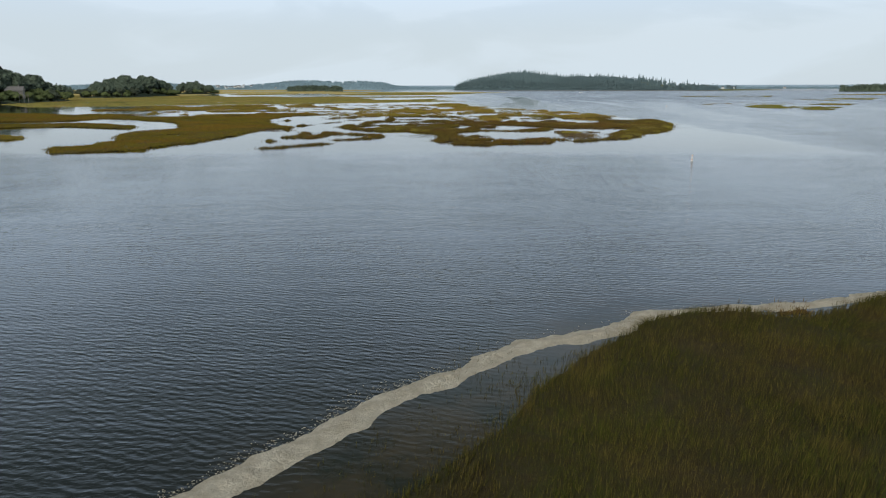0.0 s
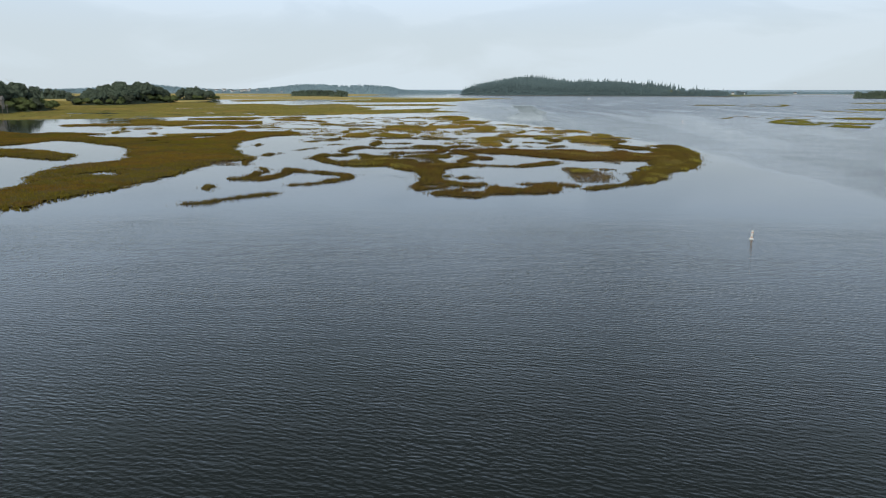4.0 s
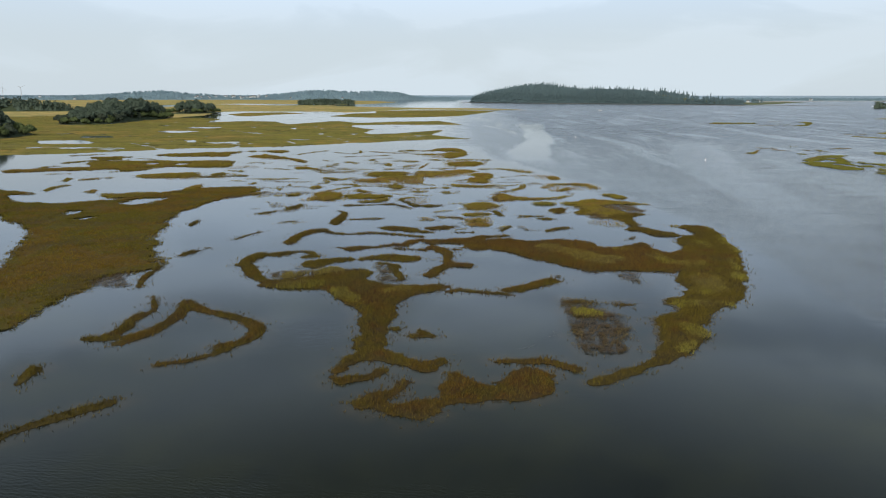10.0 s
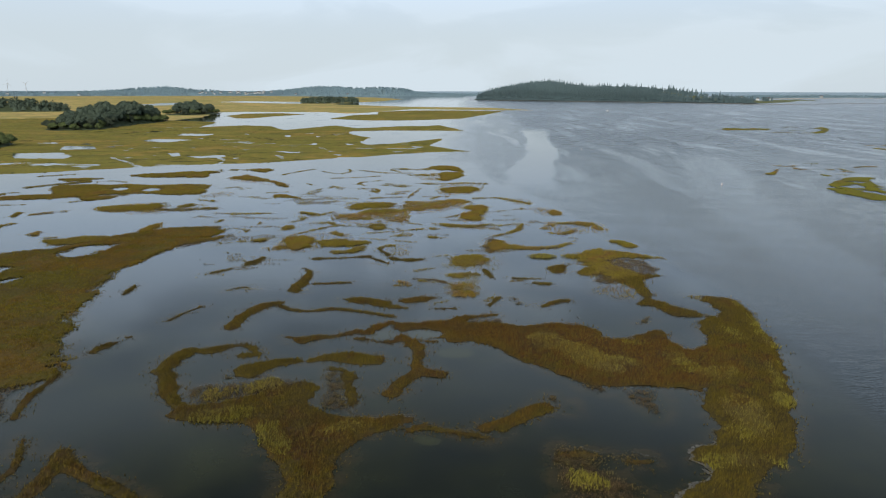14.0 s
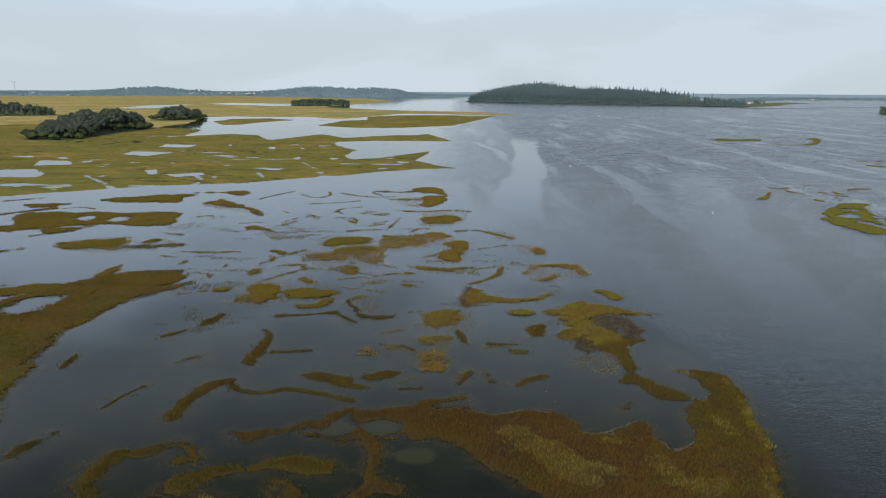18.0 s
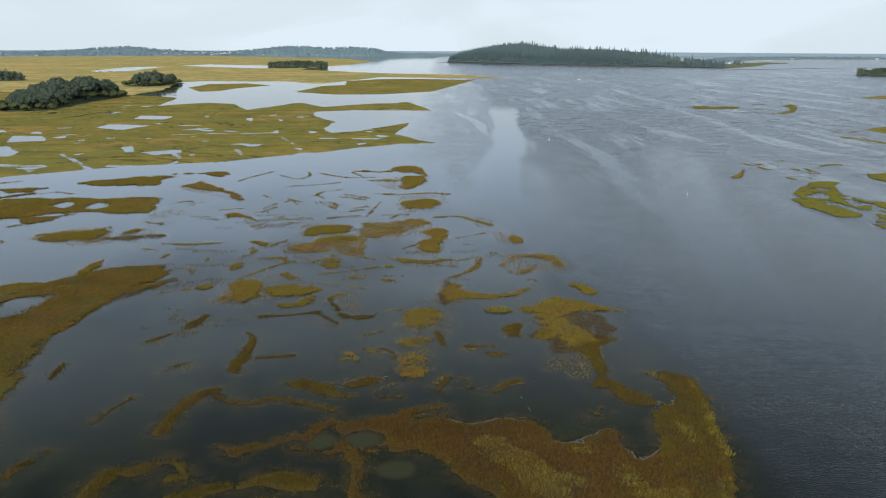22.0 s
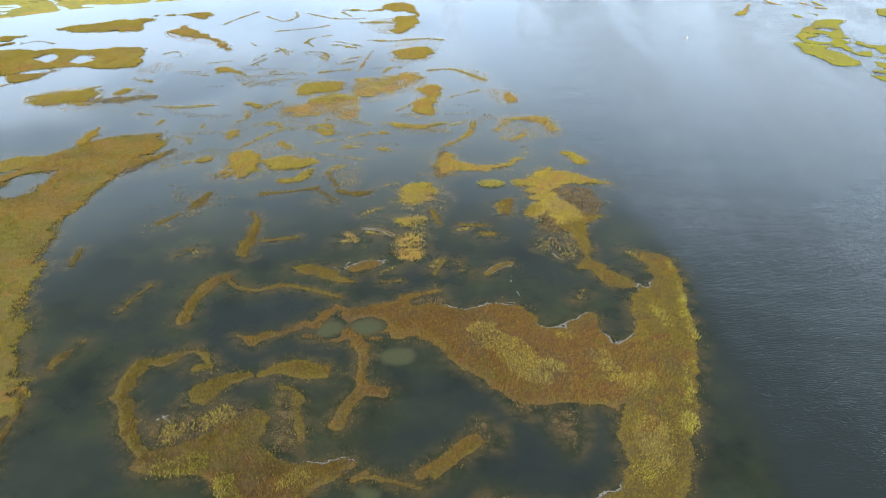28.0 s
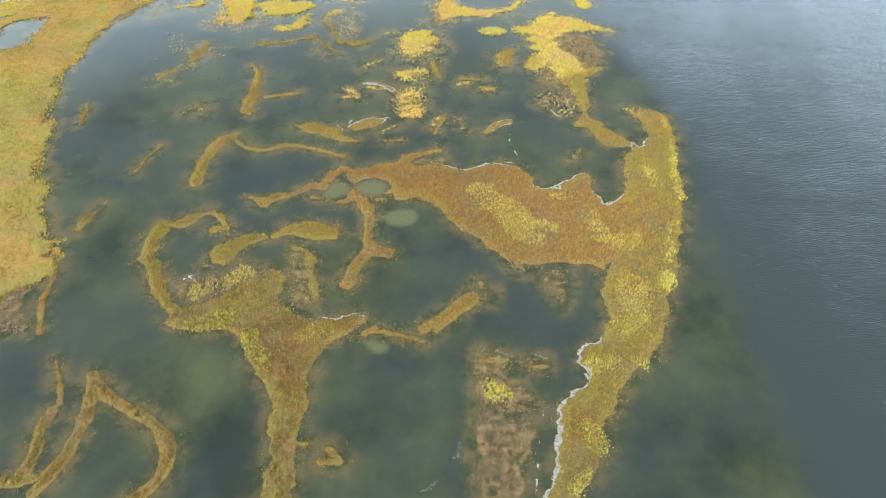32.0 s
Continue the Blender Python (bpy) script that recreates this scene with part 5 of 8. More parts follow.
marsh("ochre marsh grass islet in slack tidal water", 0.7, 0.5, "mid",
      ("stroke", 0.6, [-25.6, 351.3, -18.5, 351.1, -16.1, 341.1, -19.6, 344.9]))
marsh("ochre marsh grass islet in slack tidal water", 0.7, 0.5, "mid",
      ("stroke", 0.6, [-27.5, 362.9, -26.5, 370.0, -19.5, 374.5]))
marsh("ochre marsh grass islet in slack tidal water", 0.7, 0.5, "mid",
      ("stroke", 0.6, [-16.2, 365.4, -7.1, 359.2]))
marsh("ochre marsh grass islet in slack tidal water", 0.7, 0.5, "mid",
      ("stroke", 0.7, [-17.1, 327.0, -7.2, 330.2]))
marsh("ochre marsh grass islet in slack tidal water", 0.7, 0.5, "mid",
      ("stroke", 0.6, [-11.2, 341.0, -5.7, 344.7]))
marsh("ochre marsh grass islet in slack tidal water", 0.7, 0.5, "mid",
      ("stroke", 0.7, [-50.2, 406.1, -40.8, 394.9, -36.8, 405.8, -39.4, 414.1]))
marsh("ochre marsh grass islet in slack tidal water", 0.7, 0.5, "mid",
      ("stroke", 0.6, [-34.1, 411.6, -20.4, 400.0, -8.6, 402.0]))
marsh("ochre marsh grass islet in slack tidal water", 0.7, 0.5, "mid",
      ("stroke", 0.6, [-19.6, 413.7, -15.0, 405.5]))
marsh("flat green-gold salt marsh with pools and ditches", 2.5, 0.35, "far",
      ("area", None, [-219, 375, -174, 395, -157, 407, -138, 421, -116, 432, -85, 443, -64, 462, -43, 477, -20, 499, -5, 510, 19, 515, 8, 526, -9, 557, -2, 631, -22, 598, -35, 574, -52, 562, -61, 587, -59, 631, -85, 681, -87, 717, -59, 732, 12, 732, -13, 828, -46, 808, -89, 764, -121, 817, -135, 775, -152, 731, -181, 795, -210, 809, -240, 781, -245, 765, -255, 821, -264, 878, -330, 915, -489, 998, -680, 922]),
      ("cut area", None, [-219, 588, -217, 610, -185, 603, -194, 574]),
      ("cut area", None, [-217, 648, -223, 675, -194, 672, -193, 645]),
      ("cut area", None, [-246, 487, -222, 494, -203, 472, -200, 458, -226, 457]),
      ("cut area", None, [-233, 510, -246, 541, -229, 539, -212, 518]),
      ("cut area", None, [-139, 473, -122, 484, -117, 472, -129, 465]),
      ("cut area", None, [-158, 493, -154, 498, -145, 476, -148, 473]),
      ("cut area", None, [-281, 564, -273, 572, -260, 558]),
      ("cut area", None, [-219, 533, -214, 540, -210, 530]),
      ("cut area", None, [-132, 655, -129, 661, -120, 626, -125, 635]),
      ("cut area", None, [-91, 562, -90, 577, -84, 556]),
      ("cut stroke", 0.8, [-83, 549, -65, 507]),
      ("cut area", None, [-62, 491, -58, 491, -55, 481]),
      ("cut area", None, [-73, 579, -61, 568, -63, 557]),
      ("cut stroke", 0.7, [-121, 495, -107, 459]),
      ("cut stroke", 0.7, [-114, 495, -106, 478]),
      ("cut stroke", 0.7, [-94, 489, -82, 461]),
      ("cut area", None, [-30, 512, -22, 515, -27, 504]),
      ("cut stroke", 1.0, [-92, 562, -110, 554, -129, 556, -162, 547]),
      ("cut stroke", 1.0, [-276, 643, -270, 665, -268, 701, -245, 716]),
      ("cut stroke", 0.8, [-103, 411, -112, 454, -127, 482]),
      ("cut stroke", 0.8, [-142, 421, -160, 445, -178, 466]),
      ("cut area", None, [-244, 555, -246, 566, -236, 552]),
      ("cut area", None, [-199, 522, -194, 525, -189, 513]),
      ("cut area", None, [-192, 621, -178, 617, -183, 608]),
      ("cut area", None, [-141, 574, -132, 578, -133, 567]),
      ("cut area", None, [-137, 542, -135, 545, -132, 536]),
      ("cut area", None, [-123, 683, -115, 690, -115, 678]),
      ("cut area", None, [-22, 553, -13, 547, -17, 540]),
      ("cut area", None, [-108, 657, -100, 642, -99, 628]),
      ("cut area", None, [-312, 697, -304, 704, -296, 680]))
marsh("distant golden marsh bar in the river", 3, 0.45, "far",
      ("area", None, [-320, 1065, -321, 1152, -269, 1178, -223, 1129, -252, 1058, -257, 999, -277, 983]))
marsh("distant golden marsh bar in the river", 3, 0.45, "far",
      ("area", None, [-160, 983, -148, 1121, -118, 1143, -133, 1261, -85, 1341, -6, 1353, 62, 1314, 84, 1367, 49, 1184, 8, 1003, -52, 946, -105, 940]))
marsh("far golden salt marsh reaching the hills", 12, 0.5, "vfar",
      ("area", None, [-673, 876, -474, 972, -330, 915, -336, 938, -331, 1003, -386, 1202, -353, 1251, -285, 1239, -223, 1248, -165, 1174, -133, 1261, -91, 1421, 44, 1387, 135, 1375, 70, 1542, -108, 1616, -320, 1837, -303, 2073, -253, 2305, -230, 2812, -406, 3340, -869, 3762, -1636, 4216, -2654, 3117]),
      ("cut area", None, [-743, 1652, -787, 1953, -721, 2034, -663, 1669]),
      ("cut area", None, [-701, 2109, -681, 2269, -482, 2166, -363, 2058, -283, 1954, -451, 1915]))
marsh("low distant marsh islet in the wide river", 1.2, 0.3, "far",
      ("area", None, [161, 325, 170, 329, 180, 324, 168, 305, 160, 312]))
marsh("low distant marsh islet in the wide river", 1.2, 0.35, "far",
      ("area", None, [211, 412, 224, 416, 238, 411, 222, 387, 210, 395, 208, 403]))
marsh("low distant marsh islet in the wide river", 2, 0.4, "far",
      ("area", None, [318, 596, 344, 613, 369, 607, 337, 559, 315, 570]))
marsh("low distant marsh islet in the wide river", 2, 0.4, "far",
      ("stroke", 3.0, [277, 549, 283, 536, 286, 519]))
marsh("low distant marsh islet in the wide river", 4, 0.5, "far",
      ("area", None, [492, 911, 555, 959, 598, 950, 551, 880, 516, 895]))
marsh("ochre marsh grass islet in slack tidal water", 0.6, 0.45, "mid",
      ("stroke", 1.2, [-109.7, 264.8, -111.1, 271.7, -110.0, 276.3]))
marsh("small yellow-green marsh islet in slack tidal water", 0.6, 0.4, "mid",
      ("stroke", 1.0, [-116.6, 286.8, -118.8, 293.1]))
marsh("rusty orange marsh islet in slack tidal water", 0.6, 0.75, "mid",
      ("stroke", 0.9, [-113.4, 290.1, -110.1, 293.5, -106.8, 297.0]))
marsh("ochre marsh grass islet in slack tidal water", 0.6, 0.7, "mid",
      ("area", None, [-96.8, 261.3, -97.2, 267.0, -94.0, 265.4, -93.0, 259.8]))
marsh("small yellow-green marsh islet in slack tidal water", 0.6, 0.4, "mid",
      ("stroke", 0.8, [-149.4, 326.2, -148.2, 330.7]))
marsh("ochre marsh grass islet in slack tidal water", 0.6, 0.55, "mid",
      ("stroke", 0.6, [-148.1, 333.8, -145.4, 333.9]))
marsh("small yellow-green marsh islet in slack tidal water", 0.6, 0.4, "mid",
      ("stroke", 1.2, [-150.8, 346.7, -145.0, 355.8, -136.5, 365.6]))
marsh("ochre marsh grass islet in slack tidal water", 0.6, 0.6, "mid",
      ("area", None, [-157.4, 318.7, -140.4, 326.5, -129.0, 331.5, -129.6, 344.2, -122.8, 347.9, -116.3, 335.1, -122.1, 323.0, -134.2, 319.7, -151.0, 309.7]))
marsh("ochre marsh grass islet in slack tidal water", 0.6, 0.55, "mid",
      ("stroke", 0.7, [-133.7, 306.6, -127.1, 308.1]))
marsh("small yellow-green marsh islet in slack tidal water", 0.6, 0.35, "mid",
      ("stroke", 0.6, [-115.1, 313.7, -112.7, 316.5]))
marsh("ochre marsh grass islet in slack tidal water", 0.6, 0.65, "mid",
      ("area", None, [-113.4, 317.8, -111.1, 324.8, -102.5, 332.6, -107.0, 320.8]))
marsh("ochre marsh grass islet in slack tidal water", 0.6, 0.7, "mid",
      ("stroke", 0.7, [-166.7, 380.8, -154.5, 390.2]))
marsh("ochre marsh grass islet in slack tidal water", 0.6, 0.7, "mid",
      ("area", None, [-69.9, 266.4, -70.5, 275.0, -69.2, 281.7, -67.4, 273.4, -68.0, 267.3]))
marsh("small yellow-green marsh islet in slack tidal water", 0.6, 0.35, "mid",
      ("stroke", 0.6, [-89.5, 257.6, -87.4, 259.3]))
marsh("small yellow-green marsh islet in slack tidal water", 0.6, 0.35, "mid",
      ("stroke", 0.6, [-73.0, 319.4, -68.7, 318.2]))
marsh("small yellow-green marsh islet in slack tidal water", 0.6, 0.35, "mid",
      ("stroke", 0.5, [-62.8, 288.9, -60.3, 289.0]))
marsh("small yellow-green marsh islet in slack tidal water", 0.6, 0.35, "mid",
      ("stroke", 0.5, [-68.8, 346.7, -66.6, 350.2]))
marsh("small yellow-green marsh islet in slack tidal water", 0.6, 0.35, "mid",
      ("stroke", 0.5, [-47.6, 363.6, -45.0, 360.0]))
marsh("small yellow-green marsh islet in slack tidal water", 0.6, 0.4, "mid",
      ("stroke", 0.7, [-36.2, 351.5, -34.7, 355.0, -31.3, 348.3]))
marsh("small yellow-green marsh islet in slack tidal water", 0.6, 0.35, "mid",
      ("stroke", 0.6, [-41.4, 335.1, -37.9, 343.1]))
marsh("small yellow-green marsh islet in slack tidal water", 0.6, 0.35, "mid",
      ("stroke", 0.5, [-59.7, 326.9, -52.9, 324.3]))
marsh("small yellow-green marsh islet in slack tidal water", 0.6, 0.35, "mid",
      ("stroke", 0.7, [-50.7, 327.3, -46.5, 330.4]))
marsh("small yellow-green marsh islet in slack tidal water", 0.6, 0.35, "mid",
      ("stroke", 0.6, [-44.8, 327.5, -38.9, 323.5]))
marsh("small yellow-green marsh islet in slack tidal water", 0.6, 0.35, "mid",
      ("stroke", 0.4, [-33.3, 325.1, -21.5, 325.6]))
marsh("small yellow-green marsh islet in slack tidal water", 0.6, 0.35, "mid",
      ("stroke", 0.5, [-30.6, 321.1, -24.6, 320.0]))
marsh("small yellow-green marsh islet in slack tidal water", 0.6, 0.35, "mid",
      ("stroke", 0.5, [-37.3, 311.7, -35.4, 314.3]))
marsh("small yellow-green marsh islet in slack tidal water", 0.6, 0.35, "mid",
      ("stroke", 0.5, [-27.2, 364.4, -24.2, 359.0]))
marsh("small yellow-green marsh islet in slack tidal water", 0.6, 0.35, "mid",
      ("stroke", 0.7, [-18.9, 343.8, -16.2, 339.2]))
marsh("small yellow-green marsh islet in slack tidal water", 0.6, 0.35, "mid",
      ("stroke", 0.6, [-15.5, 361.2, -8.3, 356.1]))
marsh("small yellow-green marsh islet in slack tidal water", 0.6, 0.35, "mid",
      ("stroke", 0.6, [-12.8, 336.2, -6.9, 339.6]))
marsh("small yellow-green marsh islet in slack tidal water", 0.6, 0.35, "mid",
      ("stroke", 0.5, [-24.9, 348.5, -18.2, 347.1]))
marsh("small yellow-green marsh islet in slack tidal water", 0.6, 0.35, "mid",
      ("stroke", 0.4, [-54.1, 293.5, -43.5, 296.1]))
marsh("small yellow-green marsh islet in slack tidal water", 0.6, 0.35, "mid",
      ("stroke", 0.6, [-27.7, 279.5, -21.6, 281.6]))
marsh("small yellow-green marsh islet in slack tidal water", 0.6, 0.35, "mid",
      ("stroke", 0.5, [-20.0, 277.0, -16.2, 278.1]))
marsh("ochre marsh grass islet in slack tidal water", 0.6, 0.65, "mid",
      ("area", None, [-20.8, 268.2, -18.0, 270.0, -13.9, 262.8, -18.4, 263.5]))
marsh("small yellow-green marsh islet in slack tidal water", 0.6, 0.35, "mid",
      ("stroke", 0.6, [-14.5, 277.2, -11.7, 280.1]))
marsh("small yellow-green marsh islet in slack tidal water", 0.6, 0.35, "mid",
      ("stroke", 0.7, [-2.9, 264.0, 0.7, 265.0]))
marsh("small yellow-green marsh islet in slack tidal water", 0.6, 0.35, "mid",
      ("stroke", 0.4, [-1.7, 258.7, 2.7, 257.4]))
marsh("small yellow-green marsh islet in slack tidal water", 0.6, 0.35, "mid",
      ("stroke", 0.6, [1.9, 218.6, 4.7, 218.7]))
marsh("small yellow-green marsh islet in slack tidal water", 0.6, 0.35, "mid",
      ("stroke", 0.6, [6.2, 222.0, 9.7, 221.2]))
marsh("small yellow-green marsh islet in slack tidal water", 0.6, 0.35, "mid",
      ("stroke", 0.5, [8.9, 242.8, 11.5, 243.5]))
marsh("small yellow-green marsh islet in slack tidal water", 0.6, 0.35, "mid",
      ("stroke", 0.5, [24.5, 222.7, 28.7, 224.3]))
marsh("small yellow-green marsh islet in slack tidal water", 0.6, 0.35, "mid",
      ("stroke", 0.5, [29.4, 220.5, 31.1, 220.6]))
marsh("small yellow-green marsh islet in slack tidal water", 0.6, 0.35, "mid",
      ("stroke", 0.4, [10.2, 207.3, 12.2, 208.9]))
marsh("small yellow-green marsh islet in slack tidal water", 0.6, 0.35, "mid",
      ("stroke", 0.5, [19.5, 209.1, 20.6, 211.6]))
marsh("small yellow-green marsh islet in slack tidal water", 0.6, 0.35, "mid",
      ("stroke", 0.4, [-28.2, 214.0, -24.1, 215.0]))
marsh("small yellow-green marsh islet in slack tidal water", 0.6, 0.35, "mid",
      ("stroke", 0.4, [-36.6, 225.4, -33.5, 225.0]))
marsh("lush yellow-green cordgrass patch on the bank", 0.4, 0, "patch",
      ("stroke", 0.8, [62.4, 209.5, 61.9, 201.8, 60.3, 192.5, 60.0, 188.2]))
marsh("lush yellow-green cordgrass patch on the bank", 0.4, 0, "patch",
      ("stroke", 1.0, [56.8, 181.6, 55.5, 175.4, 53.1, 168.6]))
marsh("lush yellow-green cordgrass patch on the bank", 0.4, 0, "patch",
      ("stroke", 1.6, [36.6, 181.7, 37.8, 180.9]))
marsh("lush yellow-green cordgrass patch on the bank", 0.4, 0.2, "patch",
      ("stroke", 2.0, [44.5, 183.7, 45.6, 179.2]))
marsh("lush yellow-green cordgrass patch on the bank", 0.4, 0.05, "patch",
      ("stroke", 1.6, [40.4, 155.9, 43.0, 155.7]))
marsh("lush yellow-green cordgrass patch on the bank", 0.4, 0, "patch",
      ("stroke", 0.8, [46.1, 155.8, 47.1, 155.3]))
marsh("lush yellow-green cordgrass patch on the bank", 0.4, 0, "patch",
      ("stroke", 1.3, [38.8, 145.9, 39.1, 142.8]))
marsh("lush yellow-green cordgrass patch on the bank", 0.4, 0.05, "patch",
      ("stroke", 1.2, [35.6, 138.6, 37.5, 140.3]))
marsh("dull brown cordgrass patch on the bank", 0.4, 1.1, "patch",
      ("stroke", 2.4, [48.2, 169.2, 48.0, 163.4, 45.5, 160.5]))
marsh("dull brown cordgrass patch on the bank", 0.4, 1.1, "patch",
      ("stroke", 3.0, [27.1, 189.5, 31.0, 186.0, 34.5, 179.4]))
marsh("lush yellow-green cordgrass patch on the bank", 0.4, 0, "patch",
      ("stroke", 1.5, [-15.4, 163.3, -12.2, 163.3, -9.7, 164.2]))
marsh("lush yellow-green cordgrass patch on the bank", 0.4, 0.25, "patch",
      ("stroke", 1.3, [-6.4, 161.4, -3.2, 156.2]))
marsh("dull brown cordgrass patch on the bank", 0.4, 1.2, "patch",
      ("stroke", 2.2, [-14.0, 169.2, -9.1, 171.7]))
marsh("lush yellow-green cordgrass patch on the bank", 0.4, 0, "patch",
      ("stroke", 1.5, [27.3, 151.3, 28.2, 151.3]))
marsh("dull brown cordgrass patch on the bank", 0.4, 0.9, "patch",
      ("stroke", 1.6, [0.8, 160.3, 3.0, 161.2]))
marsh("lush yellow-green cordgrass patch on the bank", 0.4, 0.1, "patch",
      ("stroke", 1.4, [39.2, 188.6, 41.0, 188.3]))
marsh("dull brown cordgrass patch on the bank", 0.4, 1, "patch",
      ("stroke", 2.0, [46.7, 178.0, 50.4, 179.1]))
marsh("lush yellow-green cordgrass patch on the bank", 0.4, 0, "patch",
      ("stroke", 1.2, [55.7, 195.6, 56.7, 191.1]))
marsh("lush yellow-green cordgrass patch on the bank", 0.4, 0.1, "patch",
      ("stroke", 1.6, [29.9, 243.1, 33.6, 243.1]))
marsh("lush yellow-green cordgrass patch on the bank", 0.4, 0, "patch",
      ("stroke", 1.0, [38.1, 243.6, 39.9, 243.0]))
marsh("lush yellow-green cordgrass patch on the bank", 0.4, 0, "patch",
      ("stroke", 1.0, [52.8, 259.4, 54.7, 255.1]))
marsh("dull brown cordgrass patch on the bank", 0.4, 1, "patch",
      ("stroke", 2.0, [-14.7, 299.1, -6.7, 301.1]))
marsh("clump of brown wrack drifted against the bank", 0.2, 1.2, "near",
      ("stroke", 0.45, [14.7, 28.9, 15.7, 29.2]))
marsh("small yellow-green marsh islet in slack tidal water", 0.6, 0.2, "mid",
      ("area", None, [-96.5, 143.0, -86.5, 144.4, -81.5, 136.3, -89.3, 132.1]))
marsh("sparse brown cordgrass standing in shallow water", 0.4, 0.6, "sparse",
      ("stroke", 1.6, [-44.7, 263.4, -48.5, 257.3, -52.2, 249.3]))
marsh("sparse brown cordgrass standing in shallow water", 0.4, 0.8, "sparse",
      ("stroke", 1.8, [-53.7, 246.8, -57.3, 240.8, -59.4, 236.3]))
marsh("sparse brown cordgrass standing in shallow water", 0.4, 0.6, "sparse",
      ("stroke", 1.6, [-59.9, 234.1, -58.9, 227.4, -57.7, 220.8]))
marsh("ochre drowned cordgrass thinning out in slack water", 0.6, 0.45, "veil",
      ("area", None, [-25.9, 308.7, -23.8, 320.4, -11.2, 321.8, -5.8, 308.5, -8.4, 299.6, -18.3, 299.6]))
marsh("ochre drowned cordgrass thinning out in slack water", 0.6, 0.75, "veil",
      ("area", None, [-5.8, 321.7, 5.3, 320.3, 16.0, 328.8, 18.9, 313.5, 11.3, 305.4, 6.6, 298.3, -6.4, 296.7, -16.7, 290.2, -25.1, 285.2, -23.8, 294.0, -5.8, 305.5]))
marsh("ochre drowned cordgrass thinning out in slack water", 0.6, 0.6, "veil",
      ("area", None, [-21.7, 283.6, -14.4, 295.6, -1.8, 299.5, 1.0, 278.7, -5.5, 277.3, -17.7, 278.8]))
marsh("ochre drowned cordgrass thinning out in slack water", 0.6, 0.6, "veil",
      ("area", None, [11.9, 311.6, 18.9, 316.1, 23.2, 307.1, 22.3, 296.5, 19.8, 283.4, 11.7, 285.9, 14.0, 299.4]))
marsh("ochre drowned cordgrass thinning out in slack water", 0.6, 0.6, "veil",
      ("area", None, [7.9, 277.2, 15.3, 280.0, 24.5, 284.9, 25.2, 277.1, 19.8, 273.5, 12.5, 273.5]))
marsh("ochre drowned cordgrass thinning out in slack water", 0.6, 0.65, "veil",
      ("area", None, [35.1, 285.8, 45.0, 287.8, 53.3, 285.7, 53.2, 269.3, 47.1, 269.8, 42.4, 266.4, 35.6, 269.0]))
marsh("ochre drowned cordgrass thinning out in slack water", 0.6, 0.85, "veil",
      ("area", None, [33.7, 309.6, 41.7, 312.1, 45.7, 296.4, 37.5, 293.1]))
marsh("ochre drowned cordgrass thinning out in slack water", 0.6, 0.6, "veil",
      ("area", None, [19.1, 261.3, 22.6, 261.3, 28.5, 255.5, 24.2, 246.8, 18.6, 246.8]))
marsh("ochre drowned cordgrass thinning out in slack water", 0.6, 0.6, "veil",
      ("area", None, [10.2, 234.5, 13.7, 242.0, 19.8, 248.5, 24.0, 235.9, 20.4, 227.6, 11.8, 231.2]))
marsh("ochre drowned cordgrass thinning out in slack water", 0.6, 0.5, "veil",
      ("area", None, [31.9, 235.8, 34.8, 226.7, 38.0, 234.3]))
marsh("ochre drowned cordgrass thinning out in slack water", 0.6, 0.4, "veil",
      ("area", None, [38.7, 235.8, 47.8, 240.2, 54.1, 238.6, 50.4, 220.0, 43.1, 219.5, 39.4, 223.7]))
marsh("ochre drowned cordgrass thinning out in slack water", 0.6, 0.7, "veil",
      ("area", None, [38.5, 221.0, 45.3, 220.0, 50.9, 223.6, 46.5, 210.1, 39.0, 212.9]))
marsh("ochre drowned cordgrass thinning out in slack water", 0.6, 0.4, "veil",
      ("area", None, [12.3, 222.6, 19.3, 227.1, 18.5, 211.4, 11.7, 211.0]))
marsh("ochre drowned cordgrass thinning out in slack water", 0.6, 0.5, "veil",
      ("area", None, [-30.6, 255.9, -25.5, 267.7, -16.0, 269.8, -8.1, 255.8, -12.6, 251.5, -22.5, 244.8, -33.0, 244.9]))
marsh("ochre drowned cordgrass thinning out in slack water", 0.6, 0.6, "veil",
      ("area", None, [-101.8, 300.1, -95.5, 312.2, -83.5, 316.7, -72.6, 297.1, -80.1, 290.6, -95.6, 296.1]))
marsh("ochre drowned cordgrass thinning out in slack water", 0.6, 0.4, "veil",
      ("area", None, [-77.9, 307.7, -71.8, 314.0, -61.3, 305.2, -66.4, 296.0, -72.9, 296.0]))
marsh("ochre drowned cordgrass thinning out in slack water", 0.6, 0.5, "veil",
      ("area", None, [-5.9, 252.1, -2.6, 254.3, 2.8, 252.8, 2.7, 241.5, -1.0, 242.1]))
marsh("ochre drowned cordgrass thinning out in slack water", 0.6, 0.6, "veil",
      ("area", None, [-85.6, 377.9, -81.4, 392.2, -71.3, 374.7, -55.3, 364.6, -50.9, 351.7, -62.8, 360.8, -80.9, 370.6]))
marsh("ochre drowned cordgrass thinning out in slack water", 0.6, 0.6, "veil",
      ("area", None, [-10.5, 388.5, -2.3, 404.0, 13.7, 400.2, 12.9, 382.8, 2.1, 372.3]))
marsh("ochre drowned cordgrass thinning out in slack water", 0.6, 0.5, "veil",
      ("area", None, [2.4, 367.3, 24.2, 374.3, 19.8, 336.4, 4.4, 334.9]))
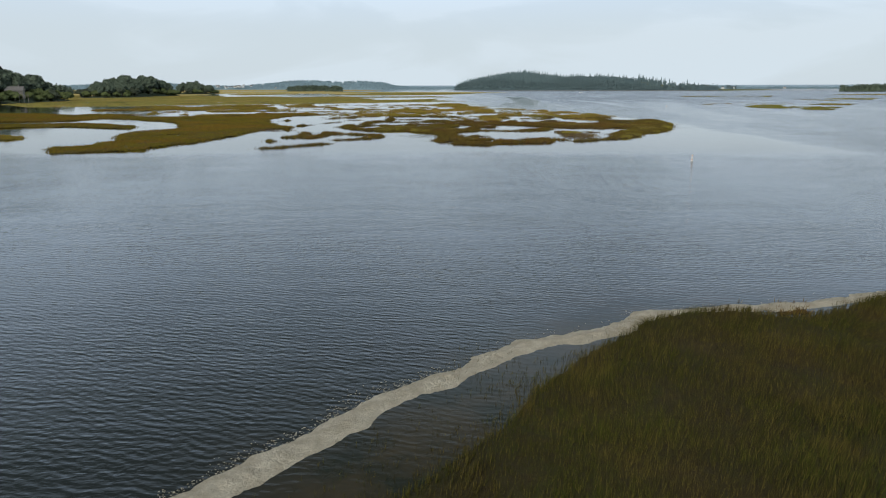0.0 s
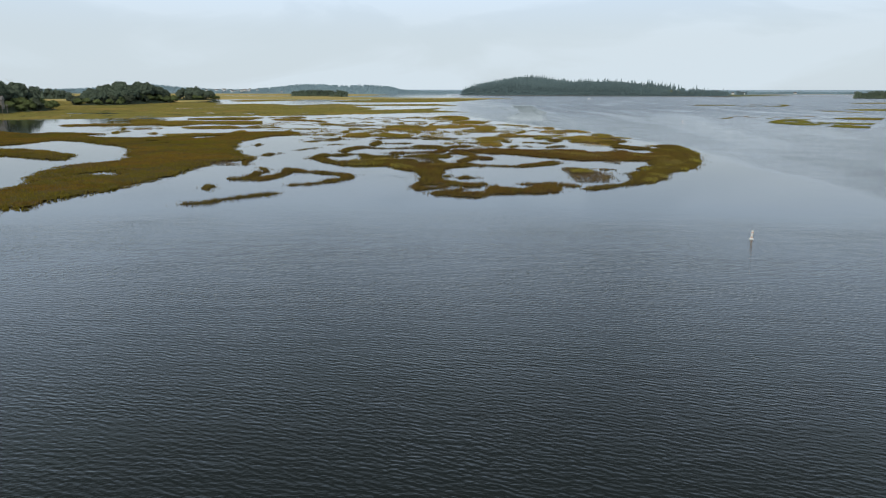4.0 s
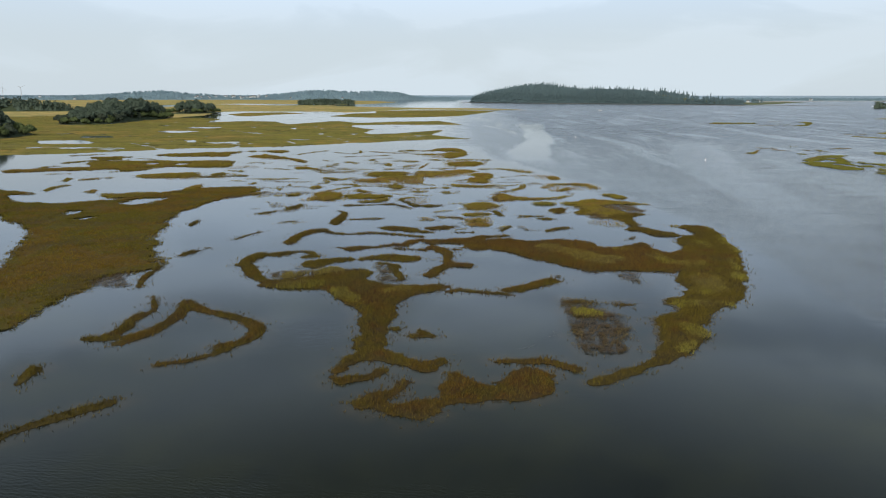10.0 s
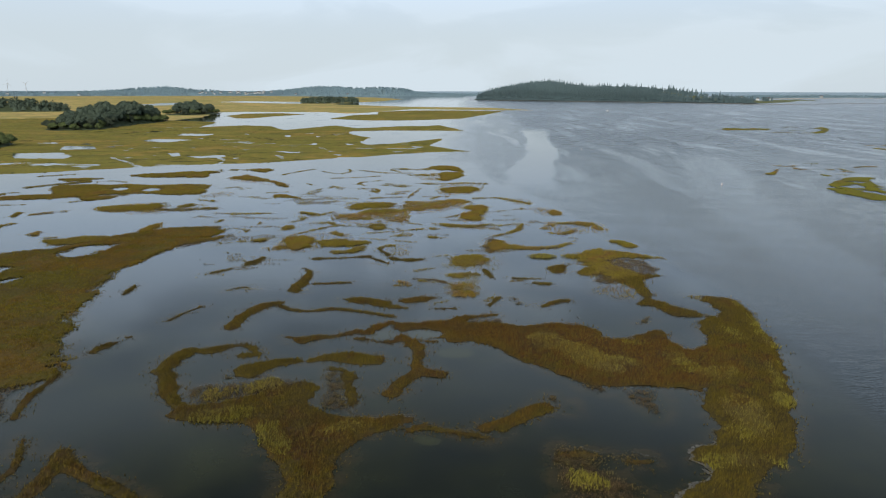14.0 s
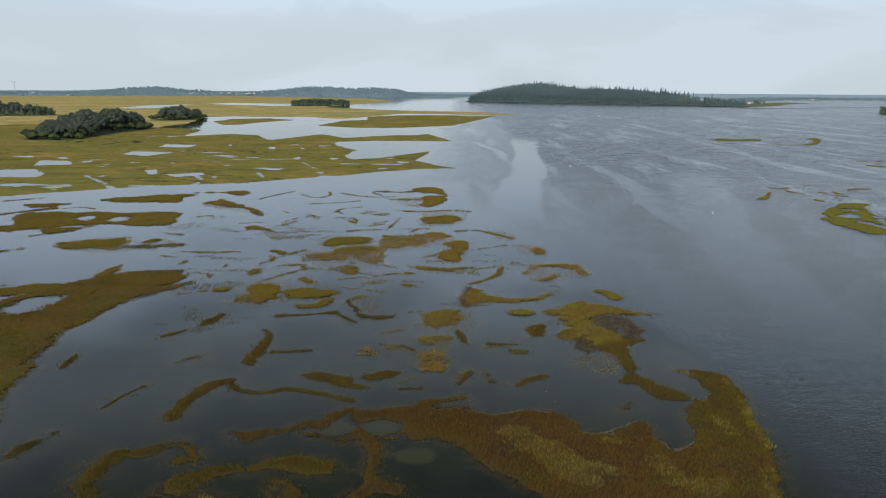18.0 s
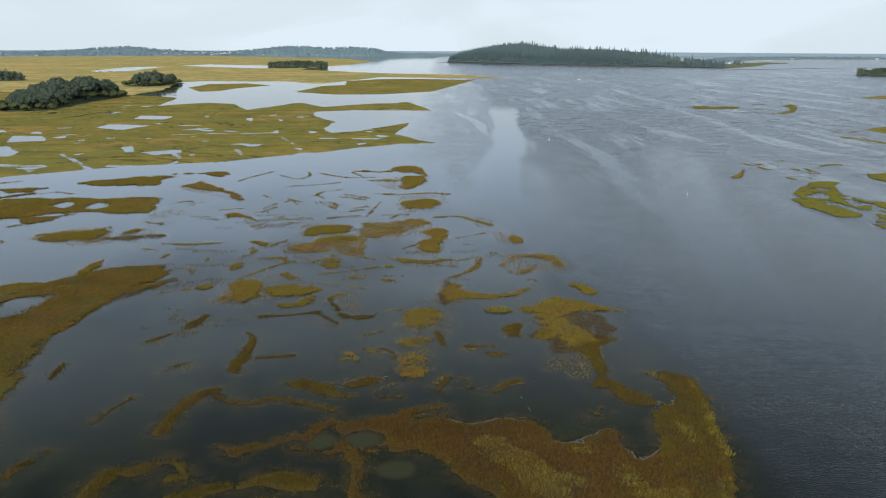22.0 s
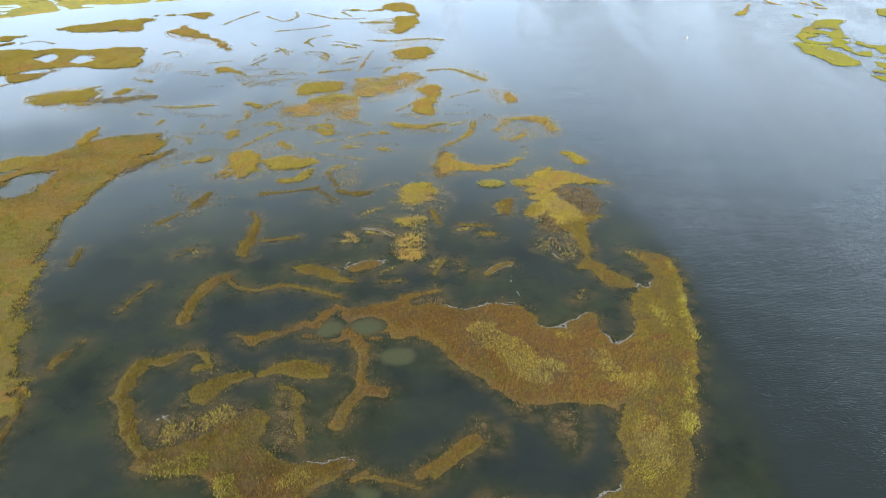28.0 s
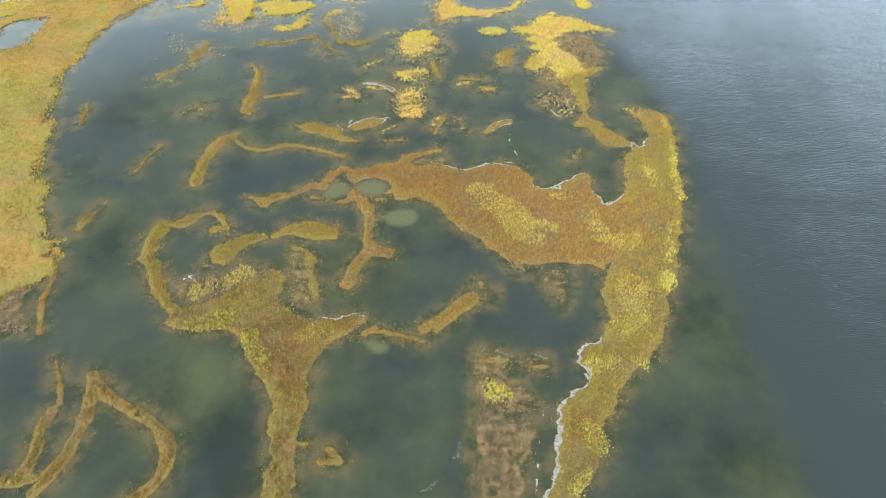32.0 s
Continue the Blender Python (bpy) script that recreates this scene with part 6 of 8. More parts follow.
marsh("ochre drowned cordgrass thinning out in slack water", 0.6, 0.6, "veil",
      ("area", None, [-79.7, 329.3, -73.4, 343.3, -63.8, 332.2, -73.7, 323.5]))
marsh("ochre drowned cordgrass thinning out in slack water", 0.6, 0.7, "veil",
      ("area", None, [25.5, 331.8, 36.7, 328.7, 37.8, 313.4, 30.5, 316.1]))
marsh("ochre marsh grass islet in slack tidal water", 0.6, 0.7, "mid",
      ("stroke", 0.6, [-41.5, 380.9, -28.6, 385.2, -22.3, 389.7]))
marsh("ochre marsh grass islet in slack tidal water", 0.6, 0.6, "mid",
      ("stroke", 0.5, [-4.7, 328.9, -3.1, 343.0, -2.4, 351.5]))
marsh("ochre marsh grass islet in slack tidal water", 0.6, 0.5, "mid",
      ("stroke", 0.5, [-17.3, 360.6, -10.5, 356.9]))
marsh("ochre marsh grass islet in slack tidal water", 0.6, 0.6, "mid",
      ("stroke", 0.5, [-34.7, 329.1, -23.1, 326.8]))
marsh("ochre marsh grass islet in slack tidal water", 0.6, 0.7, "mid",
      ("stroke", 0.7, [-19.7, 417.1, -13.3, 417.1, -6.8, 414.3]))
marsh("ochre marsh grass islet in slack tidal water", 0.6, 0.5, "mid",
      ("stroke", 0.5, [-56.2, 338.4, -49.4, 340.7]))
marsh("ochre marsh grass islet in slack tidal water", 0.6, 0.6, "mid",
      ("stroke", 0.4, [-42.0, 339.9, -39.1, 349.0]))
marsh("ochre marsh grass islet in slack tidal water", 0.6, 0.5, "mid",
      ("stroke", 0.5, [-25.0, 299.7, -28.3, 292.4, -32.0, 288.3]))
marsh("ochre marsh grass islet in slack tidal water", 0.6, 0.5, "mid",
      ("stroke", 0.6, [-1.8, 271.0, 3.7, 274.0]))
marsh("ochre marsh grass islet in slack tidal water", 0.6, 0.5, "mid",
      ("stroke", 0.5, [-9.9, 267.6, -4.6, 270.1, 1.5, 266.7]))
marsh("ochre marsh grass islet in slack tidal water", 0.6, 0.6, "mid",
      ("stroke", 0.5, [-11.0, 261.5, -4.6, 259.5]))
marsh("ochre marsh grass islet in slack tidal water", 0.6, 0.5, "mid",
      ("stroke", 0.5, [8.7, 290.1, 13.3, 295.5]))
marsh("ochre marsh grass islet in slack tidal water", 0.6, 0.6, "mid",
      ("stroke", 0.5, [-75.5, 349.2, -71.9, 353.6, -68.2, 348.3]))
marsh("ochre marsh grass islet in slack tidal water", 0.6, 0.5, "mid",
      ("stroke", 0.6, [-64.9, 392.2, -60.9, 404.2, -55.9, 414.5]))
marsh("ochre marsh grass islet in slack tidal water", 0.6, 0.5, "mid",
      ("stroke", 0.6, [-29.4, 263.6, -23.9, 272.9, -20.4, 277.4]))
marsh("ochre marsh grass islet in slack tidal water", 0.6, 0.6, "mid",
      ("stroke", 0.5, [5.1, 229.6, 8.3, 231.7]))
marsh("ochre marsh grass islet in slack tidal water", 0.6, 0.6, "mid",
      ("stroke", 0.5, [-4.9, 236.1, -1.1, 234.0]))
marsh("ochre marsh grass islet in slack tidal water", 0.6, 0.4, "mid",
      ("stroke", 0.5, [22.8, 278.5, 30.5, 282.8]))
marsh("ochre marsh grass islet in slack tidal water", 0.6, 0.5, "mid",
      ("stroke", 0.5, [24.8, 302.3, 33.6, 308.3]))
marsh("ochre marsh grass islet in slack tidal water", 0.6, 0.4, "mid",
      ("stroke", 0.6, [56.1, 244.9, 58.8, 243.0]))
marsh("ochre marsh grass islet in slack tidal water", 0.6, 0.4, "mid",
      ("stroke", 0.7, [56.3, 213.2, 58.7, 211.0]))
marsh("yellow-green cordgrass tuft amid drowned grass", 0.5, 0.3, "mid",
      ("stroke", 0.8, [-22.6, 286.5, -17.8, 287.5, -12.4, 288.0]))
marsh("yellow-green cordgrass tuft amid drowned grass", 0.5, 0.7, "mid",
      ("stroke", 0.9, [-4.3, 319.5, 0.2, 316.1, 4.8, 313.4]))
marsh("yellow-green cordgrass tuft amid drowned grass", 0.5, 0.7, "mid",
      ("stroke", 1.0, [7.1, 320.1, 11.5, 322.9, 15.6, 320.7]))
marsh("yellow-green cordgrass tuft amid drowned grass", 0.5, 0.3, "mid",
      ("stroke", 0.8, [-29.2, 250.1, -24.6, 250.7, -21.6, 251.4]))
marsh("yellow-green cordgrass tuft amid drowned grass", 0.5, 0.4, "mid",
      ("stroke", 0.9, [40.6, 283.6, 45.9, 282.6, 48.7, 280.6]))
marsh("yellow-green cordgrass tuft amid drowned grass", 0.5, 0.35, "mid",
      ("stroke", 0.9, [40.6, 269.3, 42.3, 271.4]))
marsh("yellow-green cordgrass tuft amid drowned grass", 0.5, 0.35, "mid",
      ("stroke", 1.2, [-99.8, 304.0, -93.7, 305.2]))
marsh("yellow-green cordgrass tuft amid drowned grass", 0.5, 0.3, "mid",
      ("stroke", 1.2, [-88.5, 299.9, -83.6, 301.6]))
marsh("yellow-green cordgrass tuft amid drowned grass", 0.5, 0.6, "mid",
      ("stroke", 0.8, [-87.5, 310.1, -83.2, 313.9]))
marsh("yellow-green cordgrass tuft amid drowned grass", 0.5, 0.45, "mid",
      ("stroke", 1.3, [14.1, 216.7, 16.3, 213.4]))
marsh("yellow-green cordgrass tuft amid drowned grass", 0.5, 0.35, "mid",
      ("stroke", 1.2, [12.6, 226.8, 17.6, 227.5]))
marsh("yellow-green cordgrass tuft amid drowned grass", 0.5, 0.5, "mid",
      ("stroke", 1.3, [15.0, 238.8, 18.0, 241.9]))
marsh("yellow-green marsh grass islet in slack tidal water", 0.6, 0.3, "mid",
      ("area", None, [38.1, 230.1, 41.9, 234.8, 45.7, 236.4, 44.0, 230.5, 40.0, 227.7]))
marsh("yellow-green marsh grass islet in slack tidal water", 0.6, 0.35, "mid",
      ("area", None, [11.6, 242.1, 15.5, 243.9, 19.9, 245.4, 19.7, 238.2, 16.1, 234.1, 12.7, 236.1]))
marsh("ochre marsh grass islet in slack tidal water", 0.6, 0.5, "mid",
      ("area", None, [-30.5, 259.5, -27.3, 263.2, -24.3, 263.1, -21.1, 255.2, -22.8, 247.9, -27.7, 249.9]))
marsh("ochre marsh grass islet in slack tidal water", 0.6, 0.4, "mid",
      ("area", None, [2.3, 403.4, 12.8, 407.8, 13.9, 391.2, 8.2, 376.3, 2.3, 378.3, 3.9, 390.3]))
marsh("yellow-green marsh grass islet in slack tidal water", 0.6, 0.3, "mid",
      ("area", None, [-15.0, 278.4, -11.3, 278.8, -8.5, 280.1, -5.5, 274.0, -9.4, 271.5, -11.6, 274.9]))
marsh("yellow-green marsh grass islet in slack tidal water", 0.6, 0.3, "mid",
      ("area", None, [-35.4, 275.3, -32.2, 278.2, -29.7, 273.1, -33.3, 269.9]))
marsh("rust-red marsh grass islet at the edge of the islets", 0.6, 0.85, "mid",
      ("area", None, [40.3, 304.3, 42.5, 305.9, 44.6, 299.8, 42.1, 296.2, 40.2, 296.7]))
marsh("rust-red marsh grass islet at the edge of the islets", 0.6, 0.7, "mid",
      ("area", None, [41.4, 284.4, 45.7, 285.7, 50.7, 284.7, 51.7, 281.0, 47.5, 281.5, 43.8, 282.5]))
marsh("yellow-green marsh grass islet in slack tidal water", 0.6, 0.3, "mid",
      ("area", None, [-99.2, 299.9, -93.8, 306.3, -84.6, 312.5, -79.7, 305.0, -83.3, 298.1, -92.3, 296.7]))
marsh("broad green-gold marsh islet with pools in the wide river", 1.0, 0.3, "far",
      ("area", None, [150.3, 362.6, 156.7, 369.9, 165.1, 381.7, 170.9, 385.7, 175.5, 394.3, 183.3, 396.4, 190.4, 394.1, 184.3, 388.7, 179.9, 379.4, 176.9, 368.7, 177.9, 360.5, 182.8, 356.0, 189.5, 353.4, 197.2, 349.1, 187.8, 334.4, 181.0, 336.0, 176.0, 337.5, 171.9, 340.7, 166.4, 342.3, 166.4, 347.0, 165.9, 352.0, 164.8, 353.7, 160.8, 352.1, 162.8, 347.9, 164.0, 340.8, 164.6, 333.2, 160.3, 330.4, 154.3, 329.1, 152.0, 332.7, 151.4, 339.4, 150.3, 347.3]),
      ("cut area", None, [159.0, 364.3, 162.9, 366.1, 168.2, 368.8, 169.4, 366.0, 166.2, 360.6, 161.5, 359.8]),
      ("cut area", None, [169.7, 379.6, 174.1, 381.5, 177.6, 378.4, 172.7, 375.5]),
      ("cut area", None, [170.7, 357.0, 173.7, 358.8, 175.3, 351.0, 168.4, 347.0]),
      ("cut area", None, [177.6, 351.8, 173.9, 343.7, 175.5, 341.4, 176.2, 345.3]))
marsh("low green-gold marsh islet in the wide river", 1.0, 0.3, "far",
      ("area", None, [158.0, 321.5, 162.9, 324.8, 165.8, 323.4, 169.9, 318.1, 174.7, 314.2, 167.4, 308.1, 161.9, 310.6, 159.8, 313.1, 159.7, 317.5]))
marsh("low green-gold marsh islet in the wide river", 1.0, 0.35, "far",
      ("area", None, [167.5, 337.7, 170.3, 336.1, 173.5, 331.7, 179.3, 330.2, 173.2, 323.3, 168.4, 324.7, 166.6, 329.6]))
marsh("low green-gold marsh islet in the wide river", 1.0, 0.3, "far",
      ("area", None, [211.8, 415.1, 216.8, 415.1, 225.9, 417.5, 236.0, 417.3, 224.0, 398.2, 213.7, 397.2, 208.6, 398.4, 207.9, 403.0]))
marsh("small rust marsh islet in the wide river", 1.2, 0.6, "far",
      ("area", None, [145, 403, 150, 411, 154, 413, 162, 429, 162, 424, 155, 410, 151, 403]),
      ("stroke", 1.6, [168, 443, 171, 437, 180, 444]))
marsh("small rust marsh islet in the wide river", 1.2, 0.65, "far",
      ("stroke", 1.5, [171, 432, 172, 426, 176, 423]))
marsh("small rust marsh islet in the wide river", 1.2, 0.7, "far",
      ("stroke", 1.2, [187, 455, 189, 451, 193, 453]))
marsh("small green-gold marsh islet in the wide river", 1.2, 0.4, "far",
      ("stroke", 1.4, [185, 427, 187, 424]),
      ("stroke", 1.6, [192, 429, 191, 419, 191, 415, 188, 417]))
marsh("small green-gold marsh islet in the wide river", 1.2, 0.3, "far",
      ("stroke", 2.0, [172, 403, 173, 400]),
      ("stroke", 1.4, [180, 408, 182, 403]))
marsh("low ochre marsh islet in the wide river", 1.2, 0.5, "far",
      ("stroke", 1.8, [203, 436, 210, 440, 215, 440]))
marsh("thin brown marsh strip in the wide river", 1.2, 0.7, "far",
      ("stroke", 1.0, [166, 466, 176, 472]))
marsh("thin brown marsh strip in the wide river", 1.2, 0.6, "far",
      ("stroke", 1.6, [285, 577, 290, 570, 303, 582]),
      ("stroke", 2.0, [278, 552, 280, 539, 286, 536]))
marsh("long low ochre marsh islet in the wide river", 1.4, 0.5, "far",
      ("area", None, [254, 777, 268, 794, 282, 787, 299, 789, 308, 782, 296, 759, 281, 758, 265, 756, 255, 755]),
      ("stroke", 2.2, [280, 724, 293, 725, 302, 713, 317, 715]),
      ("area", None, [352, 795, 374, 821, 368, 796, 354, 765, 329, 722, 314, 708, 315, 721, 338, 749, 351, 779]))
marsh("thin brown marsh strip in the wide river", 1.4, 0.6, "far",
      ("stroke", 1.8, [327, 808, 339, 818, 344, 810]))
marsh("thin brown marsh strip in the wide river", 1.4, 0.6, "far",
      ("stroke", 1.8, [304, 760, 315, 754, 324, 748]))
marsh("thin brown marsh strip in the wide river", 1.4, 0.7, "far",
      ("stroke", 1.4, [244, 768, 252, 769]))

# ---- the water ----
def water():
    """One sheet to the horizon, finer over the shoals, which it knows by how near the grass stands."""
    far = [60, 90, 140, 220, 350, 600, 1200, 2400]
    xs = np.concatenate([[-4950], -80 - np.array(far[::-1]), np.arange(-80, 90, 0.8), 90 + np.array(far), [4950]])
    ys = np.concatenate([[-4950], -5 - np.array(far[::-1]), np.arange(-5, 130, 1.2), np.arange(130, 262, 0.7), np.arange(262, 330, 1.2), 330 + np.array(far), [4950]])
    gx, gy = np.meshgrid(xs, ys, indexing="ij")
    shoal = np.zeros(gx.shape)
    for x0, y0, x1, y1, bank, reach in SHOALS:
        i0, i1 = np.searchsorted(xs, (x0, x1))
        j0, j1 = np.searchsorted(ys, (y0, y1))
        if i1 > i0 and j1 > j0:
            at = (slice(i0, i1), slice(j0, j1))
            near = np.exp(-np.clip(bank(gx[at], gy[at]), 0, 20) / reach)
            shoal[at] = np.maximum(shoal[at], np.where(near > 0.08, near, 0))
    silt = np.zeros(gx.shape)
    for x0, y0, x1, y1, bank in BEDS:
        i0, i1 = np.searchsorted(xs, (x0, x1))
        j0, j1 = np.searchsorted(ys, (y0, y1))
        at = (slice(i0, i1), slice(j0, j1))
        silt[at] = np.maximum(silt[at], np.clip(0.5 - bank(gx[at], gy[at]) * 0.8, 0, 1))
    ny = len(ys)
    i, j = np.meshgrid(np.arange(len(xs) - 1), np.arange(ny - 1), indexing="ij")
    c = (i * ny + j).ravel()
    faces = np.stack([c, c + ny, c + ny + 1, c + 1], 1)
    me = mesh_of("water", np.stack([gx, gy, 0 * gx], -1).reshape(-1, 3).tolist(), faces.tolist(), WATER, True)
    me.attributes.new("shoal", "FLOAT", "POINT").data.foreach_set("value", shoal.ravel().astype(np.float32))
    me.attributes.new("silt", "FLOAT", "POINT").data.foreach_set("value", silt.ravel().astype(np.float32))
    tagged(new("water", me), "dark grey-blue tidal river, wind-ruffled with calm slicks", "water", kind="structure")


water()
loose_tufts()


# ---- foam, wrack and silty pools on the water ----
def ribbon(name, width, flat, material, label, category, z=0.012, kind="stuff"):
    """A ragged film that floats along a line: loose flecks outside, closed in the middle."""
    pts = np.reshape(flat, (-1, 2)).astype(float)
    if width > 0.6:
        pts += (-0.22, 0.18)
    step, quads = max(0.10, width * 0.22), []
    for (ax, ay), (bx, by) in zip(pts[:-1], pts[1:]):
        length = math.hypot(bx - ax, by - ay)
        n = max(2, int(length / step * (12 if ay < 22 else 2)))
        t = rng.random(n)
        off = rng.normal(0, 0.5, n) * width
        x, y = ax + t * (bx - ax), ay + t * (by - ay)
        wob = ripple(x, y, 2.0, 2, 3) * (0.25 if width > 0.6 else 0.7) * width
        swell = np.clip(0.75 + 0.5 * ripple(x, y, 3.1, 4, 2), 0.4, 1.3) if width > 0.6 else np.clip(0.55 + 1.3 * ripple(x, y, 3.1, 4, 2), 0.12, 1.6)
        nx, ny = -(by - ay) / length, (bx - ax) / length
        x, y = x + nx * (off * swell + wob), y + ny * (off * swell + wob)
        gone = ripple(x, y, 2.6, 5, 3) < (-9 if width > 0.6 else -0.05)
        for cx, cy, s, a in zip(x[~gone], y[~gone], rng.uniform(0.2, 0.75, n) * step * (0.3 if width > 0.6 else 0.8), rng.uniform(0, 6.28, n)):
            h = z + rng.uniform(0, 0.02)
            quads.append([(cx + s * math.cos(a + k * 1.571) * rng.uniform(0.5, 1.2), cy + s * math.sin(a + k * 1.571) * rng.uniform(0.5, 1.2), h) for k in range(4)])
    ob = new(name, triangles_of(name, quads, material, 4))
    return tagged(ob, label, category, kind=kind)


def foam_line(width, flat):
    """Foam that has drifted against the grass: fine flecks along the water's edge near a line, and a few adrift."""
    if width > 0.6:
        return ribbon("foam", width, flat, FOAM, "ragged line of dried cream foam along the bank", "foam")
    pts = np.reshape(flat, (-1, 2)).astype(float)
    found = []
    for (ax, ay), (bx, by) in zip(pts[:-1], pts[1:]):
        n = int(math.hypot(bx - ax, by - ay) * 330) + 8
        t = rng.random(n)
        x = ax + t * (bx - ax) + rng.normal(0, 0.75, n)
        y = ay + t * (by - ay) + rng.normal(0, 0.75, n)
        f = np.full(n, 9.0)
        for x0, y0, x1, y1, bank in BANKS:
            if x.min() < x1 and x.max() > x0 and y.min() < y1 and y.max() > y0:
                f = np.minimum(f, bank(x, y))
        off = np.abs((x - ax) * (by - ay) - (y - ay) * (bx - ax)) / max(0.1, math.hypot(bx - ax, by - ay))
        edge = np.abs(f - 0.02) < 0.05 + width * (0.35 + 0.5 * ripple(x, y, 1.7, 3, 2))
        adrift = (f > 0.3) & (off < width * 0.5) & (ripple(x, y, 1.3, 5, 3) > 0.15)
        keep = edge | adrift
        found.append(np.stack([x[keep], y[keep]], 1))
    p = np.concatenate(found)
    n = len(p)
    if n < 4:
        return
    s, a = rng.uniform(0.03, 0.13, n), rng.uniform(0, 6.28, n)
    quads = np.empty((n, 4, 3))
    for k in range(4):
        r = s * rng.uniform(0.6, 1.2, n)
        quads[:, k] = np.stack([p[:, 0] + r * np.cos(a + k * 1.571), p[:, 1] + r * np.sin(a + k * 1.571), 0.012 + 0.05 * rng.random(n)], 1)
    tagged(new("foam", triangles_of("foam", quads, FILM, 4)), "thin grey-white foam line along the grass edge", "foam", kind="stuff")


foam_line(.8, [-6.6, 14.8, -6.0, 15.3, -5.0, 16.8, -3.6, 18.2, -2.5, 20.1, -1.2, 21.4, 0.3, 22.6, 1.8, 24.4, 3.0, 25.6, 4.8, 26.1, 6.9, 27.2, 8.5, 29.0, 11.8, 29.8, 14.4, 30.0, 17.2, 30.6, 19.8, 31.5, 23.0, 32.7])
foam_line(.22, [35.2, 191.1, 37.5, 190.3, 40.4, 190.8, 42.6, 192.8, 44.7, 195.2])
foam_line(.25, [45.4, 189.2, 47.3, 186.8, 50.3, 188.0, 52.7, 189.5, 53.2, 191.9])
foam_line(.15, [21.1, 197.3, 25.5, 196.2, 28.5, 197.7, 32.5, 197.9])
foam_line(.4, [42.2, 159.1, 39.9, 158.3, 38.7, 156.7, 39.0, 154.5, 39.6, 152.4, 37.4, 150.6, 35.5, 148.9, 34.5, 146.3, 33.9, 142.2, 32.7, 138.3, 32.0, 136.7])
ribbon("foam", .34, [15.2, 135.6, 17.0, 137.6, 18.9, 138.9, 20.6, 141.3, 22.1, 143.1, 22.4, 145.0], FILM, "thin grey-white foam line along the grass edge", "foam")
foam_line(.2, [2.8, 163.0, 6.3, 163.1, 9.0, 164.9])
ribbon("foam", .26, [27.4, 157.9, 29.6, 156.8, 31.9, 157.5, 34.3, 156.4], FILM, "thin grey-white foam line along the grass edge", "foam")
foam_line(.25, [6.0, 223.8, 10.8, 220.9, 12.5, 220.4])
foam_line(.22, [3.1, 208.7, 4.0, 210.8, 7.5, 211.1, 11.4, 211.7])
foam_line(.2, [55.0, 202.6, 56.5, 201.6, 58.0, 203.5])
foam_line(.15, [11.3, 239.3, 14.3, 244.1, 16.7, 247.3])
foam_line(.1, [29.3, 207.8, 32.4, 210.1, 33.8, 208.8, 33.1, 204.0, 34.1, 199.9])
foam_line(.15, [40.5, 216.4, 42.6, 211.7, 44.6, 210.4])
foam_line(.12, [41.5, 191.4, 41.2, 196.6, 39.6, 199.8])
foam_line(.2, [-0.8, 253.5, 4.1, 257.5])
foam_line(.25, [-18.9, 170.9, -17.1, 172.0, -15.6, 170.9])
foam_line(.25, [-41.7, 178.3, -40.0, 179.5])
foam_line(.2, [32.7, 147.5, 31.8, 143.0, 31.0, 138.7])


def film_patch(label, material, z, *ops, cell=0.2, ragged=0.3, size=2.0):
    """A thin raft that floats just over the water."""
    flat = np.concatenate([np.reshape(o[2], (-1, 2)) for o in ops])
    pad = 1.0 + max([o[1] or 0 for o in ops])
    (x0, y0), (x1, y1) = flat.min(0) - pad, flat.max(0) + pad
    gx, gy = np.meshgrid(np.arange(x0, x1, cell), np.arange(y0, y1, cell), indexing="ij")
    ny = gx.shape[1]
    f = shape_field(gx, gy, ops) + ragged * ripple(gx, gy, size, 3, 5)
    zz = np.clip(-f * 0.05, -0.01, z)
    if material is FOAM:
        zz = np.clip(-f * 0.4, -0.02, 1) * (1 + 0.8 * ripple(gx, gy, 0.3, 1, 3)) * 0.4
    low = np.minimum(np.minimum(f[:-1, :-1], f[1:, :-1]), np.minimum(f[:-1, 1:], f[1:, 1:]))
    ci, cj = np.nonzero(low < 0.3)
    quad = np.stack([ci * ny + cj, (ci + 1) * ny + cj, (ci + 1) * ny + cj + 1, ci * ny + cj + 1], 1)
    names, quads = np.unique(quad, return_inverse=True)
    verts = np.stack([gx.ravel()[names], gy.ravel()[names], zz.ravel()[names]], 1)
    tagged(new("foam_raft", mesh_of("foam_raft", verts.tolist(), quads.reshape(-1, 4).tolist(), material, True)), label, "foam", kind="stuff")


film_patch("smooth cream foam raft along the near bank", FOAM, 0.03, ("stroke", 0.52, [-6.4, 14.5, -5.8, 15.0, -4.8, 16.5, -3.4, 17.9, -2.3, 19.8, -1.0, 21.1, 0.5, 22.3, 2.0, 24.1, 3.2, 25.3, 5.0, 25.8, 7.1, 26.9, 8.7, 28.7, 11.9, 29.5, 14.5, 29.8, 17.3, 30.4, 19.9, 31.3, 23.0, 32.5]), cell=0.06, ragged=0.36, size=1.1)


# ---- the channel buoys ----
def turned(bm, rings, segments=20, at=(0, 0, 0)):
    """A turned solid from (radius, height) rings."""
    rows = []
    for r, h in rings:
        rows.append([bm.verts.new((at[0] + r * math.cos(2 * math.pi * k / segments), at[1] + r * math.sin(2 * math.pi * k / segments), at[2] + h)) for k in range(segments)])
    for a, b in zip(rows[:-1], rows[1:]):
        for k in range(segments):
            bm.faces.new((a[k], a[(k + 1) % segments], b[(k + 1) % segments], b[k]))
    bm.faces.new(rows[0][::-1])
    bm.faces.new(rows[-1])
    return bm


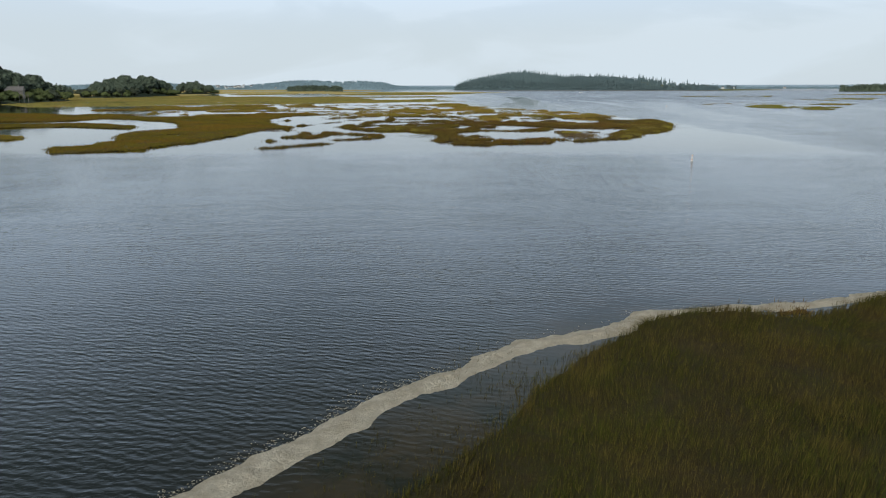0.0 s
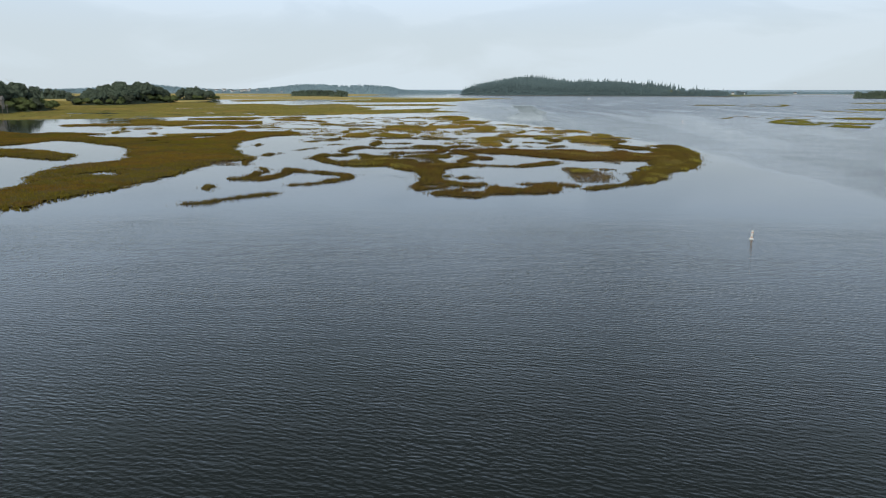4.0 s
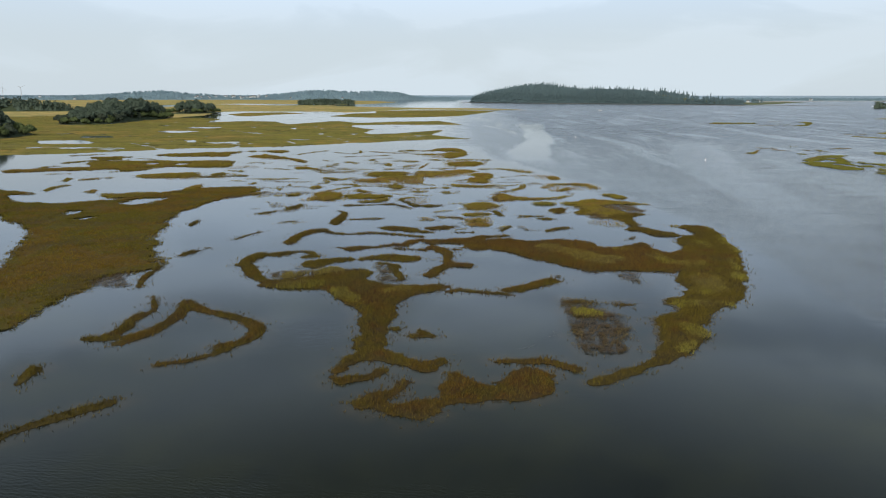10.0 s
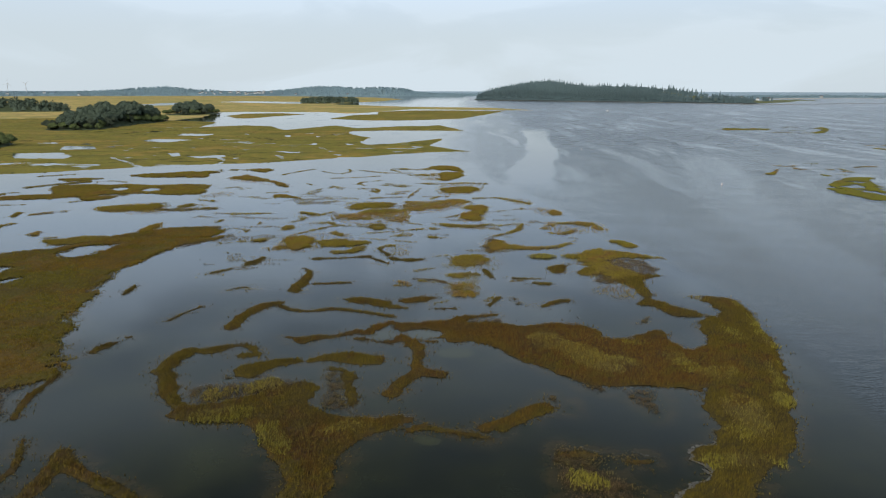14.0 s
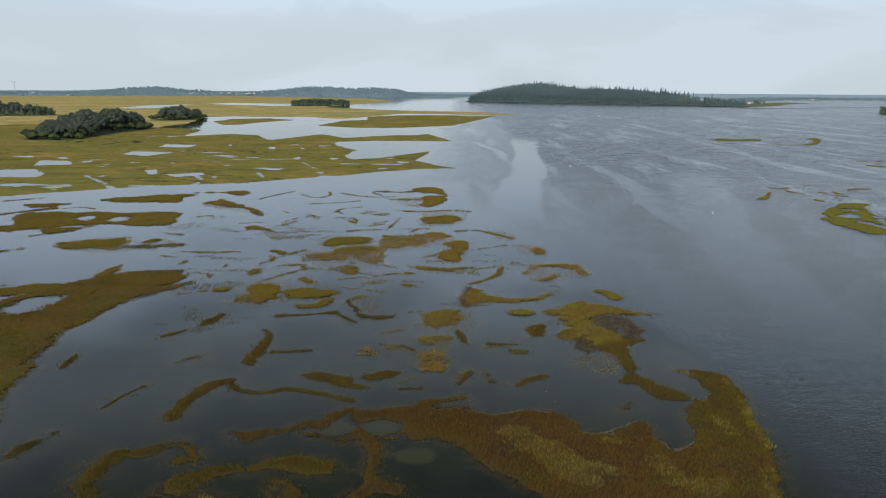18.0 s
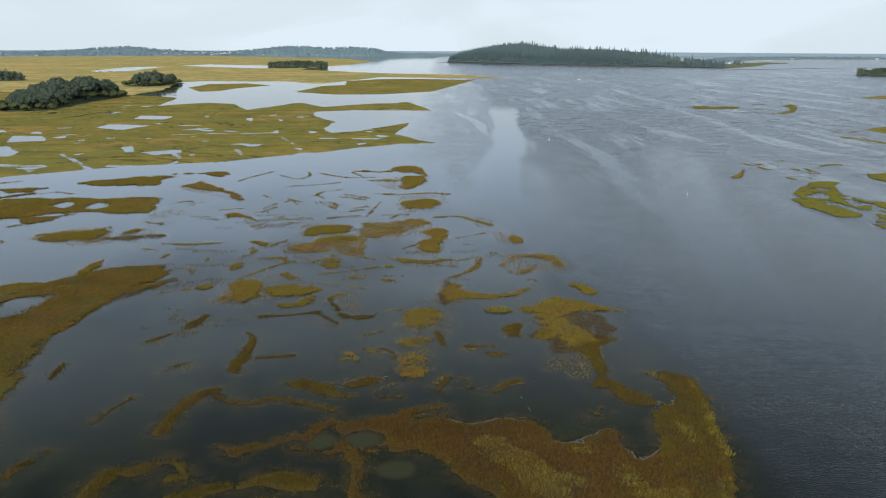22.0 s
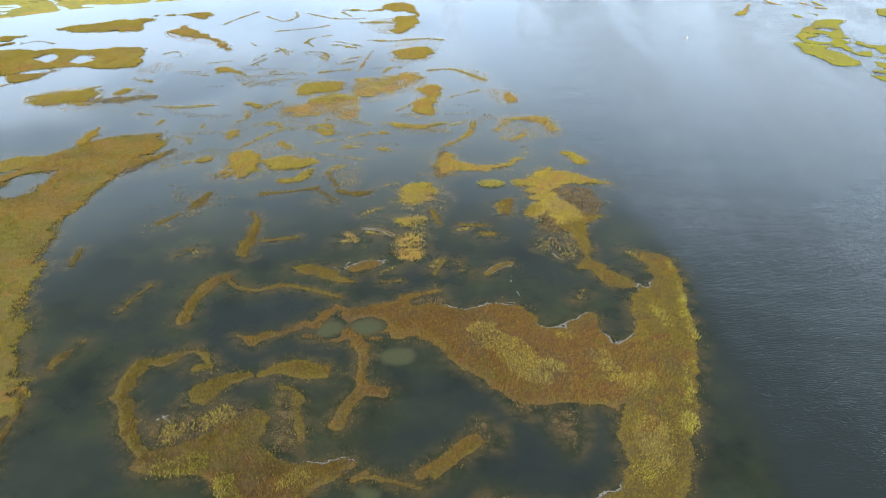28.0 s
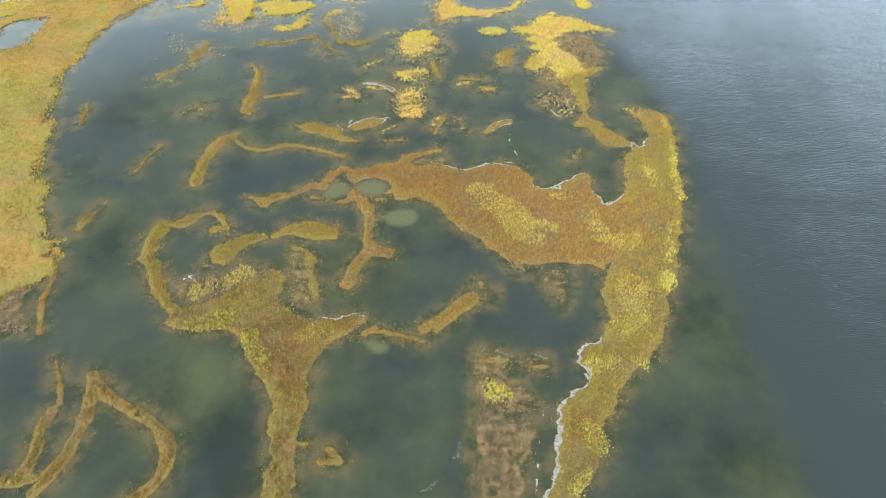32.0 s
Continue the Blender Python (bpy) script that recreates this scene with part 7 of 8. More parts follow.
def channel_buoy(x, y, lean=3):
    ob = new("channel_buoy")
    tagged(ob, "white channel buoy with orange bands floating upright", "buoy", "channel buoys")
    part("float_collar", turned(bmesh.new(), [(0.17, -0.12), (0.235, -0.06), (0.24, 0.04), (0.21, 0.09), (0.13, 0.11)]), WHITE, ob, "wide white float collar")
    part("body", turned(bmesh.new(), [(0.115, 0.10), (0.12, 0.12), (0.12, 0.74), (0.11, 0.78), (0.09, 0.80)]), WHITE, ob)
    for h in (0.18, 0.66):
        part("band", turned(bmesh.new(), [(0.1235, h), (0.1235, h + 0.06)]), ORANGE, ob, "orange reflective band")
    part("cap", turned(bmesh.new(), [(0.10, 0.80), (0.12, 0.815), (0.11, 0.845), (0.05, 0.865)]), WHITE, ob)
    part("mooring_ring", turned(bmesh.new(), [(0.02, 0.86), (0.03, 0.88), (0.03, 0.90), (0.02, 0.92)]), ROOF, ob)
    ob.matrix_world = pose(x, y, 0, lean, lean * 0.6, 40)
    return ob


first_buoy = channel_buoy(33.3, 93.7)
copy_thing(first_buoy, pose(115.2, 367.0, 0, 2, -3, 10))
copy_thing(first_buoy, pose(85.8, 528.4, 0, -2, 3, 70))


# ---- trees ----
def leafy(rg, lobes, count, size, flat=0.8):
    """Leaf clumps as loose quads over the skins of some lobes (centre, radii)."""
    out = np.empty((count, 4, 3))
    weights = np.array([r[0] * r[2] for _, r in lobes])
    which = rg.choice(len(lobes), count, p=weights / weights.sum())
    d = rg.normal(0, 1, (count, 3))
    d[:, 2] = np.abs(d[:, 2]) * np.where(rg.random(count) < 0.8, 1, -0.6)
    d /= np.linalg.norm(d, axis=1)[:, None]
    c, r = np.array([l[0] for l in lobes])[which], np.array([l[1] for l in lobes])[which]
    p = c + d * r * rg.uniform(0.86, 1.10, (count, 1))
    n = d + rg.normal(0, 0.5, (count, 3))
    n /= np.linalg.norm(n, axis=1)[:, None]
    u = np.cross(n, rg.normal(0, 1, (count, 3)))
    u /= np.linalg.norm(u, axis=1)[:, None]
    v = np.cross(n, u)
    s = size * rg.uniform(0.5, 1.25, (count, 1))
    for k, (a, b) in enumerate(((-1, -0.7), (0.8, -1), (1, 0.8), (-0.7, 1))):
        out[:, k] = p + u * a * s + v * b * s * flat + n * rg.uniform(-0.25, 0.25, (count, 1)) * s
    return out


def lumps(rg, lobes, shrink=0.9):
    """The dense inside of a crown: uneven low-poly lobes, as quads and triangles."""
    bm = bmesh.new()
    for c, r in lobes:
        made = bmesh.ops.create_icosphere(bm, subdivisions=2, radius=1.0)["verts"]
        for v in made:
            k = shrink * (1 + 0.22 * noise.noise(v.co * 2.3 + Vector(c)))
            v.co = Vector((c[0] + v.co.x * r[0] * k, c[1] + v.co.y * r[1] * k, c[2] + v.co.z * r[2] * k))
    return bm


def trunk_mesh(rg, tall, radius):
    bm = bmesh.new()
    segs = 8

    def limb(a, b, r0, r1):
        a, b = Vector(a), Vector(b)
        ax = (b - a).normalized()
        u = ax.orthogonal().normalized()
        v = ax.cross(u)
        ring = lambda p, r: [bm.verts.new(p + r * (math.cos(2 * math.pi * k / segs) * u + math.sin(2 * math.pi * k / segs) * v)) for k in range(segs)]  # noqa: E731
        r_a, r_m, r_b = ring(a, r0), ring((a + b) / 2 + Vector(rg.normal(0, 0.15, 3)), (r0 + r1) / 2), ring(b, r1)
        for p, q in ((r_a, r_m), (r_m, r_b)):
            for k in range(segs):
                bm.faces.new((p[k], p[(k + 1) % segs], q[(k + 1) % segs], q[k]))

    fork = tall * 0.38
    limb((0, 0, -0.8), (0.1, 0, fork), radius, radius * 0.75)
    for k in range(5):
        a = k * 1.257 + rg.uniform(-0.3, 0.3)
        limb((0.1, 0, fork * rg.uniform(0.75, 1.0)), (math.cos(a) * tall * 0.25, math.sin(a) * tall * 0.25, tall * rg.uniform(0.58, 0.75)), radius * 0.5, radius * 0.16)
    return bm


def tree_kind(seed, label, tall, spread, leaves, lobes_n, count, size, group):
    rg = np.random.default_rng(seed)
    lobes = [((0, 0, tall * 0.66), (spread * 0.66, spread * 0.66, tall * 0.30))]
    for k in range(lobes_n):
        a = 2 * math.pi * k / lobes_n + rg.uniform(-0.4, 0.4)
        r = spread * rg.uniform(0.40, 0.62)
        z = tall * (rg.uniform(0.16, 0.62) if tall < 12 else rg.uniform(0.32, 0.74))
        lobes.append(((math.cos(a) * spread * 0.62, math.sin(a) * spread * 0.62, z), (r, r, r * rg.uniform(0.65, 0.9))))
    ob = new("tree")
    tagged(ob, label, "tree", group)
    part("trunk", trunk_mesh(rg, tall, 0.028 * tall), BARK, ob, "grey-brown bark")
    crown = part("crown", lumps(rg, lobes), leaves, ob, "dense dark green leaves")
    crown.data.polygons.foreach_set("use_smooth", [True] * len(crown.data.polygons))
    part("leaf_clumps", triangles_of("leaf_clumps", leafy(rg, lobes, count, size), leaves, 4), None, crown)
    return ob


GROUP = "trees on the marsh knolls"
KNOLL_TREES = [
    tree_kind(1, "broad dark green oak on a marsh knoll", 15.5, 6.6, OAK, 7, 900, 0.62, GROUP),
    tree_kind(2, "round dense oak on a marsh knoll", 14.0, 5.6, OAK, 6, 800, 0.6, GROUP),
    tree_kind(3, "tall uneven oak among others", 17.0, 6.0, OAK, 8, 900, 0.62, GROUP),
    tree_kind(4, "low dark cedar at the marsh edge", 9.5, 4.4, CEDAR, 5, 650, 0.5, GROUP),
    tree_kind(5, "bushy light green shrub tree at the wood's edge", 7.5, 4.3, SHRUB, 6, 650, 0.5, GROUP),
]
used = set()


def plant(kind, x, y, z, scale, turn):
    ob = KNOLL_TREES[kind]
    m = pose(x, y, z, 0, 0, turn)
    if kind not in used:
        used.add(kind)
        ob.scale = (scale,) * 3
        ob.matrix_basis = m @ Matrix.Diagonal((scale, scale, scale, 1))
        return ob
    made = copy_thing(ob, m)
    made.scale = (scale, scale, scale)
    return made


def knoll(label, spine, width, high, spacing, single=True):
    """A wooded rise on the marsh: a mound with trees over it. spine: x, y, relative height of ground and trees."""
    pts = np.reshape(spine, (-1, 3))
    cell = 4.0
    (x0, y0), (x1, y1) = pts[:, :2].min(0) - width * 1.5, pts[:, :2].max(0) + width * 1.5

    def ground(x, y):
        best, hgt = np.full(np.shape(x), 1e9), np.zeros(np.shape(x))
        for (ax, ay, ah), (bx, by, bh) in zip(pts[:-1], pts[1:]):
            dx, dy = bx - ax, by - ay
            t = np.clip(((x - ax) * dx + (y - ay) * dy) / (dx * dx + dy * dy), 0, 1)
            d = np.hypot(x - ax - t * dx, y - ay - t * dy)
            hgt = np.where(d < best, ah + t * (bh - ah), hgt)
            best = np.minimum(best, d)
        edge = best + 5 * ripple(np.asarray(x, float), np.asarray(y, float), 30, 1, 3)
        return edge, high * hgt * np.clip(1 - (edge / width) ** 2, -0.1, 1)

    gx, gy = np.meshgrid(np.arange(x0, x1, cell), np.arange(y0, y1, cell), indexing="ij")
    edge, gz = ground(gx, gy)
    ny = gx.shape[1]
    ok = edge < width * 1.15
    ci, cj = np.nonzero(ok[:-1, :-1] & ok[1:, :-1] & ok[:-1, 1:] & ok[1:, 1:])
    quad = np.stack([ci * ny + cj, (ci + 1) * ny + cj, (ci + 1) * ny + cj + 1, ci * ny + cj + 1], 1)
    names, quads = np.unique(quad, return_inverse=True)
    verts = np.stack([gx.ravel()[names], gy.ravel()[names], gz.ravel()[names] + 0.5], 1)
    tagged(new("wooded_knoll", mesh_of("wooded_knoll", verts.tolist(), quads.reshape(-1, 4).tolist(), FOREST_FLOOR, True)), label, "knoll", kind="structure")
    rg = np.random.default_rng(int(abs(x0)))
    if not single:
        def where(rg):
            while True:
                px, py = rg.uniform(x0, x1), rg.uniform(y0, y1)
                e, z = ground(np.array([px]), np.array([py]))
                if e[0] < width * 0.97:
                    return px, py, float(z[0])
        wood("dense dark wood over a marsh knoll", int((x1 - x0) * (y1 - y0) / 160), where, lambda rg, x, y: rg.random() < 0.0, OAK, int(abs(y0)))
        return
    xs, ys = np.arange(x0, x1, spacing), np.arange(y0, y1, spacing)
    for x in xs:
        for y in ys:
            px, py = x + rg.uniform(-0.45, 0.45) * spacing, y + rg.uniform(-0.45, 0.45) * spacing
            e, z = ground(np.array([px]), np.array([py]))
            e, z = float(e[0]), float(z[0])
            if e > width * 1.02:
                continue
            rel = float(np.clip(z / max(high, 1), 0, 1))
            fringe = e > width * 0.66
            kind = int(rg.choice([3, 4, 4, 4])) if fringe else int(rg.choice([0, 1, 2, 0, 2]))
            scale = rg.uniform(0.8, 1.1) * (0.9 if fringe else 0.72 + 0.38 * rel)
            plant(kind, px, py, z + 0.3, scale, rg.uniform(0, 360))


# the long knoll, the small one behind it, and those at either side
knoll("wooded knoll rising from the golden marsh", [-343, 728, 0.20, -345, 752, 0.34, -353, 795, 0.85, -353, 835, 0.85, -352, 870, 0.6, -352, 888, 0.5], 24, 8.5, 8.0)
knoll("small wooded knoll on the far marsh", [-392, 1100, 0.6, -392, 1130, 0.8, -385, 1165, 0.4], 24, 4, 9.5)
knoll("wooded knoll with a grey house at the marsh edge", [-300, 450, 0.7, -310, 490, 1.0, -312, 530, 0.6], 32, 8, 9.0)
# ---- the wooded island and the far shores ----
def wood(label, count, where, kind_of, material, seed):
    """Far trees as one mass: tapering spruces and round leafy crowns, each of loose facets."""
    rg = np.random.default_rng(seed)
    out = []
    for _ in range(count):
        x, y, z = where(rg)
        if kind_of(rg, x, y):
            h, r = rg.choice([14, 15, 17, 18, 20, 23] if x < 330 else [10, 12, 14, 16, 18, 24]) * rg.uniform(0.85, 1.15), rg.uniform(3.0, 4.6)
            for layer in range(4):
                base, tip, rr = z + h * (0.08 + 0.2 * layer), z + h * (0.42 + 0.195 * layer), r * (1 - 0.21 * layer)
                a0 = rg.uniform(0, 6.28)
                for k in range(5):
                    a, b = a0 + k * 1.257, a0 + (k + 1) * 1.257
                    ra, rb = rr * rg.uniform(0.7, 1.25), rr * rg.uniform(0.7, 1.25)
                    out.append(((x + ra * math.cos(a), y + ra * math.sin(a), base), (x + rb * math.cos(b), y + rb * math.sin(b), base), (x, y, tip)))
        else:
            h, r = rg.uniform(8, 13), rg.uniform(3.5, 5.5)
            d = rg.normal(0, 1, (22, 3))
            d[:, 2] = np.abs(d[:, 2])
            d /= np.linalg.norm(d, axis=1)[:, None]
            p = np.array((x, y, z + h * 0.4)) + d * (r, r, h * 0.6)
            for c in p:
                e = rg.normal(0, 1, (3, 3)) * (1.7, 1.7, 1.5)
                out.append(tuple(map(tuple, c + e)))
            for k in range(6):
                a, b = k * 1.047, (k + 1) * 1.047
                out.append(((x + r * math.cos(a), y + r * math.sin(a), z), (x + r * math.cos(b), y + r * math.sin(b), z), (x, y, z + h * 0.95)))
    return tagged(new("woodland", triangles_of("woodland", out, material)), label, "woodland", kind="stuff")


knoll("dark wooded knoll across the marsh", [-860, 1235, 0.9, -770, 1225, 1.0, -700, 1235, 0.8, -668, 1240, 0.3], 30, 12, 10.0, False)
knoll("flat-topped wooded islet on the far marsh", [-418, 2020, 0.7, -370, 2035, 0.9, -310, 2060, 0.6], 22, 6, 9.5, False)
knoll("small wooded islet across the wide river", [905, 1590, 0.5, 960, 1600, 0.9, 1010, 1610, 0.6], 24, 5, 10.0, False)



SHORE_A, SHORE_B = np.array((45.0, 2695.0)), np.array((800.0, 2085.0))
RIDGE_S = np.array([0.0, 0.015, 0.031, 0.070, 0.140, 0.190, 0.240, 0.275, 0.315, 0.370, 0.440, 0.560, 0.622, 0.662, 0.721, 0.813, 0.89, 1.0])
RIDGE_Z = np.array([11.5, 23, 29.5, 35.3, 45.1, 51.7, 50, 43.5, 38.5, 34.4, 34.4, 33.6, 27.1, 28.7, 20.5, 9.8, 5.7, 2.5])


def island_ground(x, y):
    """Height of the wooded island: s along its near shore, d back from it."""
    along, span = SHORE_B - SHORE_A, np.linalg.norm(SHORE_B - SHORE_A)
    u = along / span
    n = np.array((-u[1], u[0]))
    s = ((x - SHORE_A[0]) * u[0] + (y - SHORE_A[1]) * u[1]) / span
    d = (x - SHORE_A[0]) * n[0] + (y - SHORE_A[1]) * n[1]
    ridge = np.interp(s, RIDGE_S, RIDGE_Z, left=-2, right=-2)
    prof = np.sin(np.clip(d / 340, 0, 1) * math.pi) ** 0.38
    return s, d, np.where((d > -5) & (d < 345), ridge * prof + 1.0, -1.0)


def island():
    u = (SHORE_B - SHORE_A) / np.linalg.norm(SHORE_B - SHORE_A)
    n = np.array((-u[1], u[0]))
    span = np.linalg.norm(SHORE_B - SHORE_A)
    gs, gd = np.meshgrid(np.linspace(-0.01, 1.01, 70), np.linspace(-4, 344, 28), indexing="ij")
    x = SHORE_A[0] + gs * span * u[0] + gd * n[0]
    y = SHORE_A[1] + gs * span * u[1] + gd * n[1]
    z = island_ground(x, y)[2]
    verts = np.stack([x, y, z], -1).reshape(-1, 3)
    faces = [(i * 28 + j, (i + 1) * 28 + j, (i + 1) * 28 + j + 1, i * 28 + j + 1) for i in range(69) for j in range(27)]
    me = mesh_of("wooded_island", verts.tolist(), faces, HAZED_ISLAND_FLOOR, True)
    me.materials.append(MEADOW)
    me.polygons.foreach_set("material_index", [int(i > 42 and j > 2) for i in range(69) for j in range(27)])
    tagged(new("wooded_island", me), "high wooded island with a meadow slope across the river", "island", kind="structure")

    def where(rg):
        while True:
            s, d = rg.uniform(0.002, 0.99), rg.uniform(0, 40) if rg.random() < 0.3 else rg.uniform(0, 240)
            clearing = 0.60 < s < 0.74 and 70 < d < 175 or 0.76 < s < 0.92 and 30 < d < 180
            if clearing and rg.random() > 0.05:
                continue
            if s > 0.72 and rg.random() < 0.6 or s > 0.9 and d > 40 and rg.random() < 0.7:
                continue
            x, y = SHORE_A[0] + s * span * u[0] + d * n[0], SHORE_A[1] + s * span * u[1] + d * n[1]
            return x, y, float(island_ground(np.array([x]), np.array([y]))[2][0]) - 0.5

    def spruce(rg, x, y):
        s, d, _ = island_ground(np.array([x]), np.array([y]))
        return rg.random() < (0.85 if s[0] < 0.42 and d[0] > 25 else 0.45 if d[0] > 120 else 0.25)

    wood("dense dark spruce and leafy woods over the island", 3600, where, spruce, HAZED_SPRUCE, 11)


island()


def far_ridge(label, name, tops, depth, trees, material, seed):
    """A far line of wooded hills: x, y, height along its crest."""
    pts = np.reshape(tops, (-1, 3)).astype(float)
    n = 140
    t = np.linspace(0, len(pts) - 1, n)
    line = np.stack([np.interp(t, np.arange(len(pts)), pts[:, k]) for k in range(3)], 1)
    out = line[:, :2] / np.linalg.norm(line[:, :2], axis=1)[:, None]
    rows = []
    for back, part_of in ((-depth, 0.0), (-depth * 0.6, 0.45), (-depth * 0.25, 0.85), (0, 1.0), (depth * 0.5, 0.5)):
        z = np.maximum(line[:, 2] - 11, 1) * part_of + 2.5 * ripple(line[:, 0], line[:, 1], 160, 2, 3) * part_of
        rows.append(np.concatenate([line[:, :2] + out * back, z[:, None]], 1))
    verts = np.concatenate(rows)
    faces = [(r * n + k, r * n + k + 1, (r + 1) * n + k + 1, (r + 1) * n + k) for r in range(4) for k in range(n - 1)]
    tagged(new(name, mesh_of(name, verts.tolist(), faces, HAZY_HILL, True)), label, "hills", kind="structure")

    def where(rg):
        k = rg.integers(0, n - 1)
        r = rg.uniform(0, 3)
        f, i = r % 1, int(r)
        p = rows[i][k] * (1 - f) + rows[i + 1][k] * f + (rows[i][k + 1] - rows[i][k]) * rg.random()
        return p[0], p[1], p[2] - 1

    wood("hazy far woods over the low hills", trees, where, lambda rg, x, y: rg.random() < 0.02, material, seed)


far_ridge("low hazy hills beyond the marsh", "far_hills", [-2900, 3200, 20, -2397, 3598, 20, -2278, 3678, 24, -2063, 3807, 25, -1922, 3883, 34, -1799, 3944, 46, -1670, 4002, 56, -1537, 4057, 42, -1341, 4129, 24, -1195, 4175, 24, -1058, 4214, 38, -918, 4248, 55, -792, 4275, 59, -631, 4303, 50, -500, 4321, 51, -369, 4335, 48, -286, 4342, 26, -202, 4347, 17, 66, 4353, 15, 500, 4330, 14], 260, 2600, HAZED_FARWOOD, 21)
far_ridge("low wooded shore along the river mouth", "far_shore", [880, 2500, 12, 1100, 2950, 14, 1300, 3300, 15, 1554, 3640, 16, 1885, 3760, 13, 2194, 3654, 15, 2500, 3500, 14, 2900, 3100, 14], 120, 900, HAZED_FARWOOD, 22)


def low_flat(name, label, material, flat, high, width):
    """A bare bar or beach, hardly above the water."""
    pts = np.reshape(flat, (-1, 2))
    cell = 7.0
    (x0, y0), (x1, y1) = pts.min(0) - width * 2, pts.max(0) + width * 2
    gx, gy = np.meshgrid(np.arange(x0, x1, cell), np.arange(y0, y1, cell), indexing="ij")
    f = far_from_line(gx, gy, list(map(tuple, pts)), False)[0] - width + width * 0.9 * ripple(gx, gy, 90, 3, 4)
    ny = gx.shape[1]
    z = np.clip(-f * 0.05, -0.4, high)
    low = np.minimum(np.minimum(f[:-1, :-1], f[1:, :-1]), np.minimum(f[:-1, 1:], f[1:, 1:]))
    ci, cj = np.nonzero(low < 8)
    quad = np.stack([ci * ny + cj, (ci + 1) * ny + cj, (ci + 1) * ny + cj + 1, ci * ny + cj + 1], 1)
    names, quads = np.unique(quad, return_inverse=True)
    verts = np.stack([gx.ravel()[names], gy.ravel()[names], z.ravel()[names]], 1)
    tagged(new(name, mesh_of(name, verts.tolist(), quads.reshape(-1, 4).tolist(), material, True)), label, "shore", kind="structure")


low_flat("tidal_bar", "bare brown tidal bar in the river mouth", MUD, [707, 1905, 900, 2010, 1080, 2110, 1250, 2190], 0.5, 16)
low_flat("meadow_point", "low grassy point beyond the wooded island", MEADOW, [870, 2330, 1050, 2560, 1230, 2760], 3.0, 60)
low_flat("beach", "pale sandy beach at the river mouth", SAND, [1300, 3150, 1500, 3330, 1750, 3480, 2150, 3520, 2500, 3380], 2.5, 30)
low_flat("tidal_bar", "narrow brown bar below the wooded island", MUD, [20, 2640, 300, 2410, 520, 2240, 760, 2030], 0.8, 20)

# the open sea beyond, seen as a plain far band
band = [(4850 * math.sin(a), 4850 * math.cos(a), z) for a in np.linspace(-0.9, 1.0, 40) for z in (-1.0, 24.0)]
tagged(new("sea_horizon", mesh_of("sea_horizon", band, [(2 * k, 2 * k + 2, 2 * k + 3, 2 * k + 1) for k in range(39)], SEA)), "pale blue-grey open sea along the horizon", "sea", kind="structure")


# ---- houses, boats and wind turbines ----
def box(bm, x0, x1, y0, y1, z0, z1):
    v = [bm.verts.new(p) for p in ((x0, y0, z0), (x1, y0, z0), (x1, y1, z0), (x0, y1, z0), (x0, y0, z1), (x1, y0, z1), (x1, y1, z1), (x0, y1, z1))]
    for f in ((3, 2, 1, 0), (4, 5, 6, 7), (0, 1, 5, 4), (1, 2, 6, 5), (2, 3, 7, 6), (3, 0, 4, 7)):
        bm.faces.new([v[k] for k in f])
    return bm


def gable(bm, x0, x1, y0, y1, z0, z1, eave=0.4):
    """A pitched roof with its ridge along x."""
    ym = (y0 + y1) / 2
    a, b = x0 - eave, x1 + eave
    v = [bm.verts.new(p) for p in ((a, y0 - eave, z0), (b, y0 - eave, z0), (b, y1 + eave, z0), (a, y1 + eave, z0), (a, ym, z1), (b, ym, z1))]
    for f in ((0, 1, 5, 4), (2, 3, 4, 5), (1, 2, 5), (3, 0, 4), (3, 2, 1, 0)):
        bm.faces.new([v[k] for k in f])
    return bm


def house(label, wall, long=11.0, deep=8.0, high=5.0, group=""):
    ob = new("house")
    tagged(ob, label, "house", group)
    part("wall", box(bmesh.new(), -long / 2, long / 2, -deep / 2, deep / 2, -0.5, high), wall, ob)
    roof = part("roof", gable(bmesh.new(), -long / 2, long / 2, -deep / 2, deep / 2, high, high + deep * 0.38), ROOF, ob, "grey pitched roof")
    part("chimney", box(bmesh.new(), long * 0.2, long * 0.2 + 0.8, -0.4, 0.4, high + 1.5, high + deep * 0.38 + 1.0), SHINGLE, roof)
    for k in range(3):
        for floor in range(int(high // 2.5)):
            x, z = -long * 0.3 + k * long * 0.3, 0.9 + 2.5 * floor
            w = part("window", box(bmesh.new(), x - 0.5, x + 0.5, -deep / 2 - 0.04, -deep / 2 + 0.03, z, z + 1.3), GLASS, ob, "dark window")
            part("sill", box(bmesh.new(), x - 0.6, x + 0.6, -deep / 2 - 0.1, -deep / 2 - 0.045, z - 0.1, z), WHITE, w)
    return ob


shore_house = house("weathered grey shingled house half hidden by trees", SHINGLE, 10, 7, 4.6)
shore_house.matrix_world = pose(-276, 462, 3.6, 0, 0, 20)
deck = new("deck")
tagged(deck, "weathered wooden deck on posts beside the house", "deck")
deck.matrix_world = pose(-269.0, 457.0, 3.2, 0, 0, 20)
part("platform", box(bmesh.new(), -4, 4, -2, 2, 1.6, 1.8), SHINGLE, deck)
for px in (-3.8, -1.3, 1.3, 3.8):
    part("post", box(bmesh.new(), px - 0.1, px + 0.1, -1.9, -1.7, -3.0, 1.6), SHINGLE, deck)
    part("baluster", box(bmesh.new(), px - 0.06, px + 0.06, -1.95, -1.85, 1.8, 2.8), SHINGLE, deck)
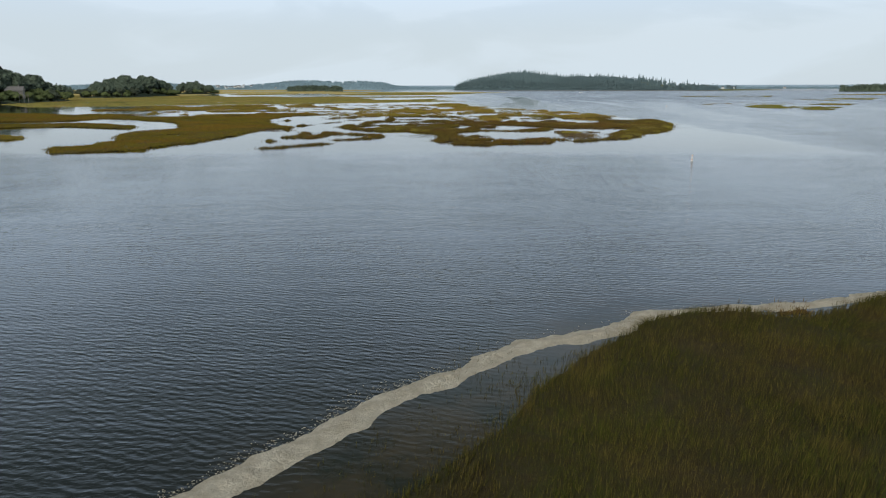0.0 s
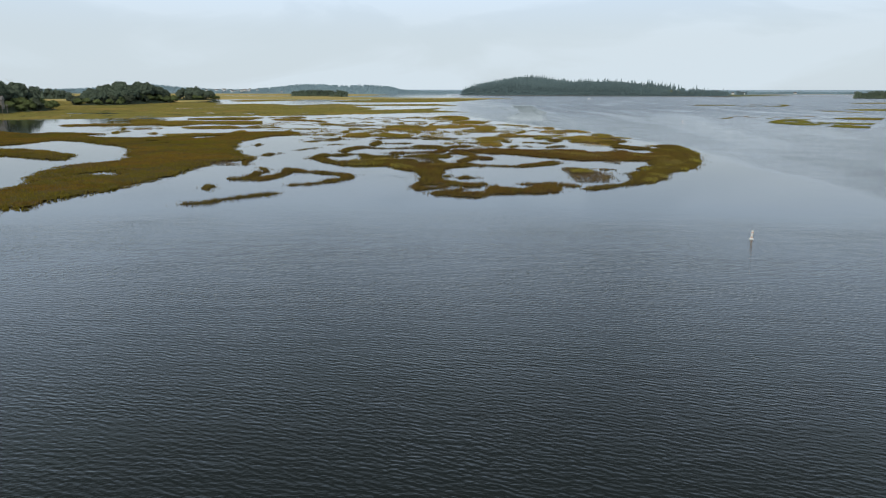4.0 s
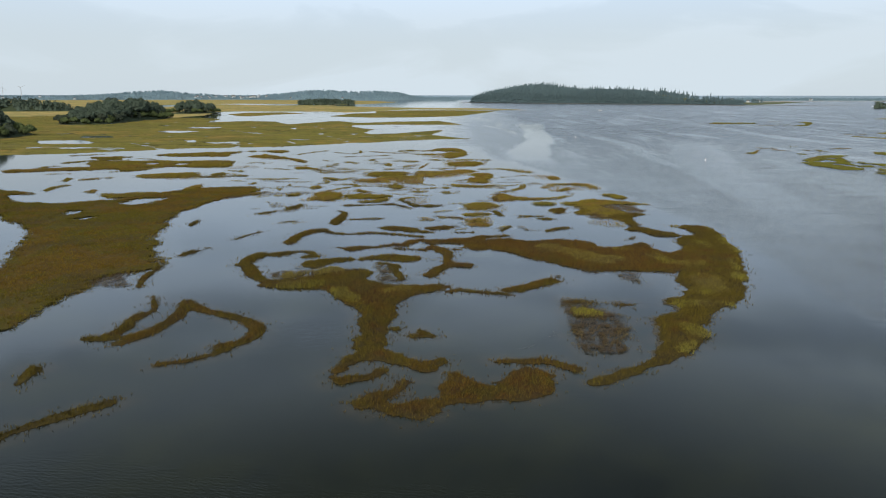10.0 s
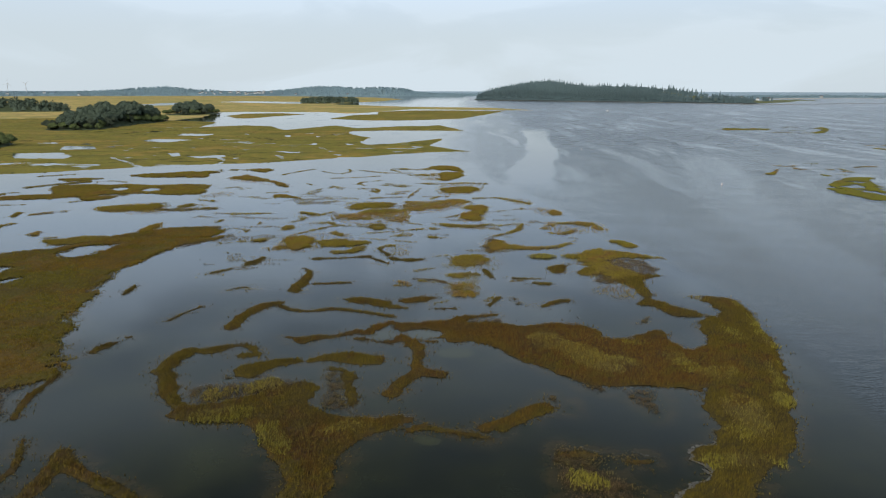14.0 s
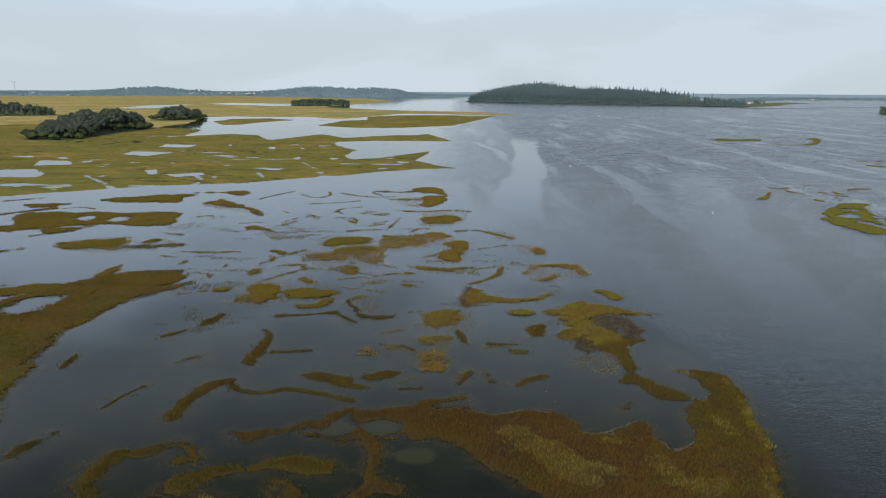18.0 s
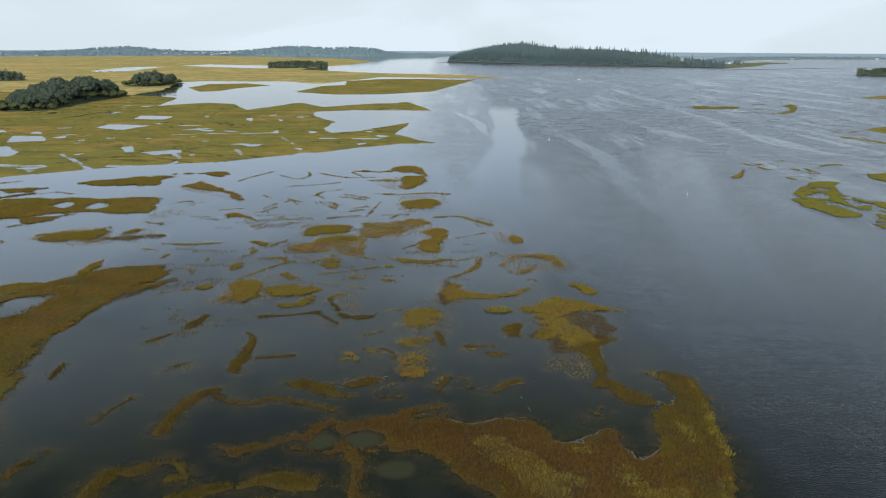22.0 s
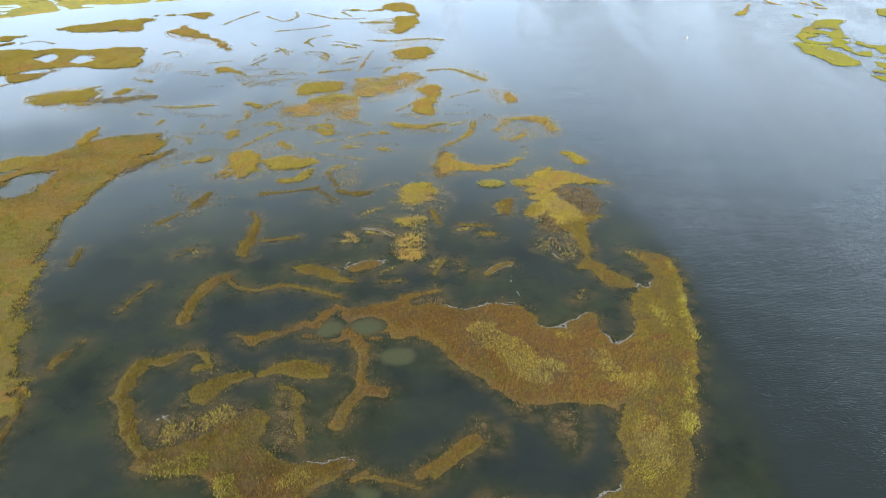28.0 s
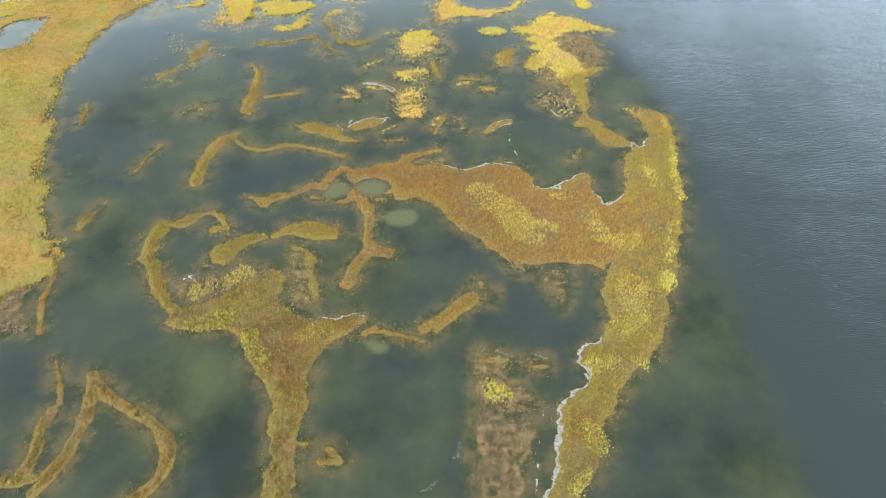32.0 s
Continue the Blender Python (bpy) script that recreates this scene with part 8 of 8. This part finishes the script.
part("rail", box(bmesh.new(), -4, 4, -2.0, -1.85, 2.8, 2.9), SHINGLE, deck)

far_house = house("white far house among trees on the low hills", WHITE, 12, 9, 6, "white houses on the far hills")
far_house.matrix_world = pose(-1940, 3620, 3, 0, 0, 25)
hr = np.random.default_rng(5)
for k in range(34):
    x = hr.uniform(-1420, -1080)
    copy_thing(far_house, pose(x, 4195 - (x + 1250) * -0.30 + hr.uniform(-300, -150), hr.uniform(7, 19), 0, 0, hr.uniform(0, 360)))
for x, y, z in ((-2210, 3470, 8), (-2080, 3560, 14), (-1500, 3840, 3), (-1480, 3850, 3), (-1010, 4010, 4), (-940, 4030, 6), (-700, 4060, 4), (-660, 4080, 6), (-2330, 3420, 4)):
    copy_thing(far_house, pose(x, y, z, 0, 0, hr.uniform(0, 360)))
for x, y, z in ((965, 2470, 3.5), (1000, 2500, 3.5), (1020, 2520, 3.5), (860, 2330, 9), (1660, 3480, 3), (2080, 3520, 3)):
    copy_thing(far_house, pose(x, y, z, 0, 0, hr.uniform(0, 360)))


def motor_boat(label):
    ob = new("motor_boat")
    tagged(ob, label, "boat", "moored boats")
    bm = bmesh.new()
    rows = []
    for y, w, top in ((-3.2, 1.05, 0.75), (-1.5, 1.15, 0.75), (0.5, 1.1, 0.8), (2.2, 0.7, 0.95), (3.4, 0.06, 1.15)):
        rows.append([bm.verts.new(p) for p in ((-w, y, top), (-w * 0.75, y, 0.0), (0, y, -0.3), (w * 0.75, y, 0.0), (w, y, top))])
    for a, b in zip(rows[:-1], rows[1:]):
        for k in range(4):
            bm.faces.new((a[k], b[k], b[k + 1], a[k + 1]))
        bm.faces.new((a[4], b[4], b[0], a[0]))
    bm.faces.new(rows[0])
    part("hull", bm, WHITE, ob)
    part("cabin", box(bmesh.new(), -0.7, 0.7, -0.6, 1.3, 0.75, 1.9), WHITE, ob)
    part("windscreen", box(bmesh.new(), -0.66, 0.66, 1.3, 1.36, 1.2, 1.8), GLASS, ob)
    part("outboard_motor", box(bmesh.new(), -0.25, 0.25, -3.7, -3.2, 0.1, 1.2), ROOF, ob)
    return ob


boat = motor_boat("small white motor boat moored in the river")
boat.matrix_world = pose(259, 1342, 0, 0, 0, 70)
copy_thing(boat, pose(1016, 1833, 0, 0, 0, 100))
copy_thing(boat, pose(1640, 2990, 0, 0, 0, 60))
for k, (x, y) in enumerate(((-700, 1612), (-690, 1618), (-681, 1611), (-668, 1620))):
    copy_thing(boat, pose(x, y, 0.7, 0, 0, 90 + 25 * k))


def turbine(x, y, turn):
    ob = new("wind_turbine")
    tagged(ob, "thin white wind turbine far beyond the hills", "wind turbine", "far wind turbines")
    part("tower", turned(bmesh.new(), [(1.8, 0), (1.4, 30), (1.0, 64)], 12), WHITE, ob)
    part("nacelle", box(bmesh.new(), -1.3, 1.3, -3, 4, 63.5, 66), WHITE, ob)
    for k in range(3):
        a = k * 2.094 + turn
        bm = bmesh.new()
        u, v = Vector((math.cos(a), 0, math.sin(a))), Vector((-math.sin(a), 0, math.cos(a)))
        c = Vector((0, -3.4, 65))
        pts = [c + v * 0.7, c + u * 6 + v * 1.3, c + u * 27, c + u * 6 - v * 0.5, c - v * 0.7]
        front, rear = [bm.verts.new(p) for p in pts], [bm.verts.new(p + Vector((0, 0.4, 0))) for p in pts]
        bm.faces.new(front)
        bm.faces.new(rear[::-1])
        for i in range(5):
            j = (i + 1) % 5
            bm.faces.new((front[j], front[i], rear[i], rear[j]))
        part("blade", bm, WHITE, ob)
    ob.matrix_world = pose(x, y, 0, 0, 0, 30)
    return ob


turbine(-2440, 3990, 0.5)
turbine(-2505, 3930, 1.4)
